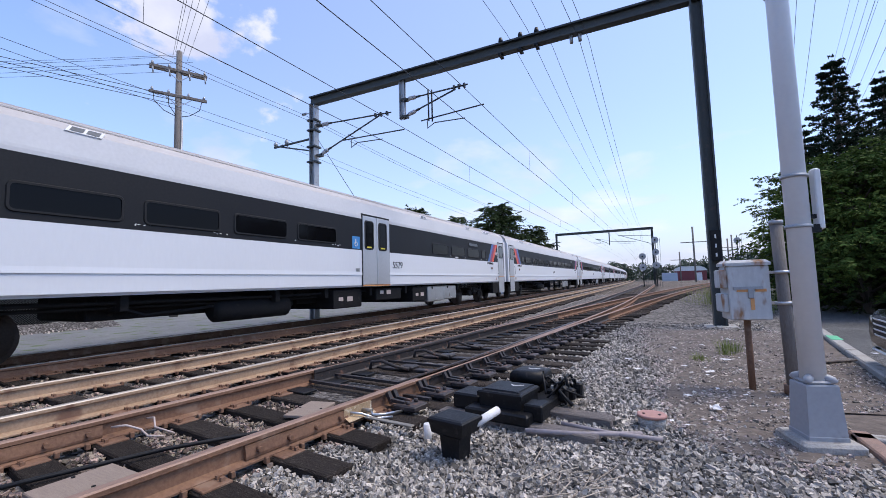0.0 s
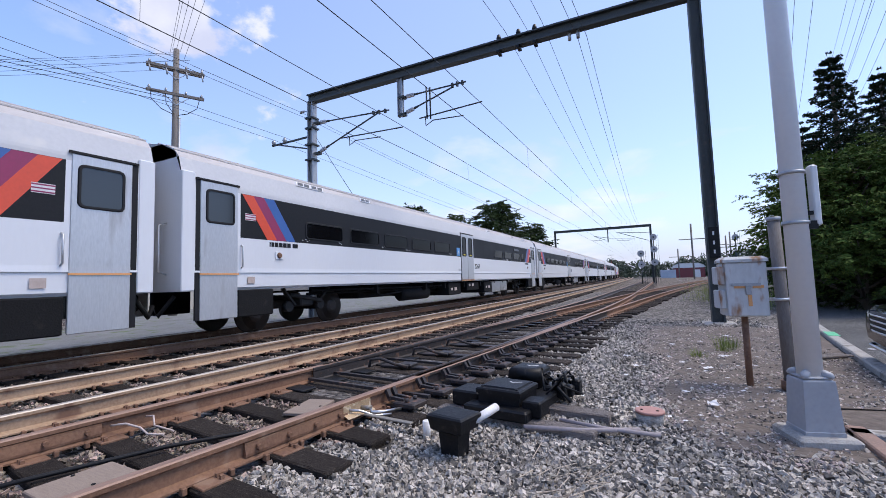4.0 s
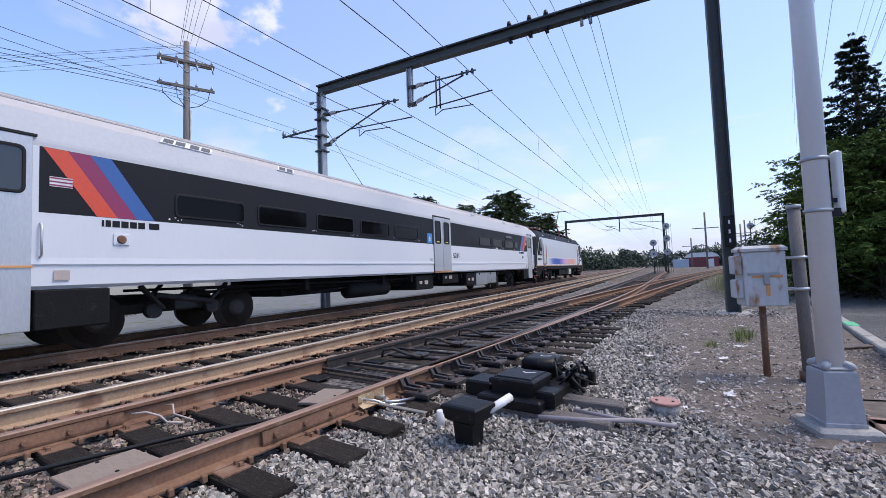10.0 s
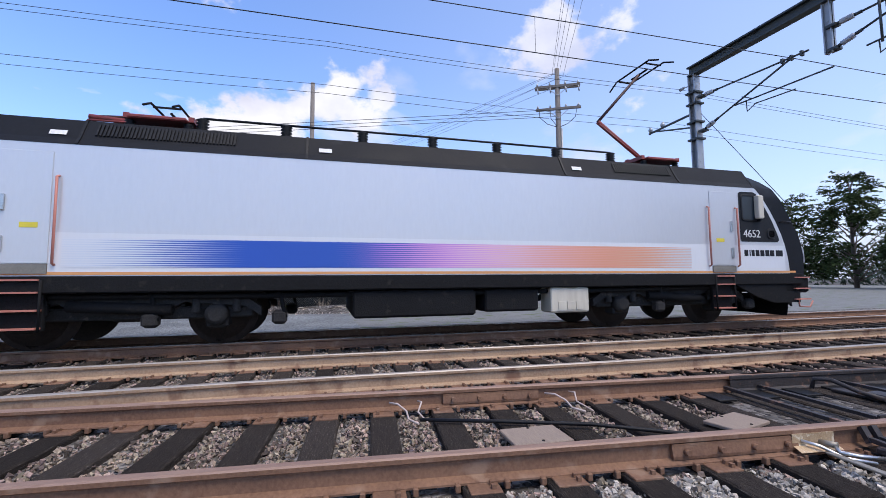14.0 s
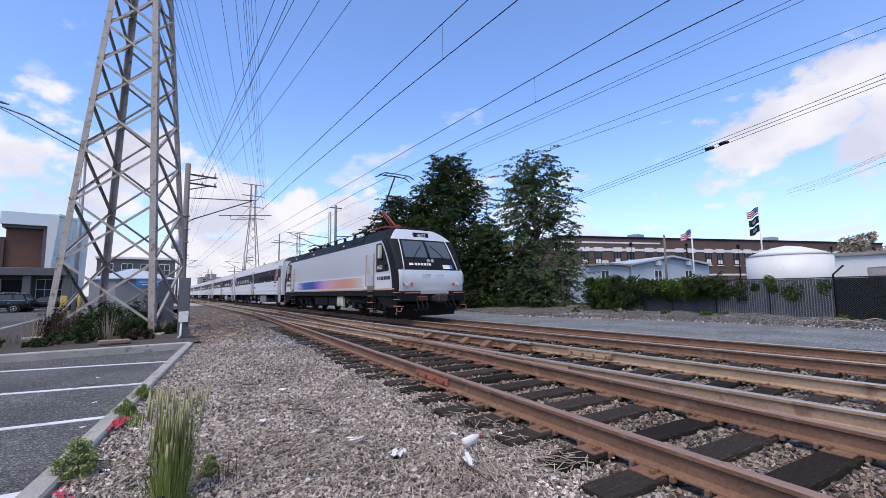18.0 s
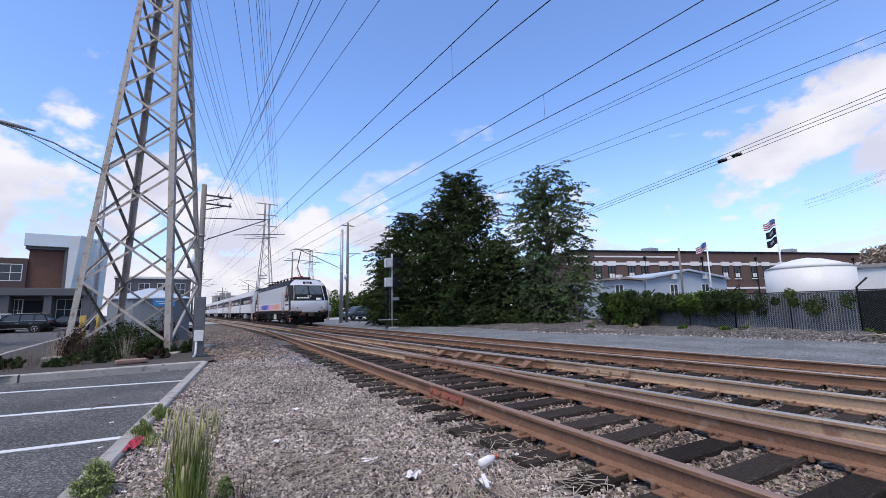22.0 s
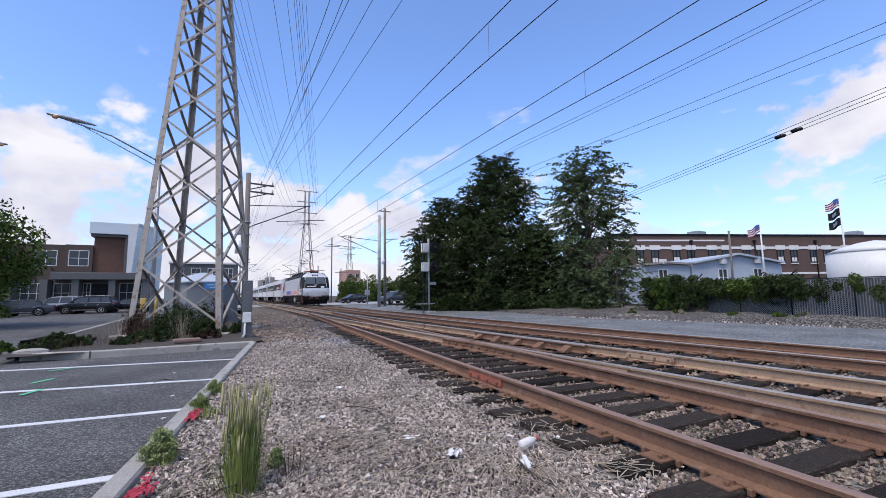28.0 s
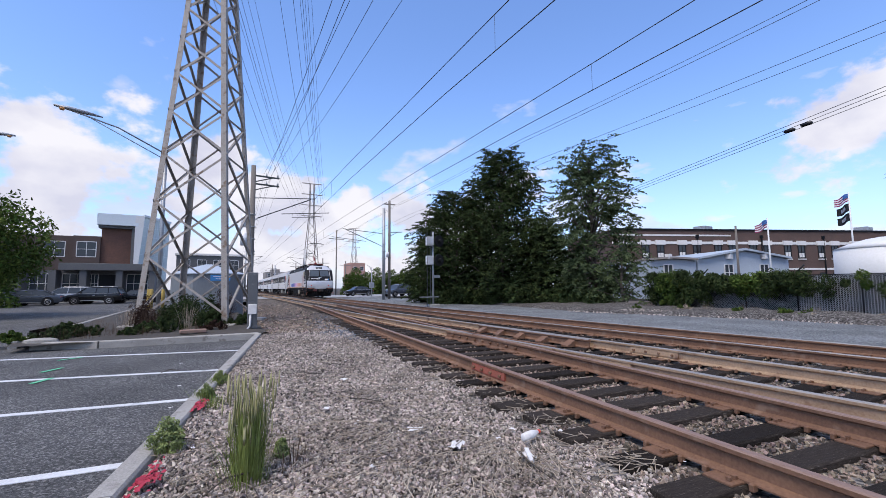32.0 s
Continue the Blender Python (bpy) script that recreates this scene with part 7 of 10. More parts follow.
def cantilever(parent, base, reach, z_top, z_low, d=1):
    """Hinged bracket: two struts with insulators, a registration tube and a steady arm. base: x, y; reach along x."""
    x, y = base
    k = 1 if reach > 0 else -1
    insulator((x, y, z_top), (x + k * 0.4, y, z_top + 0.03), parent)
    insulator((x, y, z_low), (x + k * 0.33, y, z_low + 0.28), parent)
    b = Mesh().tube([(x + k * 0.4, y, z_top + 0.03), (x + reach, y, z_top + 0.30)], 0.03, 8)
    b.tube([(x + k * 0.33, y, z_low + 0.28), (x + reach * 0.93, y, z_top + 0.24)], 0.035, 8)
    b.tube([(x + reach * 0.45, y, z_low + (z_top - z_low) * 0.42), (x + reach * 1.25, y, z_low + (z_top - z_low) * 0.62)], 0.025, 8)
    b.tube([(x + reach * 0.62, y, z_low + (z_top - z_low) * 0.45), (x + reach * 0.62, y, z_low + (z_top - z_low) * 0.30), (x + reach * 1.0, y, z_low + (z_top - z_low) * 0.38)], 0.018, 6)
    return part("bracket_arm", b, M_mast, parent)


def gantry(y, xl, xr, z, label, name="overhead_line_gantry", big=True):
    g = thing(name, label, "gantry")
    def isec(hw, hh, tf, tw):
        """Outline of an I section: flanges across, web between them."""
        return ((-hw, -hh), (hw, -hh), (hw, -hh + tf), (tw, -hh + tf), (tw, hh - tf), (hw, hh - tf), (hw, hh), (-hw, hh), (-hw, hh - tf), (-tw, hh - tf), (-tw, -hh + tf), (-hw, -hh + tf))
    part("mast", Mesh().loft([[(xl + b, y + a, zz) for a, b in isec(0.13, 0.13, 0.04, 0.015)] for zz in (-0.4, z)], 0, False), M_galv if big else M_mast, g)
    part("mast", Mesh().loft([[(xr + b, y + a, zz) for a, b in isec(0.14, 0.14, 0.04, 0.02)] for zz in (-0.3, z)], 0, False), M_mast, g, "dark H-section steel mast")
    part("beam", Mesh().loft([[(xx, y + a, z + 0.15 + b) for a, b in isec(0.13, 0.17, 0.05, 0.02)] for xx in (xl - 0.15, xr + 0.15)], 0, False), M_mast, g, "dark I-section crossbeam")
    part("footing", Mesh().box(xr - 0.35, xr + 0.35, y - 0.35, y + 0.35, -0.4, -0.02, 0, 0.03), M_concrete, g)
    if big:
        for zz in (z - 0.65, z - 1.05, z - 1.7, z - 2.3):
            part("clamp", Mesh().box(xl - 0.2, xl + 0.2, y - 0.19, y + 0.19, zz - 0.03, zz + 0.03), M_mast, g)
    return g


GY = 12.3
g1 = gantry(GY, -11.42, 1.50, 8.30, "dark steel gantry carrying the overhead line over the tracks")
M_porcelain = mat("grey_porcelain", (0.52, 0.53, 0.55), (0.42, 0.43, 0.45), rough=0.35, scale=4, fine=40)


def ribbed(p0, p1, parent, r):
    """A porcelain insulator with broad sheds between two steel caps."""
    p0, p1 = Vector(p0), Vector(p1)
    at = lambda t: p0.lerp(p1, t)
    pts, rs = [], []
    for i in range(8):
        pts += [at(0.12 + i * 0.095), at(0.12 + i * 0.095 + 0.05)]
        rs += [r, r * 0.72]
    ins = part("insulator", Mesh().tube(pts, rs, 12), M_porcelain, parent, "grey ribbed porcelain insulator")
    part("cap", Mesh().tube([at(-0.15), at(0.12)], r * 0.55, 8).tube([at(0.88), at(1.25)], r * 0.55, 8), M_mast, ins)


def bracket(parent, x, z_up, z_dn, tip, tie, foot, reg, steady):
    """Hinged bracket off a post: top tube, strut, registration tube with a cranked steady arm; x, z pairs in the gantry's plane."""
    ends = []
    for z, (ex, ez), r in ((z_up, tip, 0.075), (z_dn, tie, 0.075)):
        a = Vector((x, GY, z))
        d = (Vector((ex, GY, ez)) - a).normalized()
        ribbed(a + d * 0.14, a + d * 0.52, parent, r)
        part("clevis", Mesh().box(x - 0.10, x + 0.12, GY - 0.11, GY + 0.11, z - 0.05, z + 0.02), M_mast, parent)
        ends.append(a + d * 0.58)
    arm = part("bracket_arm", Mesh().tube([ends[0], (tip[0], GY, tip[1])], 0.028, 8).tube([ends[1], (tie[0], GY, tie[1])], 0.028, 8), M_mast, parent)
    part("registration_tube", Mesh().tube([(foot[0], GY, foot[1]), (reg[0], GY, reg[1])], 0.024, 8), M_mast, arm)
    sx, sz = steady
    part("steady_arm", Mesh().tube([(sx, GY, sz + 0.32), (sx + 0.01, GY, sz), (sx + 0.28, GY, sz + 0.14), (sx + 1.38, GY, sz + 0.08)], 0.018, 6), M_mast, arm)
    for t in (0.80, 0.87, 0.95):
        c = Vector((x, GY, z_up)).lerp(Vector((tip[0], GY, tip[1])), t)
        part("clamp", Mesh().box(c.x - 0.03, c.x + 0.03, GY - 0.05, GY + 0.05, c.z - 0.08, c.z + 0.06), M_mast, arm)


bracket(g1, -11.15, 7.44, 6.24, (-7.86, 7.27), (-8.35, 7.25), (-10.0, 6.63), (-7.33, 6.55), (-9.62, 6.29))
part("strut_link", Mesh().bar((-9.75, GY, 6.80), (-9.4, GY, 6.60), 0.03), M_mast, g1)
part("guy_wire", Mesh().tube([(-11.2, GY, 6.85), (-8.4, GY - 0.4, 3.2)], 0.010, 5), M_wire, g1)
part("feeder_arm", Mesh().bar((-11.55, GY, 6.97), (-13.55, GY, 6.93), 0.06).bar((-11.55, GY, 6.48), (-13.2, GY, 6.91), 0.05), M_mast, g1)
for x in (-13.47, -12.87):
    part("insulator", Mesh().tube([(x, GY, 6.95), (x, GY, 7.05), (x, GY, 7.14)], [0.05, 0.09, 0.05], 10), M_galv, g1)
for x, z, k in ((-12.0, 8.02, 0.45), (-11.71, 7.72, 0.15)):
    part("insulator", Mesh().tube([(x, GY, z), (x + 0.2, GY, z + 0.02)], [0.06, 0.04], 8).bar((x + 0.2, GY, z), (x + k + 0.1, GY, z - 0.03), 0.03), M_galv, g1)
part("hanger", Mesh().box(-7.47, -7.28, GY - 0.02, GY + 0.02, 6.92, 8.32).box(-7.47, -7.44, GY - 0.08, GY + 0.08, 6.92, 8.32).box(-7.31, -7.28, GY - 0.08, GY + 0.08, 6.92, 8.32), M_galv, g1, "steel hanger post under the beam")
bracket(g1, -7.30, 7.60, 6.99, (-4.91, 7.60), (-5.37, 7.53), (-6.65, 6.72), (-4.38, 6.82), (-6.42, 6.42))
for x in (-6.34, -6.25):
    part("drop_tube", Mesh().tube([(x, GY + (x + 6.3), 7.74), (x, GY + (x + 6.3), 6.64)], 0.028, 8), M_mast, g1)
for x in (-3.75, -3.12, -2.62):
    part("insulator", Mesh().tube([(x, GY, 8.62), (x, GY, 8.72), (x, GY, 8.82)], [0.06, 0.075, 0.05], 10).box(x - 0.05, x + 0.05, GY - 0.16, GY + 0.16, 8.2, 8.26), M_black, g1)
for x in (-1.62, -1.38):
    part("insulator", Mesh().tube([(x, GY, 8.28), (x, GY, 8.05)], 0.05, 10), M_galv, g1)
part("number_plate", Mesh().box(1.40, 1.62, GY - 0.165, GY - 0.16, 1.55, 2.3), M_black, g1, "black number plate")
for i, z in enumerate((2.15, 1.92, 1.70)):
    part("plate_bar", Mesh().box(1.492, 1.528, GY - 0.170, GY - 0.166, z - 0.045, z + 0.045), M_litter, g1)
g2 = gantry(64.5, -12.2, 0.72, 7.75, "distant steel gantry over the tracks", big=False)
part("hanger", Mesh().box(-4.85, -4.72, 64.4, 64.6, 5.9, 7.8), M_mast, g2)
cantilever(g2, (-4.85, 64.5), -1.8, 6.6, 6.0)
cantilever(g2, (0.6, 64.5), -4.2, 6.9, 5.6)

SUP = [(-205, -20.5), (-150, -14.0), (-88, -7.6), (-31.0, -2.0), (GY, 0.16), (64.5, 0.65), (118, 0.5), (190, 0)]
for base_x, lab in ((-8.55, "far"), (-5.40, "near")):
    zm, zc = (7.48, 6.53) if lab == "near" else (7.14, 6.34)

    def wx(y):
        return base_x + bend(y) + (0.013 * (y - 8) if y > 8 else 0)
    ys = [-205, -150, -88, -60, -45, -31, -20, -10, 0, GY, 25, 40, 64.5, 90, 118, 190]
    wire([(wx(y), y, zm + 0.12 * math.cos((y - GY) / 52.0 * 2 * math.pi)) for y in ys], [0.0] * 15, 0.011, "messenger wire of the overhead line", group="overhead line wires")
    wire([(wx(y), y, zc) for y in ys], [0.0] * 15, 0.011, "contact wire of the overhead line", group="overhead line wires")
    for y in (-44, -24.5, -7.55, 4.5, 20, 31, 42, 53):
        solo("dropper", Mesh().tube([(wx(y), y, zc), (wx(y), y, zm + 0.12 * math.cos((y - GY) / 52.0 * 2 * math.pi))], 0.005, 4), M_wire, "thin dropper wire of the overhead line", "wire", group="overhead line droppers")
for dx, z in ((-3.75, 8.86), (-3.12, 8.86), (-2.62, 8.86), (-1.62, 8.05), (-1.38, 8.05)):
    wire([(dx + bend(y) - (0.6 if y < -20 else 0) + (1.2 if y < -20 and z > 8.5 else 0), y, z + (0.2 if y < -20 else 0)) for y in (-205, -150, -88, -31, GY, 64.5, 118, 190)], [1.2, 1.2, 1.2, 0.7, 0.9, 1.0, 1.2], 0.007, "feeder wire above the tracks", group="feeder wires")

# ---- far down the line and beyond the train ----
def signal(x, y, heads, h, label, bases=-0.2, steel=None):
    s = thing("railway_signal", label, "signal", Matrix.Translation((x, y, 0)))
    part("mast", Mesh().tube([(0, 0, bases), (0, 0, h)], 0.07, 10), steel or M_mast, s)
    part("ladder", Mesh().bar((0.30, 0.2, bases), (0.30, 0.2, h), 0.03).bar((0.55, 0.2, bases), (0.55, 0.2, h), 0.03), M_mast, s)
    for z in heads:
        hd = part("signal_head", Mesh().disc((0, -0.12, z), (0, 1, 0), 0.42, 24, 0, 0.05).tube([(0, -0.1, z), (0, 0.3, z)], 0.22, 12), M_galv, s, "round signal disc")
        part("lens", Mesh().disc((0, -0.18, z), (0, 1, 0), 0.10, 12, 0, 0.06), M_black, hd)
    return s


signal(-0.62, 60.0, (3.85, 2.45), 4.2, "two-headed round signal on a steel mast")
signal(0.95, 61.5, (6.0, 4.4, 2.7), 6.3, "three-headed round signal on a steel mast")
signal(11.2, 70.0, (5.9,), 6.6, "single round signal on a steel mast")
shed = thing("shed", "low red-brown shed with a pale metal roof", "shed", Matrix.Translation((*spot(-4.4, 150), 0)) @ Matrix.Rotation(radians(-6), 4, "Z"))
part("wall", Mesh().box(-4.2, 4.2, -3, 3, -0.3, 2.7), mat("maroon_boards", (0.22, 0.045, 0.05), (0.15, 0.035, 0.04), scale=0.6, fine=8), shed)
part("roof", Mesh().loft([[(x, -3.3, z), (x, 3.3, z)] for x, z in ((-4.5, 2.7), (-3.9, 3.5), (-2.6, 4.1), (2.6, 4.1), (3.9, 3.5), (4.5, 2.7))], 0, False, False, False), M_tankwhite, shed)
part("gable", Mesh().add([(x, -3.25, z) for x, z in ((-4.4, 2.7), (-3.9, 3.45), (-2.6, 4.05), (2.6, 4.05), (3.9, 3.45), (4.4, 2.7))], [(0, 1, 2, 3, 4, 5)]), M_tankwhite, shed, "pale metal gable end")
part("door", Mesh().box(1.6, 3.0, -3.05, -3.0, -0.2, 2.1), M_litter, shed)
solo("container", Mesh().box(-2, 2, -1.2, 1.2, -0.3, 2.2, 0, 0.05), M_siding, "grey-blue steel container in the distance", "container", Matrix.Translation((*spot(-2.2, 140), 0)))
for az, d, h in ((-4.9, 95, 11), (-8.2, 120, 10), (-8.6, 122, 11), (-3.4, 130, 8)):
    t = thing("line_pole", "thin pole with a crossarm in the distance", "pole", Matrix.Translation((*spot(az, d), -0.3)))
    part("shaft", Mesh().tube([(0, 0, 0), (0, 0, h)], 0.16, 8), M_polewood, t)
    part("crossarm", Mesh().box(-2.2, 2.2, -0.08, 0.08, h * 0.72, h * 0.72 + 0.15), M_polewood, t)

up = thing("utility_pole", "weathered wooden utility pole with two crossarms", "utility pole", Matrix.Translation((*spot(58.4, 24.0), -0.2)) @ Matrix.Rotation(radians(62), 4, "Z"))
part("shaft", Mesh().tube([(0, 0, 0), (0, 0, 7), (0, 0, 13.3)], [0.19, 0.165, 0.13], 14), M_polewood, up)
for z in (12.25, 10.95):
    arm = part("crossarm", Mesh().box(-1.22, 1.22, -0.16, -0.05, z - 0.07, z + 0.07, 0, 0.01), M_polewood, up)
    if z > 12:
        part("board", Mesh().box(-1.22, 1.22, 0.07, 0.17, z - 0.07, z + 0.07, 0, 0.01), M_polewood, arm)
    for s in (-1, 1):
        part("brace", Mesh().bar((s * 0.6, -0.12, z - 0.05), (0, -0.14, z - 0.55), 0.03), M_galv, arm)
        for x in (1.1, 0.42):
            part("insulator", Mesh().tube([(s * x, -0.1, z + 0.07), (s * x, -0.1, z + 0.15), (s * x, -0.1, z + 0.24)], [0.05, 0.06, 0.03], 8), M_galv, arm)
            if z > 12:
                part("cutout", Mesh().tube([(s * x, -0.2, z - 0.1), (s * x + 0.04, -0.22, z - 0.42)], 0.035, 8), M_galv, arm)
part("jumper", Mesh().tube([(-1.05, -0.1, 11.1), (-1.0, -0.15, 10.5), (-0.6, -0.15, 10.1), (-0.1, -0.15, 9.9)], 0.018, 6).tube([(1.05, -0.1, 11.1), (0.9, -0.15, 10.4), (0.5, -0.15, 10.05), (0.1, -0.15, 9.9)], 0.018, 6)
     .tube([(-0.45, -0.1, 11.1), (-0.4, -0.15, 10.4), (-0.1, -0.15, 9.95)], 0.018, 6), M_wire, up)
part("riser", Mesh().tube([(0.16, -0.1, 9.8), (0.17, -0.1, 0.5)], 0.05, 8), M_galv, up)
UX, UY = spot(58.4, 24.0)
for dz, dx, s in ((13.0, 0.0, 1.2), (12.9, 0.1, 1.3), (12.6, 0.0, 1.5), (12.35, -1.0, 1.0), (12.35, 0.9, 1.0)):
    wire([(UX + dx, UY + 0.1, dz), (-58 + dx, -14, dz - 1.0)], [s], 0.008, "thin black utility wire between poles", group="utility wires")
for dx, dz in ((-0.15, 13.05), (0.0, 13.1), (0.15, 13.05), (-0.25, 12.75), (0.3, 12.7)):
    wire([(UX + dx * 0.5, UY + dx, dz), (40 + dx * 3, -17.6 + dx * 4, dz + 1.5)], [0.6], 0.008, "thin black utility wire over the tracks", group="utility wires")
CEND = Vector((-34, -40, 7.8))
for k in range(3):
    wire([(UX, UY, 10.35 + 0.2 * k), (CEND.x, CEND.y, CEND.z - 0.12 + 0.17 * k)], [0.15], 0.014, "thick black utility cable beyond the tracks", group="utility cables")
for k in range(2):
    sp = Vector((UX, UY, 10.5)).lerp(CEND, 0.41 + k * 0.015)
    solo("splice_box", Mesh().tube([(0, -0.25, 0), (0, -0.2, 0.0), (0, 0.2, 0), (0, 0.25, 0)], [0.04, 0.09, 0.09, 0.04], 10), M_black, "black splice closure hanging on utility cables", "cable closure", Matrix.Translation((sp.x, sp.y, sp.z - 0.2)))
for dx, z in ((-12.2, 8.03), (-11.92, 7.73), (-13.67, 7.16), (-13.07, 7.16)):
    wire([(dx + bend(y), y, z) for y in (-88, -31, -15, 0, GY, 64.5)], [0.4, 0.1, 0.08, 0.08, 0.5], 0.007, "thin feeder wire beside the tracks", group="feeder wires")
bp = solo("bare_pole", Mesh().tube([(-31, -0.75, -0.2), (-31, -0.75, 15.5)], [0.2, 0.14], 12), M_polewood, "bare weathered wooden pole behind the tanks", "pole")

sg = thing("signal_cabinet", "pale grey equipment cabinet on gravel", "cabinet", Matrix.Translation((*spot(18.2, 40.0), -0.1)) @ Matrix.Rotation(radians(12), 4, "Z"))
part("body", Mesh().box(-0.5, 0.5, -0.4, 0.4, 0.1, 1.75, 0, 0.03), M_galv, sg)
part("door", Mesh().box(-0.46, 0.46, -0.42, -0.40, 0.18, 1.68), M_lampgrey, sg)
part("roof", Mesh().box(-0.55, 0.55, -0.45, 0.45, 1.75, 1.82, 0, 0.02), M_galv, sg)
for i in range(4):
    x, y = spot(22.5 - i * 2.6, 46)
    pile = thing("timber_stack", "stack of dark railway timbers on gravel", "timber stack", Matrix.Translation((x, y, -0.08)) @ Matrix.Rotation(radians(20 + i * 7), 4, "Z"), "timber stacks")
    for k in range(7 if i % 2 == 0 else 4):
        part("timber", Mesh().box(-1.3, 1.3, -0.5 + (k % 3) * 0.34, -0.22 + (k % 3) * 0.34, (k // 3) * 0.26, (k // 3) * 0.26 + 0.22, 0, 0.02), M_tie, pile)


def truck(x, y, rz):
    t = thing("truck", "small white truck parked beyond the tracks", "truck", Matrix.Translation((x, y, -0.08)) @ Matrix.Rotation(radians(rz), 4, "Z"))
    part("cab", Mesh().box(-1.0, 1.0, -1.0, 0.9, 0.5, 2.4, 0, 0.15), M_tankwhite, t)
    part("windscreen", Mesh().box(-0.85, 0.85, -1.02, -0.98, 1.45, 2.2), M_pane, t)
    part("cargo_box", Mesh().box(-1.1, 1.1, 1.0, 5.2, 0.7, 2.9, 0, 0.05), M_tankwhite, t)
    for sx in (-1, 1):
        for yy in (-0.4, 3.8):
            part("wheel", Mesh().tube([(sx * 0.75, yy, 0.42), (sx * 1.02, yy, 0.42)], 0.42, 16), M_black, t)


truck(*spot(13.3, 78), 110)
# trees and woods
feathered_tree(*spot(18.4, 62), -0.3, 12.6, 10.5, "broad dark green tree beyond the tracks", M_leaf, 11, limbs=56, sprays=22, per=26, size=0.20, low=0.12, core=30, reach=1.6)
feathered_tree(*spot(13.8, 68), -0.3, 9.5, 9, "dark green tree beyond the tracks", M_leaf, 12, limbs=40, sprays=22, per=26, size=0.20, low=0.1, core=20, reach=1.6)
feathered_tree(*spot(23.6, 70), -0.3, 12.0, 9, "dark green tree beyond the tracks", M_leaf, 13, limbs=34, sprays=18, per=24, size=0.21, low=0.15, core=12, reach=1.8)
feathered_tree(*spot(29.5, 75), -0.3, 14.8, 10, "airy dark green tree beyond the tracks", M_leaf, 14, limbs=34, sprays=18, per=24, size=0.21, low=0.2, core=10, reach=1.8)
feathered_tree(*spot(34, 80), -0.3, 13, 11, "dark green tree beyond the tracks", M_leaf, 16, limbs=30, sprays=18, per=24, size=0.22, low=0.15, core=10, reach=1.8)


def woods(name, pts, h, seed, per, size, leaf, label):
    r = random.Random(seed)
    cl = []
    for (x, y), (x2, y2) in zip(pts, pts[1:]):
        n = int(math.hypot(x2 - x, y2 - y) / (h * 0.22)) + 1
        for i in range(n):
            t = i / n
            hh = h * r.uniform(0.55, 1.0)
            for k in range(4):
                cl.append((x + (x2 - x) * t + r.uniform(-1, 1) * h * .2, y + (y2 - y) * t + r.uniform(-1, 1) * h * .3, hh * (0.12 + 0.23 * k), h * r.uniform(0.16, 0.24)))
    cm = leaf_cloud(cl, per, size, seed, 0.1)
    cm.materials.append(leaf)
    ob = new(name, cm)
    ob.location.z = -0.3
    return tagged(ob, label, "trees", kind="stuff")


woods("far_woods", [spot(12, 150), spot(6, 190), spot(1.5, 230)], 9.5, 21, 60, 0.55, M_leaf_hazed, "line of distant green trees")
woods("far_woods", [spot(1.0, 260), spot(-3, 240), spot(-9, 200), spot(-13, 160)], 10, 22, 60, 0.6, M_leaf_hazed, "line of distant green trees")
woods("far_woods", [spot(40, 120), spot(33, 130), spot(24, 140)], 11, 23, 60, 0.5, M_leaf_hazed, "line of distant green trees")
# right of the first view: dark trees over a parking lot
for az, d, h, w, s in ((-18.2, 27, 11.9, 7.0, 31), (-21.5, 30, 11.5, 7.0, 32), (-15.6, 30, 9.6, 6.0, 33)):
    spruce(*spot(az, d), -0.3, h, w, "tall dark spruce with drooping branches", M_leaf_c, s)
feathered_tree(*spot(-19.0, 19), -0.3, 5.3, 5.4, "broad green tree with bright upper leaves beside the parking lot", M_leaf_b, 34, limbs=54, sprays=26, per=34, size=0.075, low=0.22, core=40, reach=0.8)
feathered_tree(*spot(-14.3, 22), -0.3, 5.4, 2.6, "light green young tree beside the parking lot", M_leaf_b, 35, limbs=26, sprays=20, per=26, size=0.075, low=0.28, core=8, reach=0.8)
feathered_tree(*spot(-23.0, 21), -0.3, 5.8, 6.2, "dark green broad tree beside the parking lot", M_leaf, 36, limbs=54, sprays=26, per=30, size=0.09, low=0.08, core=40)
woods("hedge", [spot(-14.6, 25), spot(-19, 23.5), spot(-27, 22.5)], 3.0, 37, 260, 0.12, M_leaf_c, "dense dark undergrowth below the trees")
sheet("parking_lot", [(2.4, 4.9), (40, 4.9), (40, 30), (5, 30), (4.2, 18)], -0.14, M_asphalt, "dark asphalt parking lot under trees", "parking lot")


def kerb(pts, label, h=0.15, w=0.16):
    k = thing("kerb", label, "kerb", kind="structure")
    for (a, b) in zip(pts, pts[1:]):
        a, b = Vector((*a, 0)), Vector((*b, 0))
        L = (b - a).length
        n = max(1, round(L / 2.4))
        for i in range(n):
            p, q = a.lerp(b, i / n), a.lerp(b, (i + 1) / n)
            d = (q - p).normalized() * 0.006
            p, q = p + d, q - d
            s = Vector((-d.y, d.x, 0)).normalized() * w / 2
            me = Mesh().loft([[e - s + Vector((0, 0, -0.25)), e + s + Vector((0, 0, -0.25)), e + s + Vector((0, 0, h - 0.02)), e + s * 0.8 + Vector((0, 0, h)), e - s * 0.8 + Vector((0, 0, h)), e - s + Vector((0, 0, h - 0.02))] for e in (p, q)], 0, False)
            part("kerb_stone", me, M_concrete, k)
    return k


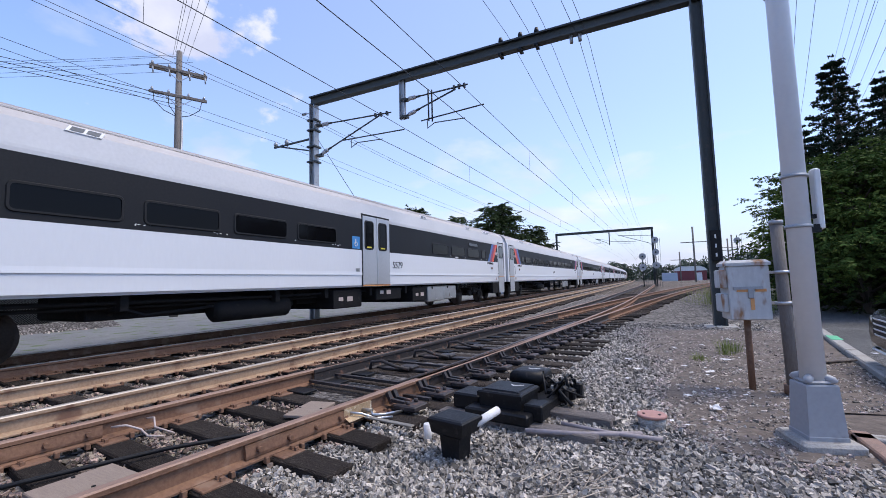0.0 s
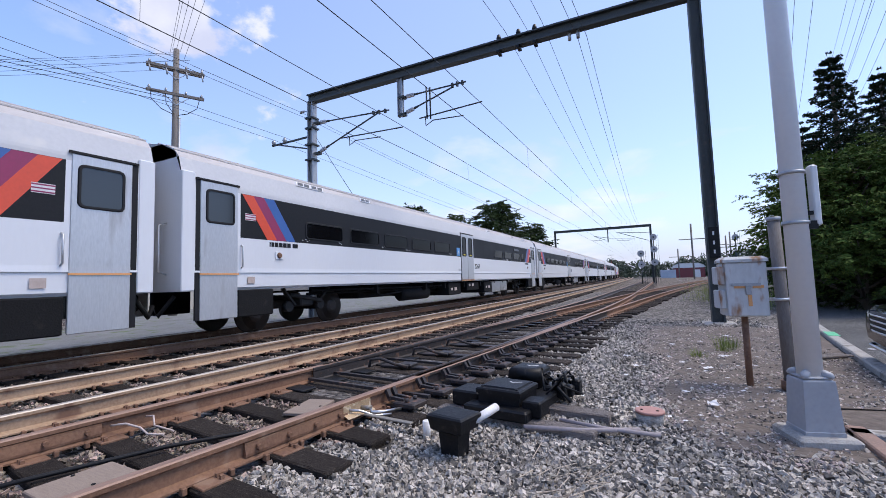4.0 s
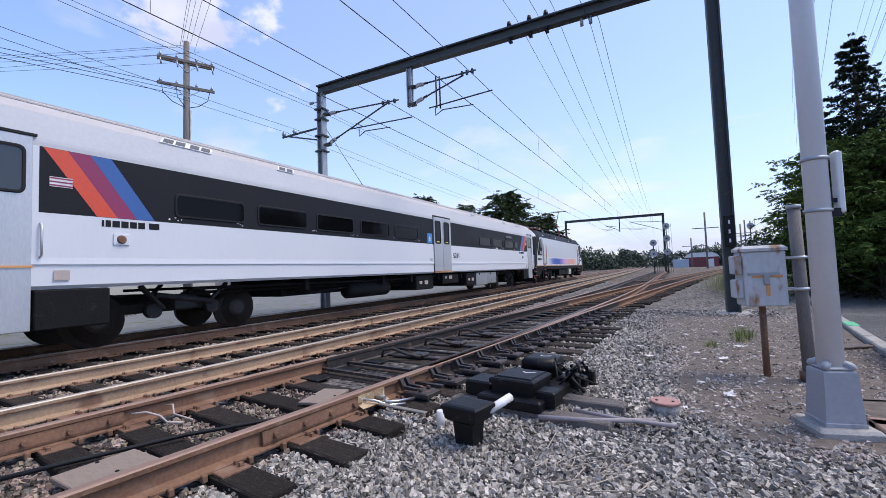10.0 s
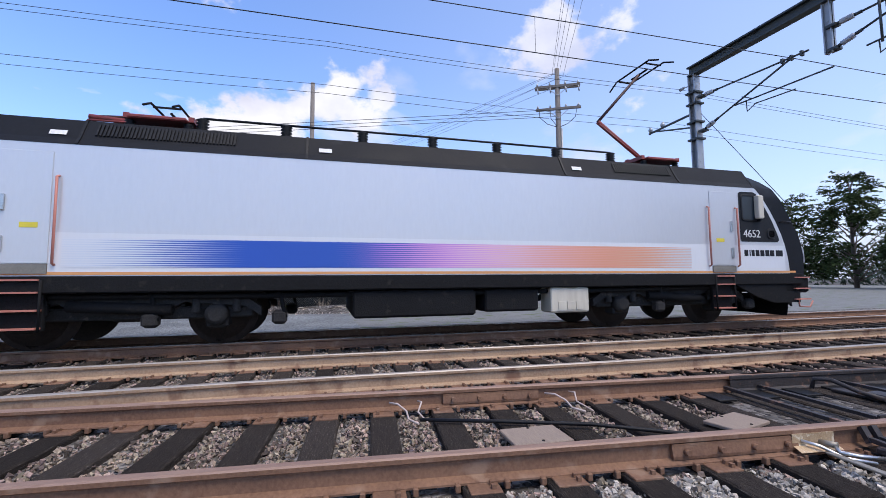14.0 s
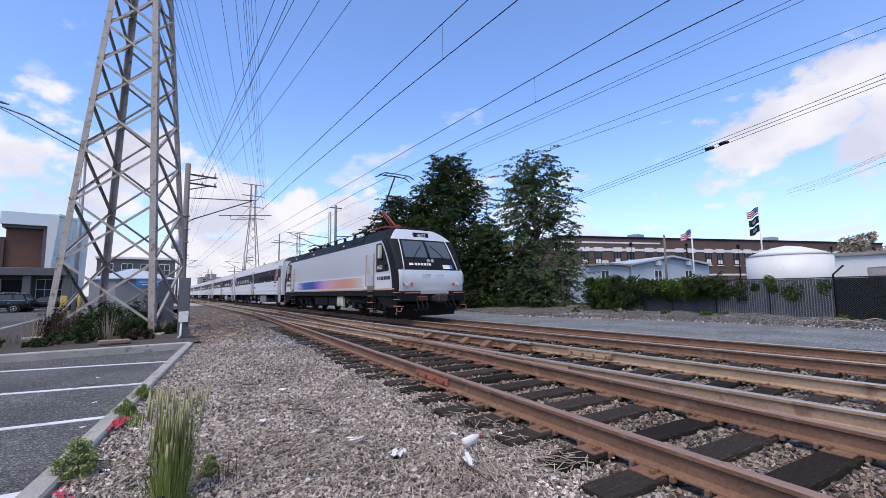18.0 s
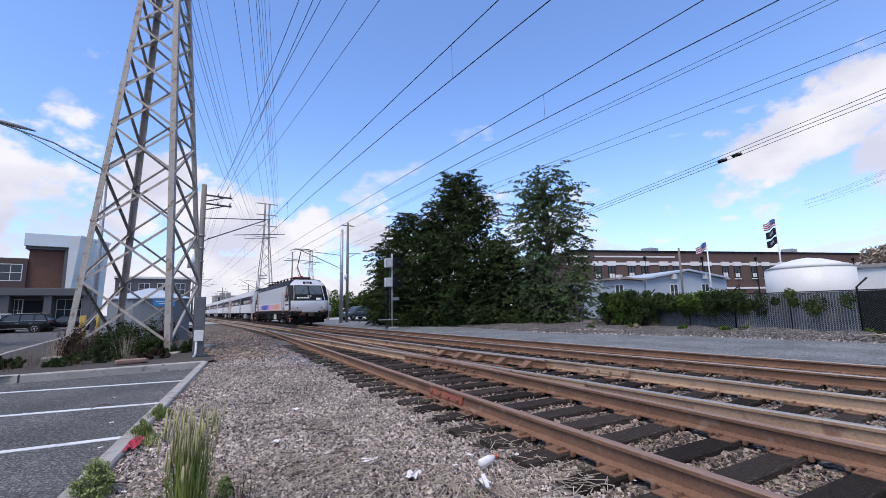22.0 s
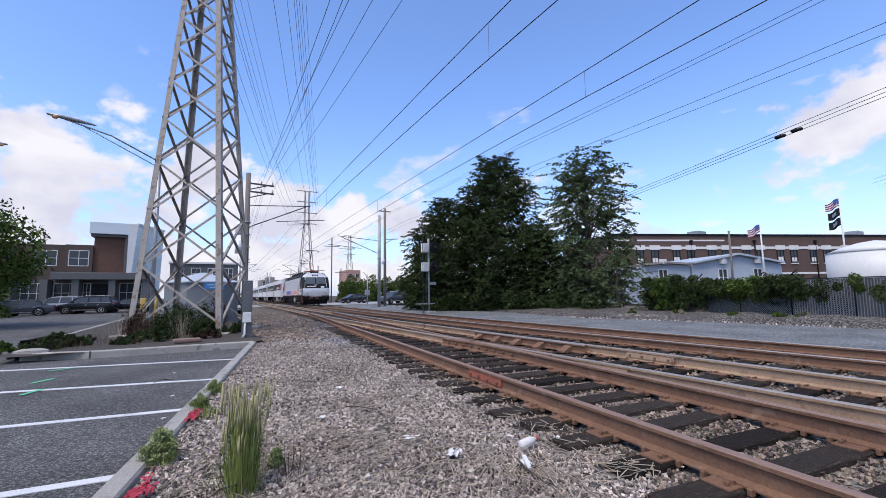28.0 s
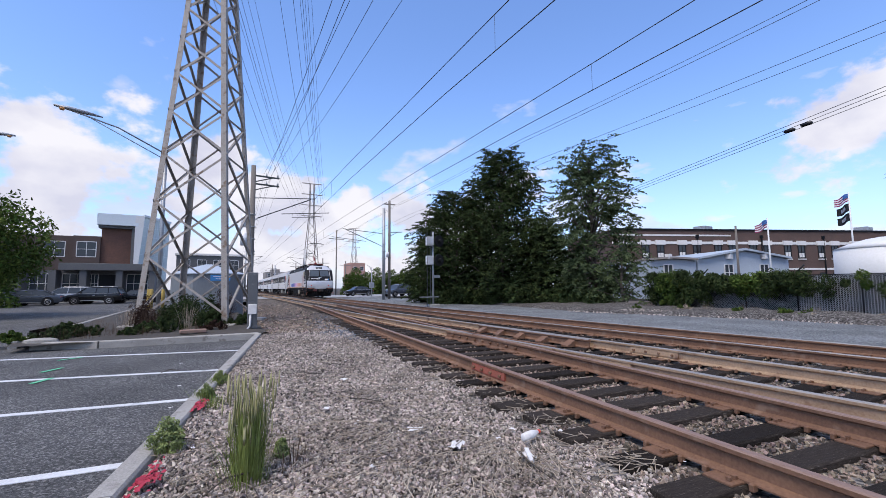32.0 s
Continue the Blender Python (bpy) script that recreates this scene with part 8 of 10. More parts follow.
kerb([(2.34, 4.9), (2.40, 6.56), (2.96, 10.3), (4.2, 18)], "pale concrete kerb with green spray marks", 0.02)
solo("paint_mark", Mesh().box(-0.08, 0.08, -0.3, 0.3, 0.022, 0.026), M_green_paint, "green spray paint mark on the kerb", "paint mark", Matrix.Translation((2.93, 10.0, 0)) @ Matrix.Rotation(-0.15, 4, "Z"))
ln = thing("parking_line", "white parking line on asphalt", "road marking", kind="structure")
part("line", Mesh().box(3.2, 8.5, 9.3, 9.4, -0.137, -0.134), M_line, ln)
solo("debris_board", Mesh().box(-0.35, 0.35, -0.09, 0.09, 0.0, 0.03, 0, 0.01), M_tie_grey, "dark weathered board lying by the kerb", "board", Matrix.Translation((2.15, 7.6, -0.02)) @ Matrix.Rotation(0.6, 4, "Z"))


# ---- parking lot and planting bed by the lattice tower ----
LOT = -0.15
sheet("parking_lot", [(1.05, -0.6), (0.45, -3.55), (-1.46, -13.05), (3.4, -13.5), (5.0, -20), (3.2, -34), (-7, -56), (70, -56), (70, -0.6)], LOT, M_asphalt, "worn dark asphalt parking lot with white lines", "parking lot")
kerb([(1.0, -0.7), (0.43, -3.53), (-0.01, -5.76), (-1.46, -13.02)], "weathered concrete kerb along the parking lot", 0.005)
kerb([(-1.46, -13.02), (1.99, -13.1), (3.3, -13.6)], "weathered concrete kerb round a planting bed", 0.02)
for i, (a, b) in enumerate((((0.43, -4.50), (5.0, -4.98)), ((0.02, -6.52), (5.2, -7.4)), ((-0.38, -8.5), (5.4, -10.0)), ((-0.86, -10.85), (5.6, -12.6)), ((0.95, -2.6), (5.2, -2.75)))):
    ln = thing("parking_line", "white painted parking line on asphalt", "road marking", kind="structure")
    part("line", Mesh().bar((*a, LOT + 0.004), (*b, LOT + 0.004), 0.11, 0.006), M_line, ln)
for x, y, rz in ((2.12, -10.02, -0.5), (2.16, -11.4, -0.9), (1.99, -8.96, -0.4)):
    solo("paint_mark", Mesh().box(-0.04, 0.04, -0.2, 0.2, 0, 0.003), M_green_paint, "green spray paint mark on asphalt", "paint mark", Matrix.Translation((x, y, LOT + 0.008)) @ Matrix.Rotation(rz, 4, "Z"))
solo("paint_mark", Mesh().box(-0.35, 0.35, -0.05, 0.05, 0, 0.003), M_yellow, "yellow paint mark on asphalt", "paint mark", Matrix.Translation((3.9, -12.6, LOT + 0.008)))
M_redspray = mat("red_spray_paint", (0.50, 0.035, 0.07), (0.30, 0.03, 0.05), rough=0.8, scale=9, fine=60)
r_s = random.Random(71)
for x, y, L in ((-0.09, -5.53, 0.34), (0.20, -3.69, 0.46)):
    sp = Mesh()
    for _ in range(90):
        u, v = r_s.gauss(0, 0.03), r_s.gauss(0, L * 0.28)
        k = r_s.uniform(0.006, 0.022)
        sp.add([(u + k * math.cos(q * 1.05 + k * 90) * r_s.uniform(0.7, 1.2), v + k * 1.5 * math.sin(q * 1.05 + k * 90), r_s.uniform(0, 0.02)) for q in range(6)], [tuple(range(6))])
    solo("paint_mark", sp, M_redspray, "speckled red spray paint on gravel beside the kerb", "paint mark", Matrix.Translation((x, y, 0.004)) @ Matrix.Rotation(-0.196, 4, "Z"))
grid_sheet("planting_bed", -1.75, 4.2, -34, -13.05, 0.5, 0.0, 0.05, M_earth, "mulched planting bed with weeds round the tower", "planting bed", lambda y: 3.62)

# ---- lattice tower ----
tw = thing("transmission_tower", "weathered grey steel lattice transmission tower", "tower", Matrix.Translation((-0.08, -18.4, 0)) @ Matrix.Rotation(radians(-23.6), 4, "Z"))


def tower_w(z):
    return 3.0 - 0.13 * z if z < 16 else 0.92


corners = ((-1, 1), (1, 1), (1, -1), (-1, -1))
for sx, sy in corners:
    for z0, z1 in ((-0.2, 16.0), (16.0, 31.0)):
        w0, w1 = tower_w(max(z0, 0)) / 2, tower_w(z1) / 2
        p0, p1 = Vector((sx * w0, sy * w0, z0)), Vector((sx * w1, sy * w1, z1))
        u, v = Vector((-sx, 0, 0)), Vector((0, -sy, 0))
        sec = [u * a + v * b for a, b in ((0, 0), (0.18, 0), (0.18, 0.02), (0.02, 0.02), (0.02, 0.18), (0, 0.18))]
        part("leg", Mesh().loft([[p + q for q in sec] for p in (p0, p1)], 0, False), M_tower, tw, "riveted angle-steel leg")
    part("footing", Mesh().box(sx * 1.5 - 0.3, sx * 1.5 + 0.3, sy * 1.5 - 0.3, sy * 1.5 + 0.3, -0.3, 0.05, 0, 0.02), M_concrete, tw)
levels, z = [0.25], 0.25
while z < 30:
    z += max(0.95, 0.62 * tower_w(z) + 0.25)
    levels.append(min(z, 31))
for z0, z1 in zip(levels, levels[1:]):
    w0, w1 = tower_w(z0) / 2, tower_w(z1) / 2
    for i in range(4):
        (ax, ay), (bx, by) = corners[i], corners[(i + 1) % 4]
        for (p, q), off in ((((ax * w0, ay * w0, z0), (bx * w1, by * w1, z1)), 0.99), (((bx * w0, by * w0, z0), (ax * w1, ay * w1, z1)), 0.955)):
            p, q = Vector((p[0] * off, p[1] * off, p[2])), Vector((q[0] * off, q[1] * off, q[2]))
            n = Vector((ay + by, -(ax + bx), 0))
            part("brace", Mesh().angle_bar(p, q, 0.075, 0.01, 0, (ax + bx, ay + by, 0)), M_tower, tw)
for zz in (20.5, 24.5, 28.5):
    part("cross_arm", Mesh().bar((-3.4, 0, zz), (3.4, 0, zz), 0.12).bar((-3.4, 0, zz), (0, 0, zz + 1.3), 0.08).bar((3.4, 0, zz), (0, 0, zz + 1.3), 0.08), M_tower, tw)
for k, dx in enumerate((-3.3, -2.6, 3.3, 2.6, -1.6, 1.6)):
    for zz in (20.0, 24.0, 28.0):
        if k > 3 and zz > 21:
            continue
        wire([(-31 + dx, -138, zz + 2), (-0.1 + dx * 0.92, -18.4 + dx * 0.4, zz), (26 + dx, 95, zz + 1)], [3.0, 3.0], 0.014, "high-voltage conductor on the lattice towers", group="high-voltage lines")


def far_tower(x, y, h, s, label):
    t = thing("transmission_tower", label, "tower", Matrix.Translation((x, y, -0.3)))
    for sx, sy in corners:
        part("leg", Mesh().bar((sx * 2.6 * s, sy * 2.6 * s, 0), (sx * 0.7 * s, sy * 0.7 * s, h * 0.72), 0.22 * s).bar((sx * 0.7 * s, sy * 0.7 * s, h * 0.72), (sx * 0.6 * s, sy * 0.6 * s, h), 0.2 * s), M_tower, t)
    n = 9
    for k in range(n):
        a, b = k / n * 0.72, (k + 1) / n * 0.72
        wa, wb = 2.6 * s - 1.9 * s * a / 0.72, 2.6 * s - 1.9 * s * b / 0.72
        part("brace", Mesh().bar((-wa, wa, h * a), (wb, wb, h * b), 0.12 * s).bar((wa, wa, h * a), (-wb, wb, h * b), 0.12 * s), M_tower, t)
    for f in (0.70, 0.80, 0.90, 1.0):
        part("cross_arm", Mesh().bar((-3.2 * s, 0, h * f), (3.2 * s, 0, h * f), 0.22 * s), M_tower, t)


far_tower(*spot(167.7, 140), 35, 1.0, "distant steel lattice transmission tower")
far_tower(*spot(162.2, 235), 34, 1.0, "distant steel lattice transmission tower")
far_tower(*spot(153.8, 420), 34, 1.0, "distant steel lattice transmission tower")

# bed: shrubs, dry stalks, fallen lattice, rails
for i, (x, y, h, w, m, lab) in enumerate(((0.15, -17.4, 1.25, 1.9, M_leaf, "leafy green shrub at the tower's foot"), (0.55, -18.6, 1.35, 1.5, M_leaf, "dark green shrub inside the tower"), (-0.3, -16.4, 0.55, 1.0, M_leaf, "low green weeds on dark soil"), (3.0, -15.2, 0.35, 0.9, M_leaf, "low dark weeds on dark soil"), (0.9, -15.6, 0.45, 1.3, M_leaf, "low green weeds on dark soil"),
                                                  (-1.3, -16.5, 0.4, 0.8, M_leaf, "low green weeds on dark soil"), (3.9, -14.4, 0.25, 0.8, M_leaf_b, "low green weeds by the kerb"))):
    shrub(x, y, 0.0, h, w, lab, m, 60 + i, per=190, n=14, size=0.040)
for i, (x, y, h, w) in enumerate(((-0.75, -18.6, 1.35, 0.30), (-0.95, -18.3, 1.05, 0.25), (1.35, -16.6, 0.95, 0.35), (1.65, -17.2, 1.0, 0.30), (0.1, -14.9, 0.35, 0.5), (2.4, -14.4, 0.35, 0.6), (3.0, -14.2, 0.45, 0.5), (2.0, -15.3, 0.5, 0.5), (3.6, -16.8, 0.45, 0.5), (2.7, -16.6, 0.5, 0.5), (3.3, -14.9, 0.4, 0.6), (1.3, -14.5, 0.35, 0.5), (-0.6, -15.6, 0.4, 0.4))):
    tuft(x, y, 0.0, h * (0.75 if h < 0.9 else 1.0), w, 60 if h < 0.9 else 130, M_deadbrown, "dead brown weeds on dark soil" if h < 0.9 else "tall dead brown shrub beside the tower", 180 + i, "dry_weeds", 1.0 if h < 0.9 else 0.4)
M_maroon = mat("dead_maroon_leaves", (0.060, 0.034, 0.026), (0.026, 0.016, 0.013), rough=0.9, scale=3, fine=20, spec=0.1)
for i, (x, y, h, w) in enumerate(((-0.78, -17.9, 1.35, 0.75), (1.45, -17.0, 1.1, 0.7), (1.75, -18.2, 0.9, 0.7), (2.5, -15.0, 0.30, 0.7), (3.2, -14.5, 0.38, 0.8), (1.6, -14.7, 0.24, 0.6), (-0.4, -14.9, 0.3, 0.7), (3.3, -16.4, 0.36, 0.8))):
    shrub(x, y, 0.0, h, w, "tall dead maroon shrub beside the tower" if h > 0.8 else "low dark dead weeds on the soil", M_maroon if i < 3 or i == 6 else M_leaf, 640 + i, per=150, n=11, size=0.032, name="dead_shrub" if h > 0.8 else "weeds", category="shrub" if h > 0.8 else "weeds")
for i, (x, y, h) in enumerate(((0.25, -15.4, 0.9), (1.9, -16.2, 0.95))):
    tuft(x, y, 0.0, h, 0.2, 70, M_dry, "dry straw-coloured grass clump", 80 + i, "dry_grass", 0.4)
kerb([(3.75, -14.0), (3.72, -21.1), (3.6, -33.6)], "low weathered kerb between planting bed and parking lot", 0.03)
solo("timber", Mesh().box(-0.32, 0.32, -0.10, 0.10, 0.0, 0.10, 0, 0.02), M_paver, "reddish block lying in the planting bed", "block", Matrix.Translation((0.1, -13.9, 0.02)) @ Matrix.Rotation(0.1, 4, "Z"))
solo("rock", Mesh().loft([[(a * math.cos(t) * 0.34, a * math.sin(t) * 0.16, z) for t in (k * 0.9 for k in range(7))] for z, a in ((0, 1), (0.07, 0.95), (0.11, 0.5))], 0, False), M_concrete, "pale broken concrete lump on the kerb", "rock", Matrix.Translation((3.15, -13.6, 0.0)))
# grey shed behind the tower
sx_, sy_ = spot(179.2, 25.5)
gs = thing("round_shed", "blue-grey octagonal metal shed with a low conical roof", "shed", Matrix.Translation((sx_, sy_, 0)))
pr = [(1.75 * math.cos(radians(22.5 + 45 * k)), 1.75 * math.sin(radians(22.5 + 45 * k))) for k in range(8)]
for k in range(8):
    (ax, ay), (bx, by) = pr[k], pr[(k + 1) % 8]
    part("wall_panel", Mesh().add([(ax, ay, -0.1), (bx, by, -0.1), (bx, by, 1.95), (ax, ay, 1.95)], [(0, 1, 2, 3)]), M_shedgrey, gs)
part("roof", Mesh().loft([[(x * 1.06, y * 1.06, 1.95) for x, y in pr], [(x * 1.06, y * 1.06, 2.0) for x, y in pr], [(x * 0.1, y * 0.1, 2.5) for x, y in pr]], 0, False), M_siding, gs)
sgn = part("sign", Mesh().box(-0.92, -0.06, 1.85, 1.88, 1.62, 1.91), M_signblue, gs, "small blue sign")
part("sign_bar", Mesh().box(-0.8, -0.18, 1.885, 1.89, 1.81, 1.84).box(-0.7, -0.28, 1.885, 1.89, 1.70, 1.73), M_litter, sgn)
for x, y in ((3.0, -30.3), (2.72, -31.6), (2.5, -30.6), (2.0, -31.8)):
    bo = thing("bollard", "yellow steel bollard beside the parking lot", "bollard", Matrix.Translation((x, y, LOT)), "bollards")
    part("post", Mesh().tube([(0, 0, 0), (0, 0, 1.35), (0, 0, 1.41)], [0.10, 0.10, 0.04], 14), M_yellowpost, bo)
# meter cabinet in front of the mast
mc = thing("meter_cabinet", "tall grey steel cabinet with a small white box", "cabinet", Matrix.Translation((-1.44, -14.6, 0)) @ Matrix.Rotation(radians(-5), 4, "Z"))
part("body", Mesh().box(-0.14, 0.14, -0.12, 0.12, 0.0, 1.72, 0, 0.015), M_cabinet, mc)
part("door", Mesh().box(-0.12, 0.12, 0.12, 0.13, 0.85, 1.66, 0, 0.004), M_cabinet, mc)
part("meter_box", Mesh().box(-0.12, 0.12, 0.121, 0.2, 0.45, 0.75, 0, 0.01), M_litter, mc)
part("conduit", Mesh().tube([(0.05, 0.16, 0.45), (0.05, 0.16, 0.1), (0.12, 0.18, 0.0)], 0.03, 8), M_litter, mc)


def line_mast(x, y, h, reach, label, arms=True, wood=False):
    m = thing("overhead_line_mast", label, "mast", Matrix.Translation((x, y, -0.2)))
    part("shaft", Mesh().tube([(0, 0, 0), (0, 0, h + 0.2)], [0.19, 0.15], 10), M_polewood if wood else M_galv, m)
    if reach:
        cantilever(m, (0, 0), reach, 7.35, 5.75)
    if arms:
        for z in (h - 0.45, h - 1.0):
            a = part("crossarm", Mesh().bar((0, 0, z), (-1.6, 0, z - 0.05), 0.09).bar((0, 0, z - 0.45), (-1.2, 0, z - 0.05), 0.06), M_mast, m)
            for k in (0.8, 1.5):
                part("insulator", Mesh().tube([(-k, 0, z), (-k, 0, z + 0.22)], [0.06, 0.03], 8), M_galv, a)
    for z in (4.6, 5.4, 6.2):
        part("clamp", Mesh().tube([(0, 0, z), (0, 0, z + 0.06)], 0.23, 10), M_galv, m)
    return m


ma = line_mast(-2.75, -30.0, 9.3, -4.0, "weathered wooden overhead line pole with crossarms and transformers", wood=True)
for z, dx in ((5.4, 0.42), (4.2, 0.42)):
    part("transformer", Mesh().tube([(dx, 0, z), (dx, 0, z + 0.8)], 0.24, 14), M_lampgrey, ma)
line_mast(*spot(158.35, 47), 10.0, 4.6, "grey overhead line mast beyond the tracks", arms=False)
mb = thing("utility_pole", "wooden utility pole beyond the tracks", "utility pole", Matrix.Translation((*spot(157.6, 49), -0.2)))
part("shaft", Mesh().tube([(0, 0, 0), (0, 0, 11.4)], [0.17, 0.13], 10), M_polewood, mb)
part("crossarm", Mesh().box(-0.7, 0.7, -0.06, 0.06, 11.0, 11.12), M_polewood, mb)
part("crossarm", Mesh().bar((0, 0, 7.8), (-1.6, 0, 7.9), 0.08).bar((0, 0, 7.3), (-1.0, 0, 7.85), 0.05), M_mast, mb)
part("transformer", Mesh().tube([(0.22, 0, 4.9), (0.22, 0, 5.5)], 0.18, 12), M_lampgrey, mb)
for y, dx, r in ((-88, 3.2, -3.0), (-88, -7.6, 3.4), (-150, 3.5, -3.2), (-150, -7.4, 3.4), (-205, 3.5, -3.2)):
    line_mast(line_far(y) + 3.5 + dx, y, 9.0, r, "distant overhead line mast", arms=y == -88)

# ---- signal, trees and yards beyond the tracks ----
sb = signal(*spot(151.8, 29.0), (), 5.0, "double railway signal on a grey steel mast with a ladder", steel=M_galv)
for z in (4.35, 3.05):
    hd = part("signal_head", Mesh().tube([(-0.32, 0.22, z), (-0.34, 0.30, z)], 0.40, 20), M_rubber, sb, "black round signal target")
    part("hood", Mesh().tube([(-0.34, 0.30, z), (-0.38, 0.55, z)], 0.13, 12), M_rubber, hd)
    lv = part("louvre_box", Mesh().box(0.12, 0.52, -0.1, 0.25, z - 0.30, z + 0.30, 0, 0.02), M_lampgrey, sb, "pale grey louvred signal box")
    for k in range(5):
        part("louvre", Mesh().box(0.10, 0.54, 0.25, 0.29, z - 0.25 + k * 0.12, z - 0.19 + k * 0.12), M_tankwhite, lv)
part("platform", Mesh().box(-0.3, 0.9, -0.3, 0.3, 0.55, 0.6), M_galv, sb)
part("name_plate", Mesh().box(-0.55, 0.0, -0.05, 0.0, 1.85, 2.05), M_galv, sb)
part("footing", Mesh().box(-0.35, 0.35, -0.35, 0.35, -0.3, 0.1, 0, 0.03), M_concrete, sb)
feathered_tree(*spot(148.6, 35.5), -0.2, 9.4, 8.8, "dense dark green tree with drooping leaves", M_leaf, 41, limbs=64, sprays=28, per=34, core=60)
feathered_tree(*spot(142.3, 33.5), -0.2, 12.0, 8.6, "tall dense dark green tree with feathery branches", M_leaf, 42, limbs=80, sprays=28, per=34, core=70)
feathered_tree(*spot(151.4, 37.5), -0.2, 6.4, 4.3, "dark green tree with low drooping branches", M_leaf, 43, limbs=36, sprays=26, per=34, core=30)
feathered_tree(*spot(131.0, 29.5), -0.2, 10.4, 5.0, "airy green tree with feathery drooping branches", M_leaf_g, 44, limbs=54, sprays=24, per=26, size=0.12, outline=PLUME, core=14, reach=1.2)
feathered_tree(*spot(137.2, 31.5), -0.2, 6.0, 5.2, "dark green bushy tree", M_leaf, 45, limbs=36, sprays=26, per=34, core=30)
feathered_tree(*spot(127.6, 27.5), -0.2, 3.6, 3.2, "thin green sapling beside the fence", M_leaf_g, 46, limbs=18, sprays=12, per=16, size=0.09, core=0)
woods("undergrowth", [spot(152, 35), spot(144, 31.5), spot(136, 29), spot(130, 27.5)], 1.6, 47, 130, 0.10, M_leaf, "dark green undergrowth below the trees")
grid_sheet("rough_verge", -34, -15.8, -50, -12.5, 0.8, -0.13, 0.06, M_bank, "rough earth verge with litter and grass", "verge")
# fence with vines
FX = [(-19.3, 8.0), (-19.55, 4.0), (-19.9, 0.0), (-20.3, -4.0), (-20.8, -8.0), (-21.4, -12.0), (-22.0, -15.0)]
fence = thing("chain_link_fence", "black chain-link fence with grey privacy slats", "fence")
for (x0, y0), (x1, y1) in zip(FX, FX[1:]):
    p0, p1 = Vector((x0, y0, 0)), Vector((x1, y1, 0))
    L = (p1 - p0).length
    d = (p1 - p0) / L
    part("screen", Mesh().add([p0 + Vector((-0.05, 0, -0.05)), p1 + Vector((-0.05, 0, -0.05)), p1 + Vector((-0.05, 0, 1.55)), p0 + Vector((-0.05, 0, 1.55))], [(0, 1, 2, 3)]), M_dark if y0 > -7.5 else M_loco_dark, fence, "dark privacy screen")
    me = Mesh()
    n = int(L / 0.075)
    for i in range(-20, n):
        for s in (1, -1):
            a, b = i * 0.075, i * 0.075 + 1.55
            za, zb = 0.02, 1.57
            if a < 0:
                za, a = za - a, 0.0
            if b > L:
                zb, b = zb - (b - L), L
            if b <= a:
                continue
            if s < 0:
                za, zb = 1.59 - za, 1.59 - zb
            me.bar(p0 + d * a + Vector((0.01 * s, 0, za)), p0 + d * b + Vector((0.01 * s, 0, zb)), 0.009)
    tagged(part("mesh", me, M_galv if y0 < -2 else M_mast, fence), kind="stuff")
    if -6 < y0 < -2:
        sl = Mesh()
        for i in range(int(L / 0.085)):
            q = p0 + d * (i * 0.085 + 0.03)
            sl.bar(q + Vector((-0.02, 0, 0.03)), q + Vector((-0.02, 0.02, 1.50 + 0.05 * math.sin(i * 2.3))), 0.012, 0.05, up=(1, 0, 0))
        tagged(part("slats", sl, M_basegrey, fence, "pale grey slats woven through the mesh"), kind="stuff")
    part("top_rail", Mesh().tube([p0 + Vector((0, 0, 1.58)), p1 + Vector((0, 0, 1.58))], 0.022, 6), M_black, fence)
    part("post", Mesh().tube([p0 + Vector((0, 0, -0.2)), p0 + Vector((0, 0, 1.68)), p0 + Vector((0.0, 0.3, 2.0))], 0.032, 8), M_black, fence)
    m0 = (p0 + p1) / 2
    part("post", Mesh().tube([m0 + Vector((0, 0, -0.2)), m0 + Vector((0, 0, 1.68))], 0.028, 8), M_black, fence)
vines = thing("vine_hedge", "leafy green vines sprawling over the fence", "vines")
rv = random.Random(77)
for k in range(11):
    y = -14.3 + k * 0.98
    x = -19.6 - (-y) * 0.145
    pts = [(x + rv.uniform(-0.3, 0.6), y + rv.uniform(-0.75, 0.75), (rv.uniform(0.35, 1.9) if k < 3 else rv.uniform(0.95, 1.62)), rv.uniform(0.14, 0.34)) for _ in range(40 if k < 3 else (30 if k < 7 else (14 if k < 8 else 3)))]
    cm = leaf_cloud(pts, 190, 0.06, 700 + k, 0.6)
    cm.materials.append(M_leaf_b if k % 4 == 1 else M_leaf)
    tagged(part("vine_clump", cm, None, vines), kind="stuff")

for i in range(16):
    x, y = -18.6 - rv.uniform(0, 1.2), rv.uniform(-15, 5)
    shrub(x, y, -0.05, rv.uniform(0.25, 0.5), rv.uniform(0.5, 1.1), "low weeds along the fence", M_leaf_b if i % 3 else M_dry, 300 + i, per=70, n=6, size=0.06, name="weed", category="weeds")
berm = Mesh()
rings = []
def bank_edge(y):
    """Front edge of the rubble bank."""
    return float(np.interp(y, (-26, -20, -15, -8.3, 0, 9), (-18.4, -17.3, -16.4, -18.0, -18.1, -17.5)))


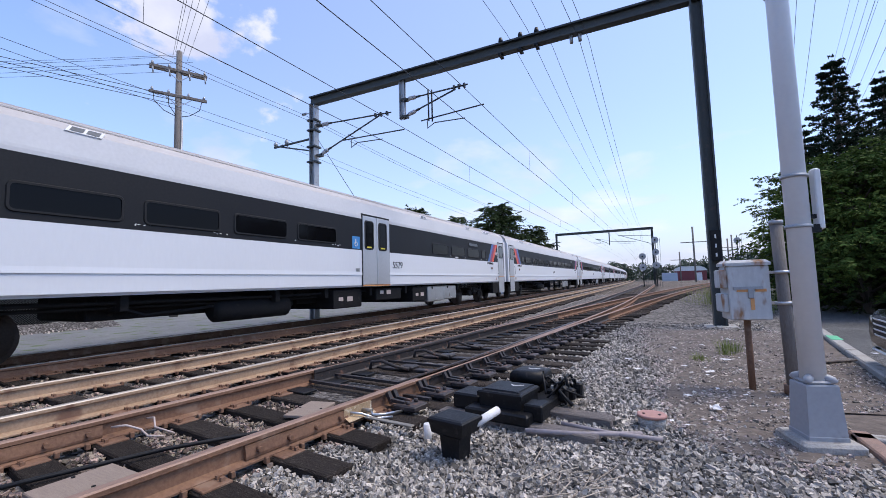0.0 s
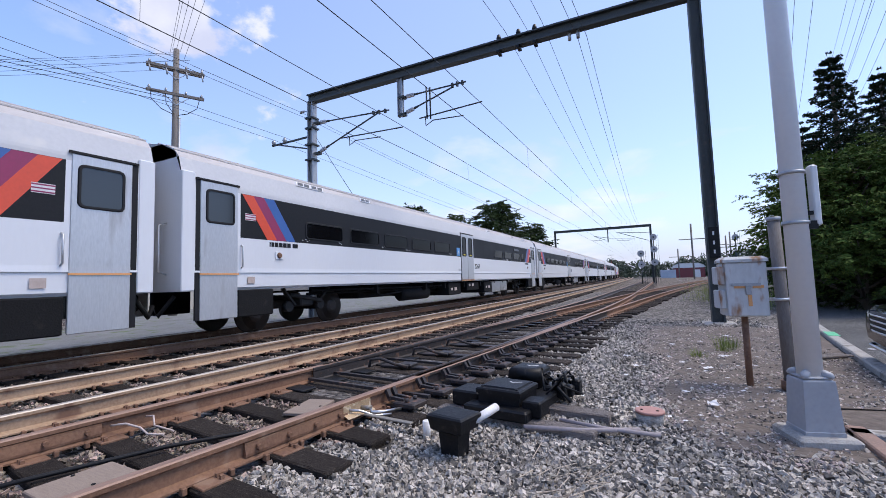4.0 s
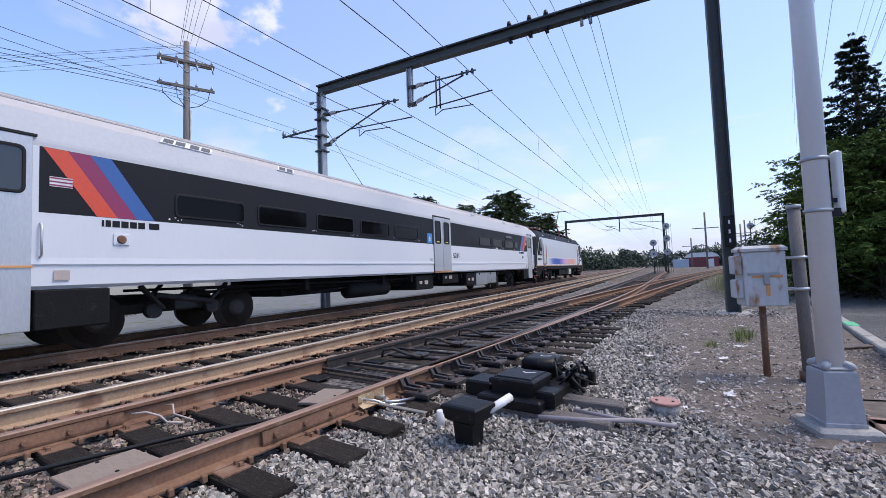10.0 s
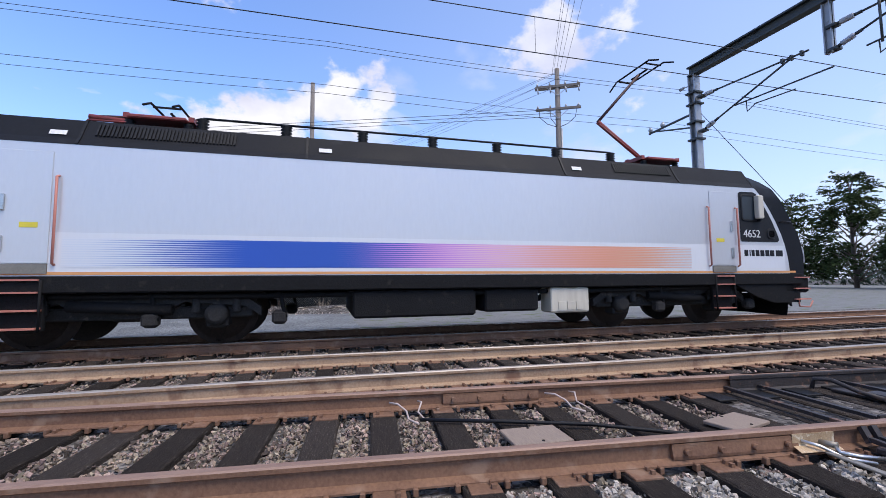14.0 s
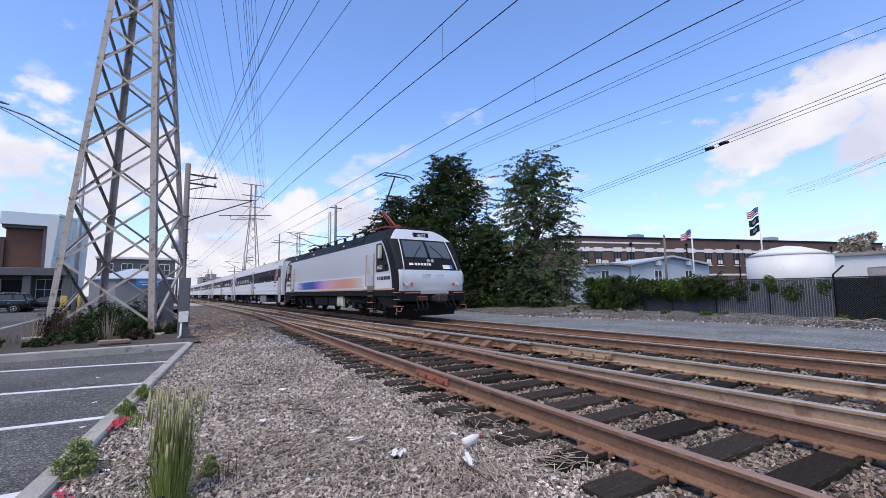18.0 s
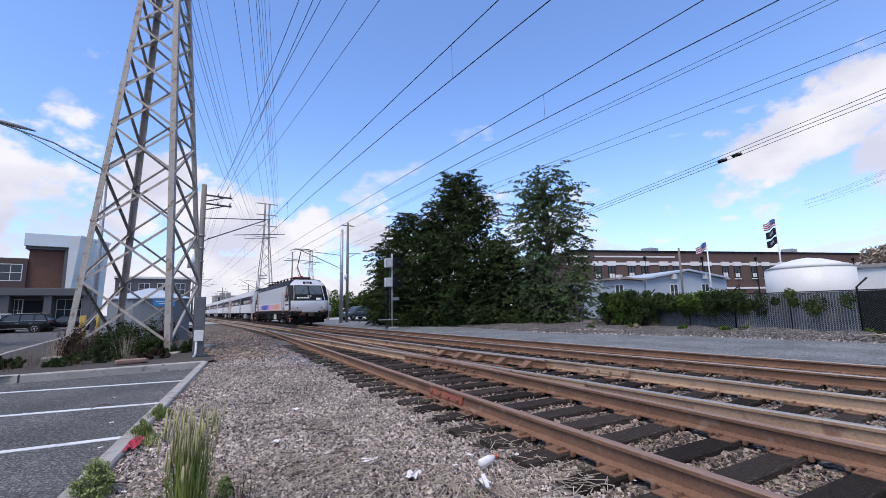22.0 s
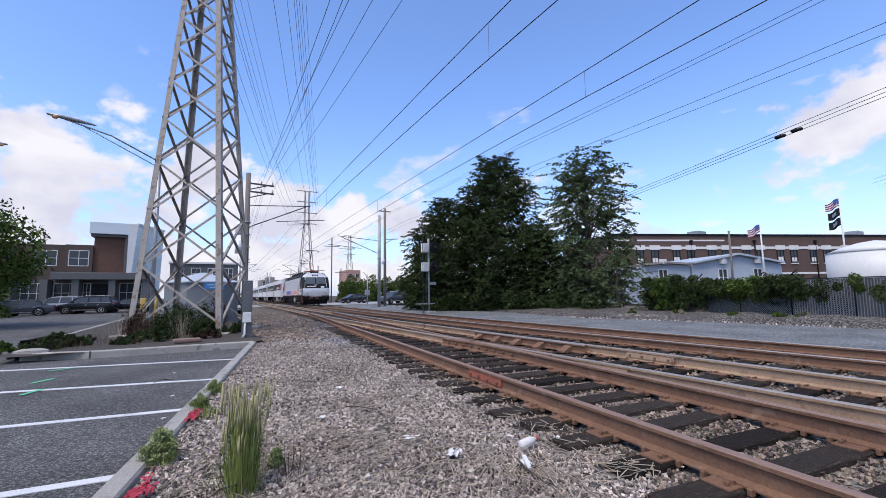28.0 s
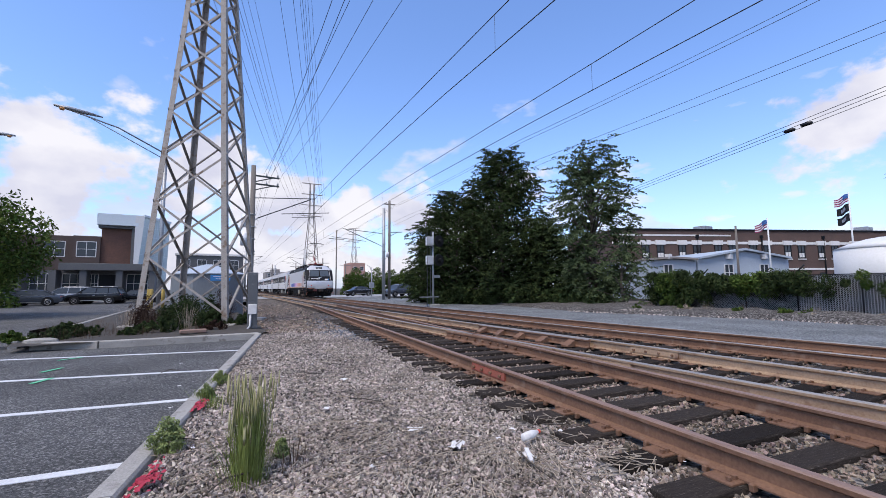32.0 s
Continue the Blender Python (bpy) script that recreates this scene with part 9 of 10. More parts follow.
for i in range(36):
    y = 9 - i
    xx, xf = -19.0 + min(y, 0) * 0.13, bank_edge(y)
    rings.append([(xf + rv.uniform(-0.12, 0.12), y, -0.1), (xf - 0.45, y, 0.04 + 0.10 * rv.random()), (min(xx + 0.5, xf - 0.9), y, 0.16 + 0.16 * rv.random()), (xx - 0.7, y, 0.05)])
M_rubble = stones_mat("grey_brown_rubble", [(0.028, 0.025, 0.023), (0.068, 0.061, 0.056), (0.120, 0.109, 0.101), (0.272, 0.256, 0.240)], 0.045)
solo("earth_bank", berm.loft(rings, 0, True, False, False), M_rubble, "low bank of earth and stones below the fence", "bank", kind="structure")
scree = Mesh()
for _ in range(1700):
    y = rv.uniform(-16, 8)
    xx = bank_edge(y) + rv.uniform(-1.7, 0.3)
    s = rv.uniform(0.010, 0.030) * (1 if rv.random() < 0.95 else 2.0)
    h = [rv.uniform(0.5, 1.0) for _ in range(6)]
    zz = 0.10 if xx < bank_edge(y) - 0.4 else -0.03
    scree.loft([[(xx - s * h[0], y - s * h[1], zz - s), (xx + s, y - s * h[2], zz - s), (xx + s * h[3], y + s, zz - s), (xx - s, y + s * h[4], zz - s)], [(xx - s * 0.5 * h[1], y - s * 0.6, zz + s * h[5]), (xx + s * 0.6 * h[0], y - s * 0.5, zz + s * h[4]), (xx + s * 0.5, y + s * 0.6 * h[2], zz + s * h[3]), (xx - s * 0.5, y + s * 0.5, zz + s)]], 0, False)
tagged(solo("scree", scree, M_stone_c, "scattered pale stones and rubble on the bank", "rubble"), kind="stuff")
for i in range(26):
    y = rv.uniform(-15.5, 4)
    x = -18.6 + min(y, 0) * 0.13 + rv.uniform(-0.9, 0.9)
    if i % 2:
        tuft(x, y, 0.0, rv.uniform(0.3, 0.7), 0.3, 90, M_deadbrown if i % 4 == 1 else M_dry, "dry brown weeds on the bank", 900 + i, "dry_weeds", 0.8)
    else:
        a, L = rv.uniform(-0.6, 0.6), rv.uniform(0.4, 1.1)
        solo("dead_branch", Mesh().tube([(x, y, 0.12), (x + 0.1, y + L * 0.5, 0.14 + 0.08 * rv.random()), (x + 0.2 * a, y + L, 0.12)], [0.025, 0.02, 0.008], 5), M_bark if i % 4 else M_dry, "dead branch lying on the bank", "branch")
# tanks
def tank(az, d, r, h, dome, mats, label, band=True, pipe=False, cone=False):
    x, y = spot(az, d)
    t = thing("storage_tank", label, "tank", Matrix.Translation((x, y, -0.1)))
    n = 48
    circ = lambda rr, z: [(rr * math.cos(2 * math.pi * k / n), rr * math.sin(2 * math.pi * k / n), z) for k in range(n)]
    part("shell", Mesh().loft([circ(r, 0), circ(r, h * 0.5), circ(r, h)], 0, True), mats, t)
    if cone:
        part("roof", Mesh().loft([circ(r * 1.01, h), circ(r * 0.7, h + dome * 0.46), circ(r * 0.35, h + dome * 0.83), circ(r * 0.04, h + dome)], 0, True), mats, t, "shallow conical tank roof")
    else:
        part("dome", Mesh().loft([circ(r * 1.005, h - 0.02), circ(r * 0.985, h + dome * 0.22), circ(r * 0.88, h + dome * 0.6), circ(r * 0.6, h + dome * 0.87), circ(r * 0.05, h + dome)], 0, True), mats, t)
    if band:
        for z in (h * 0.48, h * 0.99, h * 0.13):
            part("band", Mesh().loft([circ(r + 0.02, z - 0.05), circ(r + 0.05, z), circ(r + 0.02, z + 0.05)], 0, True, False), mats, t)
    if pipe:
        k = Vector((0.35, -0.94, 0))
        q = k * (r + 0.35)
        part("pipe", Mesh().tube([k * (r - 0.1) + Vector((0, 0, h * 0.97)), k * (r + 0.2) + Vector((0, 0, h * 0.96)), q + Vector((0, 0, h * 0.9)), q + Vector((0, 0, 0.3)), q + Vector((0.4, 0.2, 0.05))], 0.17, 14), mats, t)
        part("flange", Mesh().tube([q + Vector((0, 0, h * 0.88)), q + Vector((0, 0, h * 0.895))], 0.26, 16), mats, t)
        for z in (h * 0.75, h * 0.4):
            part("bracket", Mesh().bar(k * r + Vector((0, 0, z)), q + Vector((0, 0, z)), 0.06), mats, t)
        part("vent", Mesh().tube([k * (r * 0.93) + Vector((0, 0, h + 0.2)), k * (r * 0.93) + Vector((0, 0, h + 0.5))], 0.1, 10), M_galv, t)
    return t


tank(89.0, 27.5, 2.47, 6.75, 1.35, M_cream, "tall cream domed storage tank with an overflow pipe", pipe=True)
tank(104.2, 40.0, 2.52, 3.62, 0.78, M_tankwhite, "squat white storage tank with a shallow pointed roof", band=False, cone=True)
tank(95.6, 34.0, 1.7, 2.4, 0.05, M_greyroof, "low grey open tank behind the fence", band=False)


# ---- buildings ----
def facade_window(parent, p, d, w, h, frame_m, z, depth=0.06, bars=1):
    """A framed window on a facade: p is the middle of its foot, d the direction along the wall, the wall faces d rotated to the left."""
    d = Vector((d[0], d[1], 0)).normalized()
    nrm = Vector((-d.y, d.x, 0))
    o = Vector((p[0], p[1], z))
    def q(u, v, k):
        return o + d * u + Vector((0, 0, v)) + nrm * k
    wn_ = part("window", Mesh().add([q(-w / 2, 0, 0.01), q(w / 2, 0, 0.01), q(w / 2, h, 0.01), q(-w / 2, h, 0.01)], [(0, 1, 2, 3)]), M_pane, parent)
    t = 0.07
    fr = Mesh()
    for a, b in (((-w / 2, 0), (w / 2, 0)), ((-w / 2, h), (w / 2, h)), ((-w / 2, 0), (-w / 2, h)), ((w / 2, 0), (w / 2, h))):
        fr.bar(q(a[0], a[1], depth / 2), q(b[0], b[1], depth / 2), t, t, up=(nrm.x, nrm.y, 0.01))
    for k in range(bars):
        u = -w / 2 + w * (k + 1) / (bars + 1)
        fr.bar(q(u, 0, depth / 2), q(u, h, depth / 2), t * 0.7, t * 0.7, up=(nrm.x, nrm.y, 0.01))
    if h > 1.2:
        fr.bar(q(-w / 2, h * 0.5, depth / 2), q(w / 2, h * 0.5, depth / 2), t * 0.7, t * 0.7, up=(nrm.x, nrm.y, 0.01))
    part("frame", fr, frame_m, wn_)
    return wn_


# long brick building
BA, BB = Vector((*spot(128.5, 59), 0)), Vector((*spot(97.0, 104), 0))
bd = (BB - BA).normalized()
bn = Vector((-bd.y, bd.x, 0)) * (1 if Vector((-bd.y, bd.x, 0)).dot(-BA) > 0 else -1)
BL_ = (BB - BA).length
bk = thing("brick_building", "long two-storey brown brick building with pale stone bands", "building")
HB = 8.55
part("wall", Mesh().add([BA, BB, BB + Vector((0, 0, HB)), BA + Vector((0, 0, HB)), BA - bn * 14, BB - bn * 14, BB - bn * 14 + Vector((0, 0, HB)), BA - bn * 14 + Vector((0, 0, HB))], [(0, 1, 2, 3), (1, 5, 6, 2), (5, 4, 7, 6), (4, 0, 3, 7), (3, 2, 6, 7)]), M_brick, bk)
for z, h, m, k in ((HB - 0.05, 0.22, M_loco_dark, 0.12), (6.68, 0.34, M_stonetrim, 0.06), (7.75, 0.2, M_stonetrim, 0.05), (3.2, 0.25, M_stonetrim, 0.06)):
    e = BB if z != 7.75 else BA + bd * 17
    part("stone_band", Mesh().add([BA + bn * k + Vector((0, 0, z)), e + bn * k + Vector((0, 0, z)), e + bn * k + Vector((0, 0, z + h)), BA + bn * k + Vector((0, 0, z + h)), BA + Vector((0, 0, z + h)), e + Vector((0, 0, z + h)), BA + Vector((0, 0, z)), e + Vector((0, 0, z))], [(0, 1, 2, 3), (3, 2, 5, 4), (6, 7, 1, 0)]), m, bk)
nwin = int(BL_ / 2.6)
sgn_ = 1 if bn.dot(Vector((-bd.y, bd.x, 0))) > 0 else -1
for i in range(nwin):
    u = 1.5 + i * 2.6 + (0.5 if i % 2 else 0.0)
    for z, hh in ((4.75, 1.85), (1.0, 1.8)):
        p = BA + bd * u + bn * 0.02
        w = facade_window(bk, p, bd * sgn_, 1.0, hh, M_band, z)
        part("blind", Mesh().bar(p + bn * 0.04 + bd * -0.38 + Vector((0, 0, z + hh * 0.25)), p + bn * 0.04 + bd * 0.38 + Vector((0, 0, z + hh * 0.25)), 0.02, hh * (0.3 if i % 3 else 0.42)), M_stonetrim, w, "pale lower sash")
        if z > 2:
            part("lintel", Mesh().bar(p + bn * 0.05 + bd * -0.68 + Vector((0, 0, z + hh + 0.28)), p + bn * 0.05 + bd * 0.68 + Vector((0, 0, z + hh + 0.28)), 0.22, 0.60), M_stonetrim, w)
            part("sill", Mesh().bar(p + bn * 0.05 + bd * -0.6 + Vector((0, 0, z - 0.08)), p + bn * 0.05 + bd * 0.6 + Vector((0, 0, z - 0.08)), 0.12, 0.12), M_stonetrim, w)
for i in range(6):
    p = BA + bd * (12 + i * 9.5) + bn * 0.1
    part("downpipe", Mesh().tube([p + Vector((0, 0, 0)), p + Vector((0, 0, 7.6))], 0.09, 8).box(p.x - 0.16, p.x + 0.16, p.y - 0.16, p.y + 0.16, 7.5, 7.9), M_loco_dark, bk)
for u, s in ((17, 1.0), (44, 1.1), (63, 1.0)):
    p = BA + bd * u - bn * 5
    part("roof_unit", Mesh().box(p.x - 1.1 * s, p.x + 1.1 * s, p.y - 0.8, p.y + 0.8, HB, HB + 1.25 * s, 0, 0.05), M_galv, bk, "grey rooftop ventilation unit")
# pale blue sheds
for az0, az1, d0, d1, h, pk, lab in ((119.4, 111.2, 45, 51, 3.55, 4.35, "pale blue-grey gabled shed with small windows"), (124.5, 119.6, 42.5, 45, 3.45, 3.6, "low grey shed with a flat weathered roof")):
    a, b = Vector((*spot(az0, d0), 0)), Vector((*spot(az1, d1), 0))
    d = (b - a).normalized()
    n = Vector((-d.y, d.x, 0))
    n = n if n.dot(-a) > 0 else -n
    sh = thing("shed", lab, "shed")
    c = (a + b) / 2
    part("wall", Mesh().add([a, b, b + Vector((0, 0, h)), c + Vector((0, 0, pk)), a + Vector((0, 0, h)), a - n * 12, b - n * 12, b - n * 12 + Vector((0, 0, h)), c - n * 12 + Vector((0, 0, pk)), a - n * 12 + Vector((0, 0, h))], [(0, 1, 2, 3, 4), (5, 9, 8, 7, 6), (0, 4, 9, 5), (1, 6, 7, 2)]), M_siding, sh)
    rf = Mesh()
    for e0, e1 in ((a, c), (c, b)):
        z0, z1 = (h, pk) if e1 is c else (pk, h)
        rf.add([e0 + n * 0.4 + Vector((0, 0, z0 + 0.05)), e1 + n * 0.4 + Vector((0, 0, z1 + 0.05)), e1 - n * 12 + Vector((0, 0, z1 + 0.05)), e0 - n * 12 + Vector((0, 0, z0 + 0.05)), e0 + n * 0.4 + Vector((0, 0, z0 + 0.22)), e1 + n * 0.4 + Vector((0, 0, z1 + 0.22)), e1 - n * 12 + Vector((0, 0, z1 + 0.22)), e0 - n * 12 + Vector((0, 0, z0 + 0.22))], [(0, 3, 2, 1), (4, 5, 6, 7), (0, 1, 5, 4), (1, 2, 6, 5), (2, 3, 7, 6), (3, 0, 4, 7)])
    part("roof", rf, M_siding if pk > 4 else M_greyroof, sh)
    s_ = 1 if n.dot(Vector((-d.y, d.x, 0))) > 0 else -1
    for t in ((0.33, 0.72) if pk > 4 else (0.4,)):
        w = facade_window(sh, a.lerp(b, t) + n * 0.02, d * s_, 0.85, 1.5, M_litter, 1.6)
        part("vent", Mesh().box(-0.25, 0.25, -0.2, 0.2, 0, 0.45), M_litter, sh, "", Matrix.Translation(a.lerp(b, t) + n * 0.15 + Vector((0, 0, 3.6))))
wa = thing("low_building", "low beige block building behind the fence", "building")
part("wall", Mesh().add([(-31.5, 6.2, -0.2), (-25.5, 17.5, -0.2), (-25.5, 17.5, 3.85), (-31.5, 6.2, 3.85), (-41.5, 6.2, -0.2), (-41.5, 6.2, 3.85), (-36, 24, 3.85)], [(0, 1, 2, 3), (0, 3, 5, 4), (3, 2, 6, 5)]), M_cream, wa)
part("roof_edge", Mesh().bar((-31.7, 6.1, 3.95), (-25.3, 17.7, 3.95), 0.3, 0.22), M_greyroof, wa)
part("door", Mesh().bar((-30.2, 8.9, 1.4), (-29.2, 10.8, 1.4), 0.08, 2.2), M_greyroof, wa)
lb = thing("low_building", "low white flat-roofed building behind the tanks", "building")
part("wall", Mesh().box(-60, -44, -11, -2, -0.2, 3.6), M_tankwhite, lb)
part("roof_edge", Mesh().box(-60.2, -43.8, -11.2, -1.8, 3.6, 3.85), M_greyroof, lb)
part("window", Mesh().box(-44, -43.95, -9.5, -8.4, 1.5, 2.2), M_pane, lb)
# flags
for az, d, h, kinds in ((112.7, 47, 7.3, ("striped",)), (106.2, 52, 9.6, ("striped", "dark", "dark"))):
    x, y = spot(az, d)
    fp = thing("flagpole", "white flagpole with waving flags", "flagpole", Matrix.Translation((x, y, -0.2)))
    part("pole", Mesh().tube([(0, 0, 0), (0, 0, h)], [0.09, 0.05], 10), M_tankwhite, fp)
    top = h - 0.15
    for kd in kinds:
        hh, ll = 0.72, 1.15 if kd == "striped" else 1.0
        def fpt(u, v):
            return (-0.5 * u * ll * 0.3 + 0.10 * math.sin(u * 7), -(u * ll) * 0.93, top - v * hh - 0.38 * u + 0.06 * math.sin(u * 6 + v))
        nst = 7 if kd == "striped" else 1
        for k in range(nst):
            me = Mesh()
            me.loft([[fpt(u / 10, k / nst), fpt(u / 10, (k + 1) / nst)] for u in range(11)], 0, True, False, False)
            o = part("stripe" if nst > 1 else "flag_cloth", me, (M_magenta if k % 2 == 0 else M_litter) if nst > 1 else M_band, fp, "red and white striped flag cloth" if nst > 1 else "black flag cloth")
        if nst > 1:
            me = Mesh()
            me.loft([[(fpt(u / 10, 0)[0] + 0.03, *fpt(u / 10, 0)[1:]), (fpt(u / 10, 0.54)[0] + 0.03, *fpt(u / 10, 0.54)[1:])] for u in range(5)], 0, True, False, False)
            part("canton", me, M_blue, fp)
            me2 = Mesh().loft([[(fpt(u / 10, 0)[0] - 0.03, *fpt(u / 10, 0)[1:]), (fpt(u / 10, 0.54)[0] - 0.03, *fpt(u / 10, 0.54)[1:])] for u in range(5)], 0, True, False, False)
            part("canton", me2, M_blue, fp)
        else:
            part("emblem", Mesh().loft([[(fpt(u / 10, 0.3)[0] + 0.03, *fpt(u / 10, 0.3)[1:]), (fpt(u / 10, 0.7)[0] + 0.03, *fpt(u / 10, 0.7)[1:])] for u in range(3, 8)], 0, True, False, False), M_galv, fp)
        top -= hh + 0.15
sp_ = thing("utility_pole", "plain wooden pole behind the hedge", "utility pole", Matrix.Translation((*spot(115.6, 40), -0.2)))
part("shaft", Mesh().tube([(0, 0, 0), (0, 0, 6.0)], [0.10, 0.075], 10), M_polewood, sp_)
tree(*spot(98.3, 90), -0.3, 9.5, 6, "bare pale tree behind the building", M_dry, 49, clumps=36, per=60, size=0.25, low=0.5)

# office building across the parking lot
of = thing("office_building", "modern brown and grey office building with a white glazed tower", "building")
M_offbrown = mat("brown_panel", (0.095, 0.066, 0.055), (0.07, 0.048, 0.042), rough=0.8, scale=0.6, fine=8)
M_offgrey = mat("grey_panel", (0.12, 0.122, 0.125), (0.09, 0.09, 0.093), rough=0.8, scale=0.6, fine=8)
M_brickred = mat("red_brown_brick", (0.17, 0.085, 0.06), (0.10, 0.052, 0.040), rough=0.9, scale=1.2, fine=9)
M_whitepanel = mat("pale_blue_white_panel", (0.64, 0.70, 0.735), (0.57, 0.63, 0.665), rough=0.4, scale=0.5, fine=6)
FY = -61.0
part("wall", Mesh().box(10.1, 12.5, FY - 12, FY, LOT, 7.3), M_offbrown, of)
part("wall", Mesh().box(12.5, 19.0, FY - 13, FY - 1.2, LOT, 7.35), M_offbrown, of)
part("brick_panel", Mesh().box(7.26, 10.09, FY - 8, FY - 0.3, LOT, 8.29), M_brickred, of)
part("tower_cap", Mesh().box(6.62, 10.45, FY - 8, FY + 0.5, 8.62, 9.9), M_whitepanel, of)
part("tower_frame", Mesh().box(6.9, 10.35, FY - 8, FY + 0.2, 8.3, 8.60), M_offgrey, of)
part("tower_frame", Mesh().box(6.9, 7.25, FY - 7, FY + 0.2, LOT, 8.29), M_offgrey, of)
part("tower_fin", Mesh().loft([[(6.93, FY + 0.30 - d, LOT), (6.80, FY + 0.30 - d, LOT), (6.02, FY + 0.52 - d, 9.9), (6.93, FY + 0.52 - d, 9.9)] for d in (0.0, 0.3)], 0, False), M_tankwhite, of, "white slanting fin beside the glazing")
M_teal = mat("pale_teal_glazing", (0.55, 0.65, 0.67), (0.49, 0.58, 0.60), rough=0.12, scale=0.5, fine=3)
gb, gtp = (Vector((6.80, FY + 0.16, LOT)), Vector((4.0, FY - 3.5, LOT))), (Vector((6.04, FY + 0.42, 9.75)), Vector((3.7, FY - 3.1, 9.55)))
part("glazing", Mesh().add([gb[0], gb[1], gtp[1], gtp[0]], [(0, 1, 2, 3)]), M_teal, of, "pale teal glazed curtain wall leaning outwards")
for k in range(1, 6):
    part("mullion", Mesh().bar(gb[0].lerp(gb[1], k / 6), gtp[0].lerp(gtp[1], k / 6), 0.05), M_whitepanel, of)
for k in range(3, 9):
    part("mullion", Mesh().bar(gb[0].lerp(gtp[0], k / 9), gb[1].lerp(gtp[1], k / 9), 0.04), M_whitepanel, of)
part("tower_cap", Mesh().bar(gtp[0] + Vector((0.1, 0.1, 0.12)), gtp[1] + Vector((0, 0.1, 0.12)), 0.3, 0.25), M_whitepanel, of)
part("canopy", Mesh().box(4.6, 13.0, FY + 0.5, FY + 2.6, 3.35, 4.1, 0, 0.03), M_offgrey, of)
part("wall", Mesh().box(4.6, 16.6, FY - 2, FY + 0.6, LOT, 3.36), M_offgrey, of)
for x in (4.9, 7.9, 11.0, 13.5, 16.2):
    part("pillar", Mesh().box(x - 0.3, x + 0.3, FY + 0.6, FY + 2.4, LOT, 3.36), M_offgrey, of)
part("doorway", Mesh().box(8.3, 9.9, FY + 0.6, FY + 0.63, LOT, 2.9), M_band, of)
for x, w in ((6.4, 2.0), (12.1, 1.9), (14.7, 1.9), (10.45, 0.9)):
    facade_window(of, (x, FY + 0.62), (-1, 0), w, 2.1, M_litter, 0.9, 0.06, 2)
part("wall", Mesh().box(16.6, 30, FY - 2, FY + 0.8, LOT, 3.1), M_brickred, of)
part("canopy", Mesh().box(16.6, 30, FY - 2, FY + 2.5, 3.1, 3.7), M_offgrey, of)
facade_window(of, (11.3, FY + 0.02), (-1, 0), 1.7, 1.7, M_litter, 4.95, 0.06, 1)
facade_window(of, (14.3, FY - 1.18), (-1, 0), 1.8, 1.7, M_litter, 5.0, 0.06, 1)
ob_ = thing("brick_building", "distant dark building with many windows", "building")
part("wall", Mesh().box(-6, 3.5, -86, -78, -0.3, 6.6), M_offgrey, ob_)
part("roof_edge", Mesh().box(-6.2, 3.7, -86.2, -77.8, 6.6, 6.9), M_stonetrim, ob_)
for i in range(4):
    for z in (1.2, 4.2):
        facade_window(ob_, (-4.6 + i * 2.3, -77.95), (-1, 0), 1.3, 1.7, M_litter, z, 0.05, 1)


tree(*spot(-158.3, 33), LOT, 6.6, 10.0, "leafy green tree spreading over the parking lot", M_leaf_b, 51, clumps=130, per=170, size=0.12, low=0.34, droop=0.5)


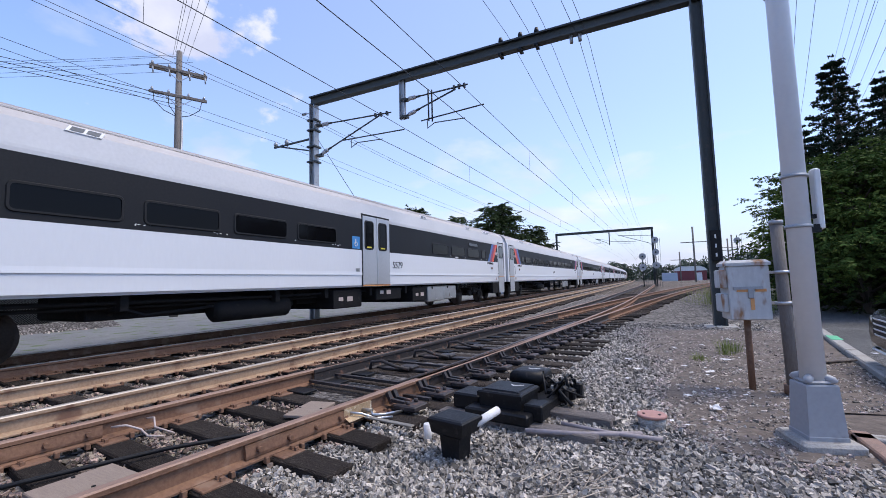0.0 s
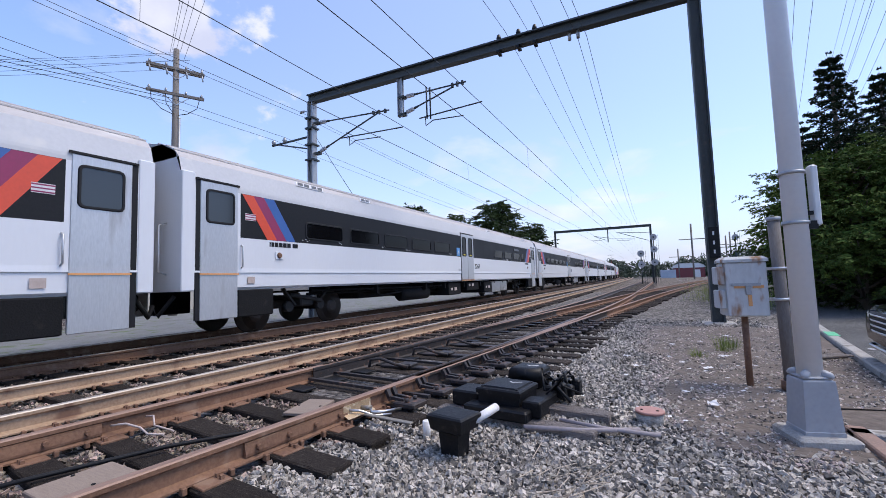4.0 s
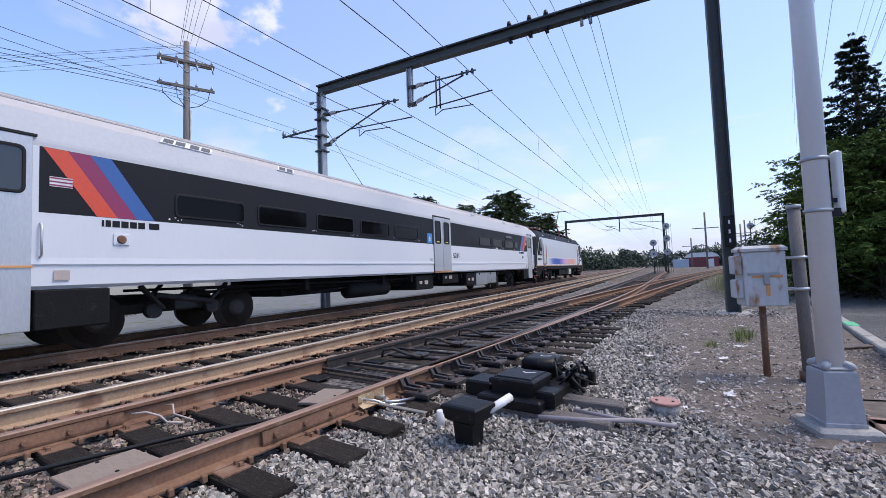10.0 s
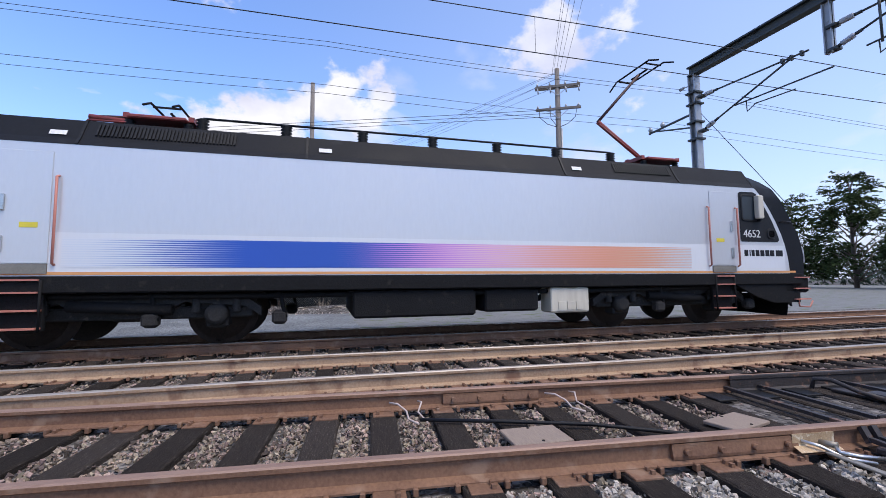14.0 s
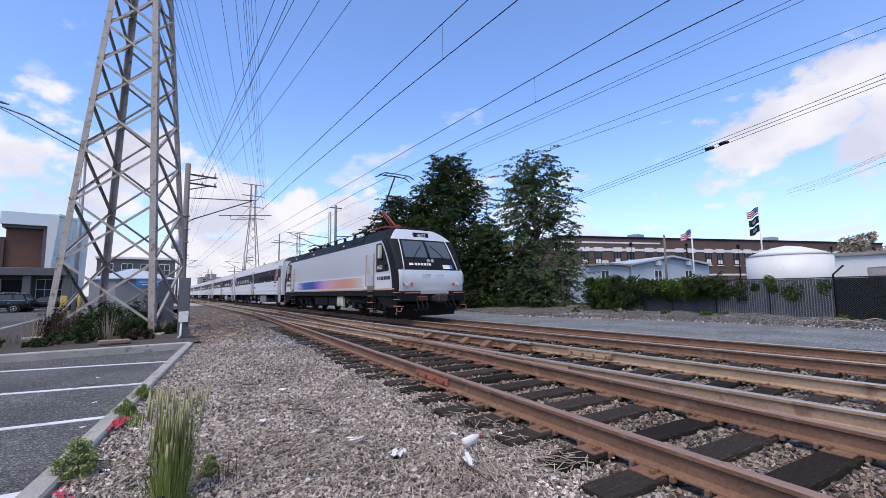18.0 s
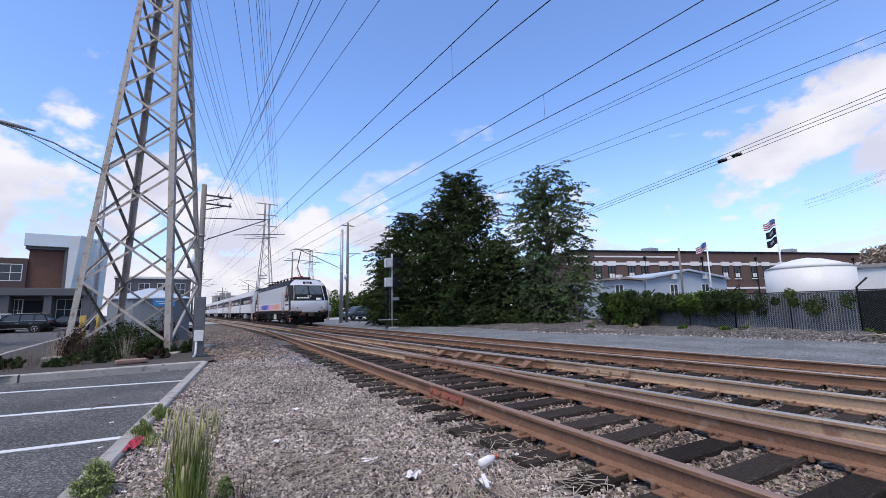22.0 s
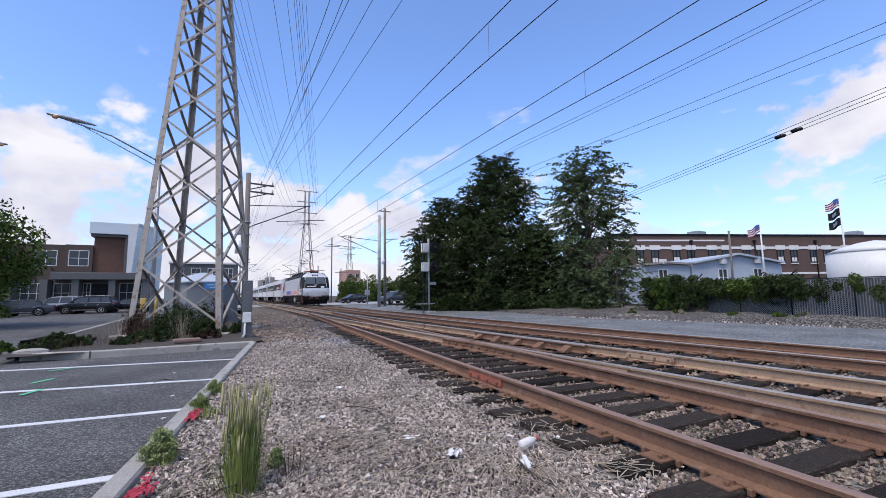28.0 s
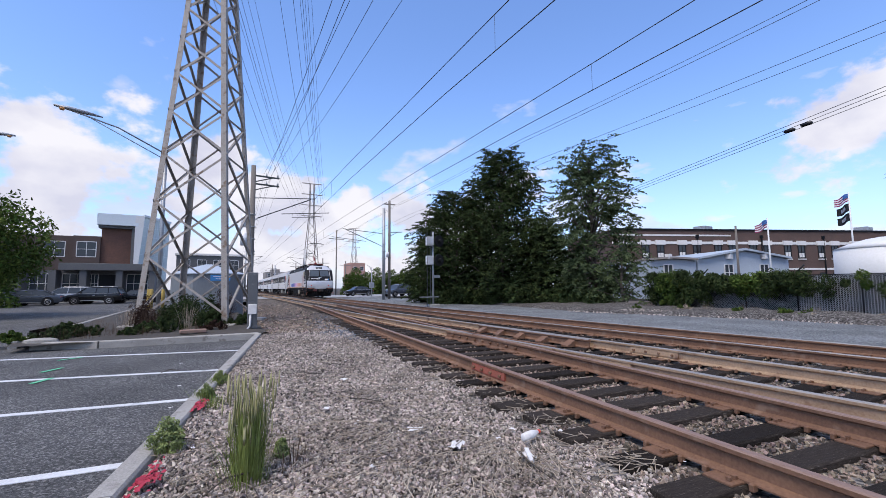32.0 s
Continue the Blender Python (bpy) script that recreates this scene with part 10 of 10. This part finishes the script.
# ---- cars ----
def car(x, y, rz, z, paint, label, L=4.7, H=1.68, suv=True):
    c = thing("car", label, "car", Matrix.Translation((x, y, z)) @ Matrix.Rotation(radians(rz), 4, "Z"))
    sh = 1.04 if suv else 0.92
    low = 0.30 if suv else 0.24
    rings = []
    for f, w, z0, zt in ((-0.5, 0.70, 0.46, 0.70), (-0.494, 0.80, 0.36, 0.78), (-0.475, 0.87, low, sh - 0.20), (-0.42, 0.905, low, sh - 0.12), (-0.29, 0.92, low, sh - 0.03), (-0.1, 0.925, low, sh), (0.25, 0.925, low, sh + 0.03), (0.42, 0.91, low + 0.02, sh + 0.03), (0.475, 0.88, low + 0.06, sh), (0.495, 0.82, 0.42, sh - 0.06), (0.5, 0.74, 0.50, sh - 0.16)):
        half = [(0.90, z0), (0.985, z0 + 0.10), (1.0, z0 + (zt - z0) * 0.55), (0.985, zt - 0.12), (0.95, zt - 0.03), (0.86, zt)]
        rings.append([(w * k, f * L, zz) for k, zz in half] + [(-w * k, f * L, zz) for k, zz in reversed(half)])
    part("body", welded(Mesh().loft(rings, 0, True).data("body", paint), 40), None, c)
    rear, back = (0.40, 0.465) if suv else (0.22, 0.38)
    lower = (-0.275, back, 0.86, sh - 0.02)
    upper = (-0.125, rear, 0.69, H - 0.09)
    quad = lambda f0, f1, w, zz: [(-w, f0 * L, zz), (w, f0 * L, zz), (w, f1 * L, zz), (-w, f1 * L, zz)]
    part("glasshouse", Mesh().loft([quad(*lower), quad(*upper)], 0, False, False), M_pane, c, "dark car windows")
    roof = []
    for f, w, zz in ((upper[0] - 0.012, 0.64, H - 0.10), (upper[0] + 0.02, 0.69, H - 0.05), (0.0, 0.70, H), (rear - 0.10, 0.70, H - 0.005), (rear, 0.68, H - 0.06), (rear + 0.015, 0.64, H - 0.10)):
        roof.append([(k * w, f * L, zz - d) for k, d in ((-1.03, 0.06), (-0.96, 0.015), (-0.6, 0.0), (0.6, 0.0), (0.96, 0.015), (1.03, 0.06), (0.9, 0.09), (-0.9, 0.09))])
    part("roof", welded(Mesh().loft(roof, 0, True).data("roof", paint), 40), None, c)
    for s in (1, -1):
        for f0, f1 in ((lower[0], upper[0]), (0.045, 0.055), (lower[1], upper[1])) + (((0.27, 0.25),) if suv else ()):
            part("pillar", Mesh().bar((s * 0.865, f0 * L, sh - 0.03), (s * 0.70, f1 * L, H - 0.09), 0.07, 0.06), paint, c)
        for f in (-0.31, 0.29):
            part("wheel_arch", Mesh().tube([(s * 0.70, f * L, 0.36), (s * 0.929, f * L, 0.36)], 0.42, 24), M_rubber, c)
            wh = part("wheel", Mesh().tube([(s * 0.72, f * L, 0.34), (s * 0.90, f * L, 0.34), (s * 0.937, f * L, 0.34)], [0.34, 0.34, 0.31], 24), M_black, c)
            rim = Mesh().tube([(s * 0.93, f * L, 0.34), (s * 0.943, f * L, 0.34)], [0.07, 0.06], 12).ring((s * 0.937, f * L, 0.34), (1, 0, 0), 0.215, 0.014, 20)
            for k in range(5):
                t = 2 * math.pi * k / 5
                rim.bar((s * 0.938, f * L, 0.34), (s * 0.938, f * L + 0.21 * math.cos(t), 0.34 + 0.21 * math.sin(t)), 0.045, 0.02)
            part("rim", rim, M_steel, wh)
        part("headlight", Mesh().bar((s * 0.50, -0.492 * L, sh - 0.26), (s * 0.82, -0.463 * L, sh - 0.215), 0.06, 0.055), M_pane, c, "slim headlight")
        part("tail_light", Mesh().bar((s * 0.62, 0.494 * L, sh - 0.14), (s * 0.86, 0.475 * L, sh - 0.12), 0.06, 0.12), M_redstripe, c)
        part("mirror", Mesh().box(min(s * 0.90, s * 1.06), max(s * 0.90, s * 1.06), -0.205 * L, -0.205 * L + 0.13, sh, sh + 0.15, 0, 0.04), paint, c)
        part("trim_strip", Mesh().bar((s * 0.925, -0.21 * L, low + 0.07), (s * 0.925, 0.19 * L, low + 0.07), 0.02, 0.05), M_steel, c, "bright sill strip")
        part("window_trim", Mesh().bar((s * 0.885, -0.26 * L, sh - 0.005), (s * 0.885, (back - 0.02) * L, sh + 0.02), 0.02, 0.025), M_steel, c)
        for f in (0.0, 0.2):
            part("door_handle", Mesh().bar((s * 0.925, f * L, sh - 0.20), (s * 0.925, f * L + 0.2, sh - 0.19), 0.03, 0.03), M_steel, c)
        if suv:
            part("roof_rail", Mesh().tube([(s * 0.64, -0.05 * L, H - 0.01), (s * 0.64, -0.02 * L, H + 0.045), (s * 0.64, 0.28 * L, H + 0.04), (s * 0.64, 0.32 * L, H - 0.02)], 0.018, 6), M_steel, c)
    gr = part("grille", Mesh().box(-0.46, 0.46, -0.503 * L, -0.49 * L, sh - 0.50, sh - 0.24, 0, 0.02), M_rubber, c)
    for k in range(4):
        part("grille_bar", Mesh().tube([(-0.46, -0.500 * L, sh - 0.465 + 0.065 * k), (-0.3, -0.505 * L, sh - 0.47 + 0.065 * k), (0.3, -0.505 * L, sh - 0.47 + 0.065 * k), (0.46, -0.500 * L, sh - 0.465 + 0.065 * k)], 0.011, 6), M_steel, gr, "chrome grille bar")
    part("bumper_strip", Mesh().tube([(-0.84, -0.478 * L, low + 0.09), (-0.55, -0.500 * L, low + 0.06), (0.55, -0.500 * L, low + 0.06), (0.84, -0.478 * L, low + 0.09)], 0.022, 8), M_steel, c, "chrome bumper strip")
    return c


P_black = mat("black_car_paint", (0.007, 0.007, 0.008), (0.005, 0.005, 0.006), rough=0.15, scale=2)
P_grey = mat("blue_grey_car_paint", (0.09, 0.105, 0.125), (0.08, 0.09, 0.11), rough=0.2, metal=0.3, scale=2)
P_silver = mat("silver_car_paint", (0.45, 0.46, 0.47), (0.40, 0.41, 0.42), rough=0.22, metal=0.4, scale=2)
car(4.78, 6.45, -97, LOT, P_black, "black car parked nose to the kerb")
car(*spot(-170.6, 54.5), 78, LOT, P_black, "black sport utility car parked before the office")
car(*spot(-168.4, 57), 80, LOT, P_silver, "silver sport utility car parked before the office")
car(*spot(-165.6, 53.5), 95, LOT, P_grey, "dark grey car parked before the office", 4.6, 1.45, False)
car(*spot(-174.0, 56), 90, LOT, P_black, "dark sedan parked before the office", 4.6, 1.42, False)
car(*spot(-163.6, 55), 90, LOT, P_black, "dark car parked beside a hedge", 4.6, 1.45, False)
car(*spot(156.3, 61), 108, 0.02, P_grey, "dark grey sport utility car on the crossing road")
car(*spot(161.6, 70), 100, 0.02, P_black, "black car on the crossing road", 4.7, 1.45, False)
car(*spot(151.5, 68), 100, 0.02, P_silver, "pale car on the crossing road", 4.6, 1.45, False)
sheet("road", [(-90, -66), (-14, -57), (-7, -56), (30, -56), (30, -70), (-90, -84)], -0.02, M_road, "pale concrete road crossing the tracks", "road")
rs = thing("crossing_signal", "grey level-crossing signal mast with a cabinet", "crossing signal", Matrix.Translation((*spot(159.9, 62), 0)))
part("mast", Mesh().tube([(0, 0, 0), (0, 0, 4.2)], 0.07, 10), M_galv, rs)
part("cabinet", Mesh().box(-0.3, 0.3, -0.25, 0.25, 1.2, 2.0, 0, 0.03), M_galv, rs)
part("arm", Mesh().tube([(0, 0, 3.4), (0.25, 0, 4.2), (0.7, 0, 4.5)], 0.05, 8), M_galv, rs)
woods("far_trees", [spot(163.0, 105), spot(157, 100), spot(150, 95)], 6.6, 51, 260, 0.26, M_leaf_b, "row of light green roadside trees")
pk_ = thing("apartment_building", "distant salmon-coloured block behind trees", "building")
M_salmon = mat("salmon_render", (0.46, 0.27, 0.22), (0.40, 0.23, 0.19), rough=0.9, scale=0.3, fine=4)
bx, by = spot(161.4, 170)
part("wall", Mesh().box(bx - 1.3, bx + 4.2, by - 8, by + 2, -0.3, 11.0), M_salmon, pk_)
for i in range(2):
    for z in (2, 5, 8):
        facade_window(pk_, (bx + i * 2.6, by + 2.02), (-1, 0), 1.4, 1.5, M_litter, z, 0.05, 0)
fb = thing("apartment_building", "distant grey block behind the train", "building")
bx, by = spot(171.8, 190)
part("wall", Mesh().box(bx - 4, bx + 4.5, by - 6, by + 3, -0.3, 8.0), M_greyroof, fb)
part("roof_block", Mesh().box(bx - 1, bx + 2, by - 5, by + 2, 8.0, 9.2), M_greyroof, fb)
for i in range(4):
    facade_window(fb, (bx - 2.8 + i * 2.0, by + 3.02), (-1, 0), 1.0, 1.6, M_litter, 5.8, 0.05, 0)
woods("far_trees", [spot(150, 140), spot(140, 120), spot(128, 130)], 8, 52, 60, 0.4, M_leaf_hazed, "distant green trees")
woods("far_trees", [spot(-155, 75), spot(-163.5, 50), spot(-164.5, 48)], 5.0, 53, 140, 0.16, M_leaf_b, "bright green tree by the parking lot")
for i, (az, d, h) in enumerate(((166.2, 110, 9), (169.5, 130, 9), (172.3, 160, 10), (164.5, 90, 13.5), (163.3, 120, 9))):
    t = thing("line_pole", "thin distant pole with a crossarm", "pole", Matrix.Translation((*spot(az, d), -0.3)))
    part("shaft", Mesh().tube([(0, 0, 0), (0, 0, h)], 0.13, 8), M_polewood, t)
    part("crossarm", Mesh().box(-1.6, 1.6, -0.08, 0.08, h * 0.86, h * 0.86 + 0.13), M_polewood, t)
# street lamps over the lot
for az, d, z, daz in ((-167.0, 24, 9.0, -9.0), (-163.4, 34, 10.0, 6)):
    x, y = spot(az, d)
    px, py = spot(az + daz, d + 1)
    sl = thing("street_lamp", "street lamp with a drooping head on a long arm", "street lamp")
    part("pole", Mesh().tube([(px, py, LOT), (px, py, z - 1.0)], 0.09, 10), M_galv, sl)
    part("arm", Mesh().tube([(px, py, z - 1.05), (px + (x - px) * 0.5, py + (y - py) * 0.5, z - 0.3), (x, y, z)], 0.035, 8).tube([(px, py, z - 1.35), (px + (x - px) * 0.75, py + (y - py) * 0.75, z - 0.18)], 0.02, 6), M_galv, sl)
    hd = part("head", Mesh().loft([[(x + (px - x) * u * 0.22 + a * 0.14 * k, y + (py - y) * u * 0.22 + b * 0.14 * k, z + c * 0.09 * k) for a, b, c in ((0, 1, 0), (0, 0.5, 1), (0, -0.5, 1), (0, -1, 0), (0, -0.5, -0.6), (0, 0.5, -0.6))] for u, k in ((1.6, 0.3), (1.0, 0.9), (0.3, 1.0), (-0.3, 0.5))], 0, True), M_galv, sl)
    part("lens", Mesh().tube([(x, y, z - 0.03), (x, y, z - 0.12)], [0.12, 0.07], 12), M_orange, hd)

# ---- small things on the gravel ----
tuft(-0.37, -3.46, -0.04, 0.68, 0.085, 300, M_grass, "tall green grass clump with seed heads in the gravel", 90, lean=0.17, heads=True)
tuft(-0.34, -3.40, -0.04, 0.40, 0.16, 130, M_grass, "short green grass at the foot of the clump", 91, lean=0.6)
for i, (x, y, h) in enumerate(((0.14, -4.31, 0.12), (-0.12, -5.9, 0.16), (-0.3, -6.7, 0.14), (-0.66, -3.5, 0.25), (-0.2, -5.5, 0.15), (1.0, 7.9, 0.30), (1.15, 8.2, 0.22), (0.6, 7.3, 0.12))):
    tuft(x, y, -0.03, h, 0.14, 90 if i != 3 else 26, M_grass if i != 3 else M_deadbrown, "small green weed tuft" if i != 3 else "dry brown weed in the gravel", 92 + i, "weed_tuft", 0.7)
for i, (x, y) in enumerate(((2.4, 22), (3.4, 25), (4.6, 28), (3.2, 20), (5.8, 31), (2.9, 17.5))):
    tuft(x, y, -0.05, 1.0, 1.3, 300, M_grass, "rank green grass beside the track", 110 + i, "grass_patch", 0.5)
for x, y, h, w in ((0.14, -4.31, 0.24, 0.24), (-0.14, -5.95, 0.16, 0.16), (-0.32, -6.8, 0.16, 0.18), (-0.62, -3.72, 0.14, 0.10)):
    shrub(x, y, -0.02, h, w, "fine-leaved pale green weed by the kerb", M_weed, int(1000 * h + 97 * w), per=160, n=14, size=0.011, name="weed", category="weeds")
# litter
bt = thing("plastic_bottle", "clear plastic bottle with a red cap lying on gravel", "bottle", Matrix.Translation((-2.39, -2.98, 0.03)) @ Matrix.Rotation(radians(195), 4, "Z"))
part("body", Mesh().tube([(-0.10, 0, 0), (-0.09, 0, 0), (0.03, 0, 0), (0.07, 0, 0), (0.10, 0, 0)], [0.012, 0.034, 0.034, 0.02, 0.013], 14), M_litter, bt)
part("cap", Mesh().tube([(0.10, 0, 0), (0.125, 0, 0)], 0.016, 10), M_redstripe, bt)
r1 = random.Random(15)


def paper(x, y, s, seed):
    r = random.Random(seed)
    me = Mesh()
    n = 4
    for j in range(n + 1):
        for i in range(n + 1):
            me.v.append(((i / n - 0.5) * s * r.uniform(0.7, 1.2), (j / n - 0.5) * s * 0.7 * r.uniform(0.7, 1.2), r.uniform(0.0, 0.4) * s * 0.5))
    for j in range(n):
        for i in range(n):
            k = j * (n + 1) + i
            me.f.append((k, k + 1, k + n + 2, k + n + 1))
            me.m.append(0)
            me.s.append(False)
    return solo("crumpled_paper", me, M_litter, "crumpled white litter on the gravel", "litter", Matrix.Translation((x, y, 0.0)) @ Matrix.Rotation(r.uniform(0, 6), 4, "Z"))


for i, (x, y, s) in enumerate(((-1.69, -3.65, 0.13), (-1.80, -3.15, 0.14), (-2.13, -2.72, 0.14), (-1.75, -5.95, 0.10), (-1.2, -4.7, 0.08), (0.47, 4.62, 0.12), (0.28, 5.0, 0.07), (-0.2, 6.2, 0.09), (-0.35, 6.9, 0.10), (0.2, 7.0, 0.08), (0.55, 2.5, 0.09), (-0.3, 5.6, 0.08), (0.75, 8.6, 0.1), (-1.6, 3.2, 0.06), (0.62, 6.3, 0.11), (0.9, 7.2, 0.12), (0.35, 6.6, 0.08), (1.15, 6.6, 0.07), (0.8, 5.2, 0.05), (0.1, 4.1, 0.05), (1.25, 9.4, 0.14), (0.3, 8.2, 0.09))):
    paper(x, y, s, 500 + i)
for i in range(60):
    a, b = (r1.uniform(-3.6, 0.2), r1.uniform(-9, -2)) if i % 2 else (r1.uniform(-0.8, 1.6), r1.uniform(3.6, 9))
    paper(a, b, r1.uniform(0.02, 0.05), 600 + i)
straw = Mesh()
rs_ = random.Random(33)
for cx, cy, n, sp, ang in ((-2.02, -2.75, 130, 0.40, 0.9), (-1.5, -3.7, 70, 0.55, 0.4), (-1.0, -3.9, 60, 0.6, 0.2), (-1.9, -4.9, 60, 0.8, 0.5), (-1.0, -3.0, 60, 0.7, 0.7), (-0.5, 2.5, 24, 0.3, 1.2)):
    for _ in range(n):
        x, y = rs_.gauss(cx, sp * 0.5), rs_.gauss(cy, sp * 0.5)
        a = ang + rs_.gauss(0, 0.35)
        L = rs_.uniform(0.06, 0.28)
        z = rs_.uniform(0.0, 0.035)
        straw.bar((x, y, z), (x + L * math.cos(a), y + L * math.sin(a), z + rs_.uniform(-0.01, 0.02)), 0.005, 0.004)
for _ in range(2100):
    x, y = rs_.uniform(-3.6, 0.4), -2.2 - 9.0 * rs_.random() ** 1.6
    if x > kerb_x(y) - 0.2 or x < line_lead(y) + 1.0:
        continue
    a, L, z = rs_.uniform(0, 6.28), rs_.uniform(0.05, 0.24), rs_.uniform(-0.02, 0.0)
    straw.bar((x, y, z), (x + L * math.cos(a), y + L * math.sin(a), z + rs_.uniform(0.0, 0.015)), rs_.uniform(0.003, 0.007), 0.004)
tagged(solo("dry_straw", straw, M_dry, "dry straw and reed stalks lying on the gravel", "straw"), kind="stuff")
for i in range(14):
    x, y = rs_.uniform(-3, 0.3), rs_.uniform(-8, -2.6)
    a, L = rs_.uniform(0, 3.1), rs_.uniform(0.15, 0.45)
    solo("twig", Mesh().tube([(x, y, 0.02), (x + L * 0.5 * math.cos(a), y + L * 0.5 * math.sin(a), 0.045), (x + L * math.cos(a + 0.2), y + L * math.sin(a + 0.2), 0.015)], [0.007, 0.006, 0.003], 5), M_bark, "dry twig on the gravel", "twig")
solo("white_stick", Mesh().bar((-2.05, -2.58, 0.03), (-2.17, -2.78, 0.03), 0.03, 0.012), M_litter, "flat white stick on dry straw", "stick")


# ---- motion of the train ----
PITCH = 25.5
GAP = [(0, 176.02), (0.5, 166.78), (1, 157.65), (1.5, 148.51), (2, 139.74), (2.5, 131.16), (3, 122.88), (3.5, 114.6), (4.5, 98.72), (5.5, 83.54), (6, 76.24), (6.5, 69.04), (7.5, 55.89), (8.5, 43.29), (9, 37.61), (9.5, 32.05), (10, 26.68), (10.5, 21.79), (11, 17.03), (11.5, 12.42), (12, 8.11), (12.5, 4.06), (13, 0.2), (13.5, -3.6), (14.5, -10.5), (15.5, -16.95), (16, -20.0), (17, -25.9), (18, -31.75), (19, -37.1), (20, -42.31), (21, -47.41), (22, -52.08), (23, -56.21), (24, -59.65), (25, -62.3), (26, -64.24), (27, -65.59), (28, -66.39), (29, -66.78), (30, -66.86), (32, -66.86)]


def station(s):
    """Arc length along the far main line, counted from y = 0, to y."""
    return s * 0.9985


def rail_pose(s, half):
    a, b = station(s - half), station(s + half)
    pa, pb = Vector((line_far(a), a, TOP)), Vector((line_far(b), b, TOP))
    d = pb - pa
    m = (pa + pb) / 2
    return Matrix.Translation(m) @ Matrix.Rotation(-math.atan2(d.x, d.y), 4, "Z")


def motions():
    walk(loco, [(t, rail_pose(g + 9.31, 5.2)) for t, g in GAP])
    for i, c in enumerate(coaches):
        walk(c, [(t, rail_pose(g - PITCH * (i + 0.5), 9.05)) for t, g in GAP])


motions()
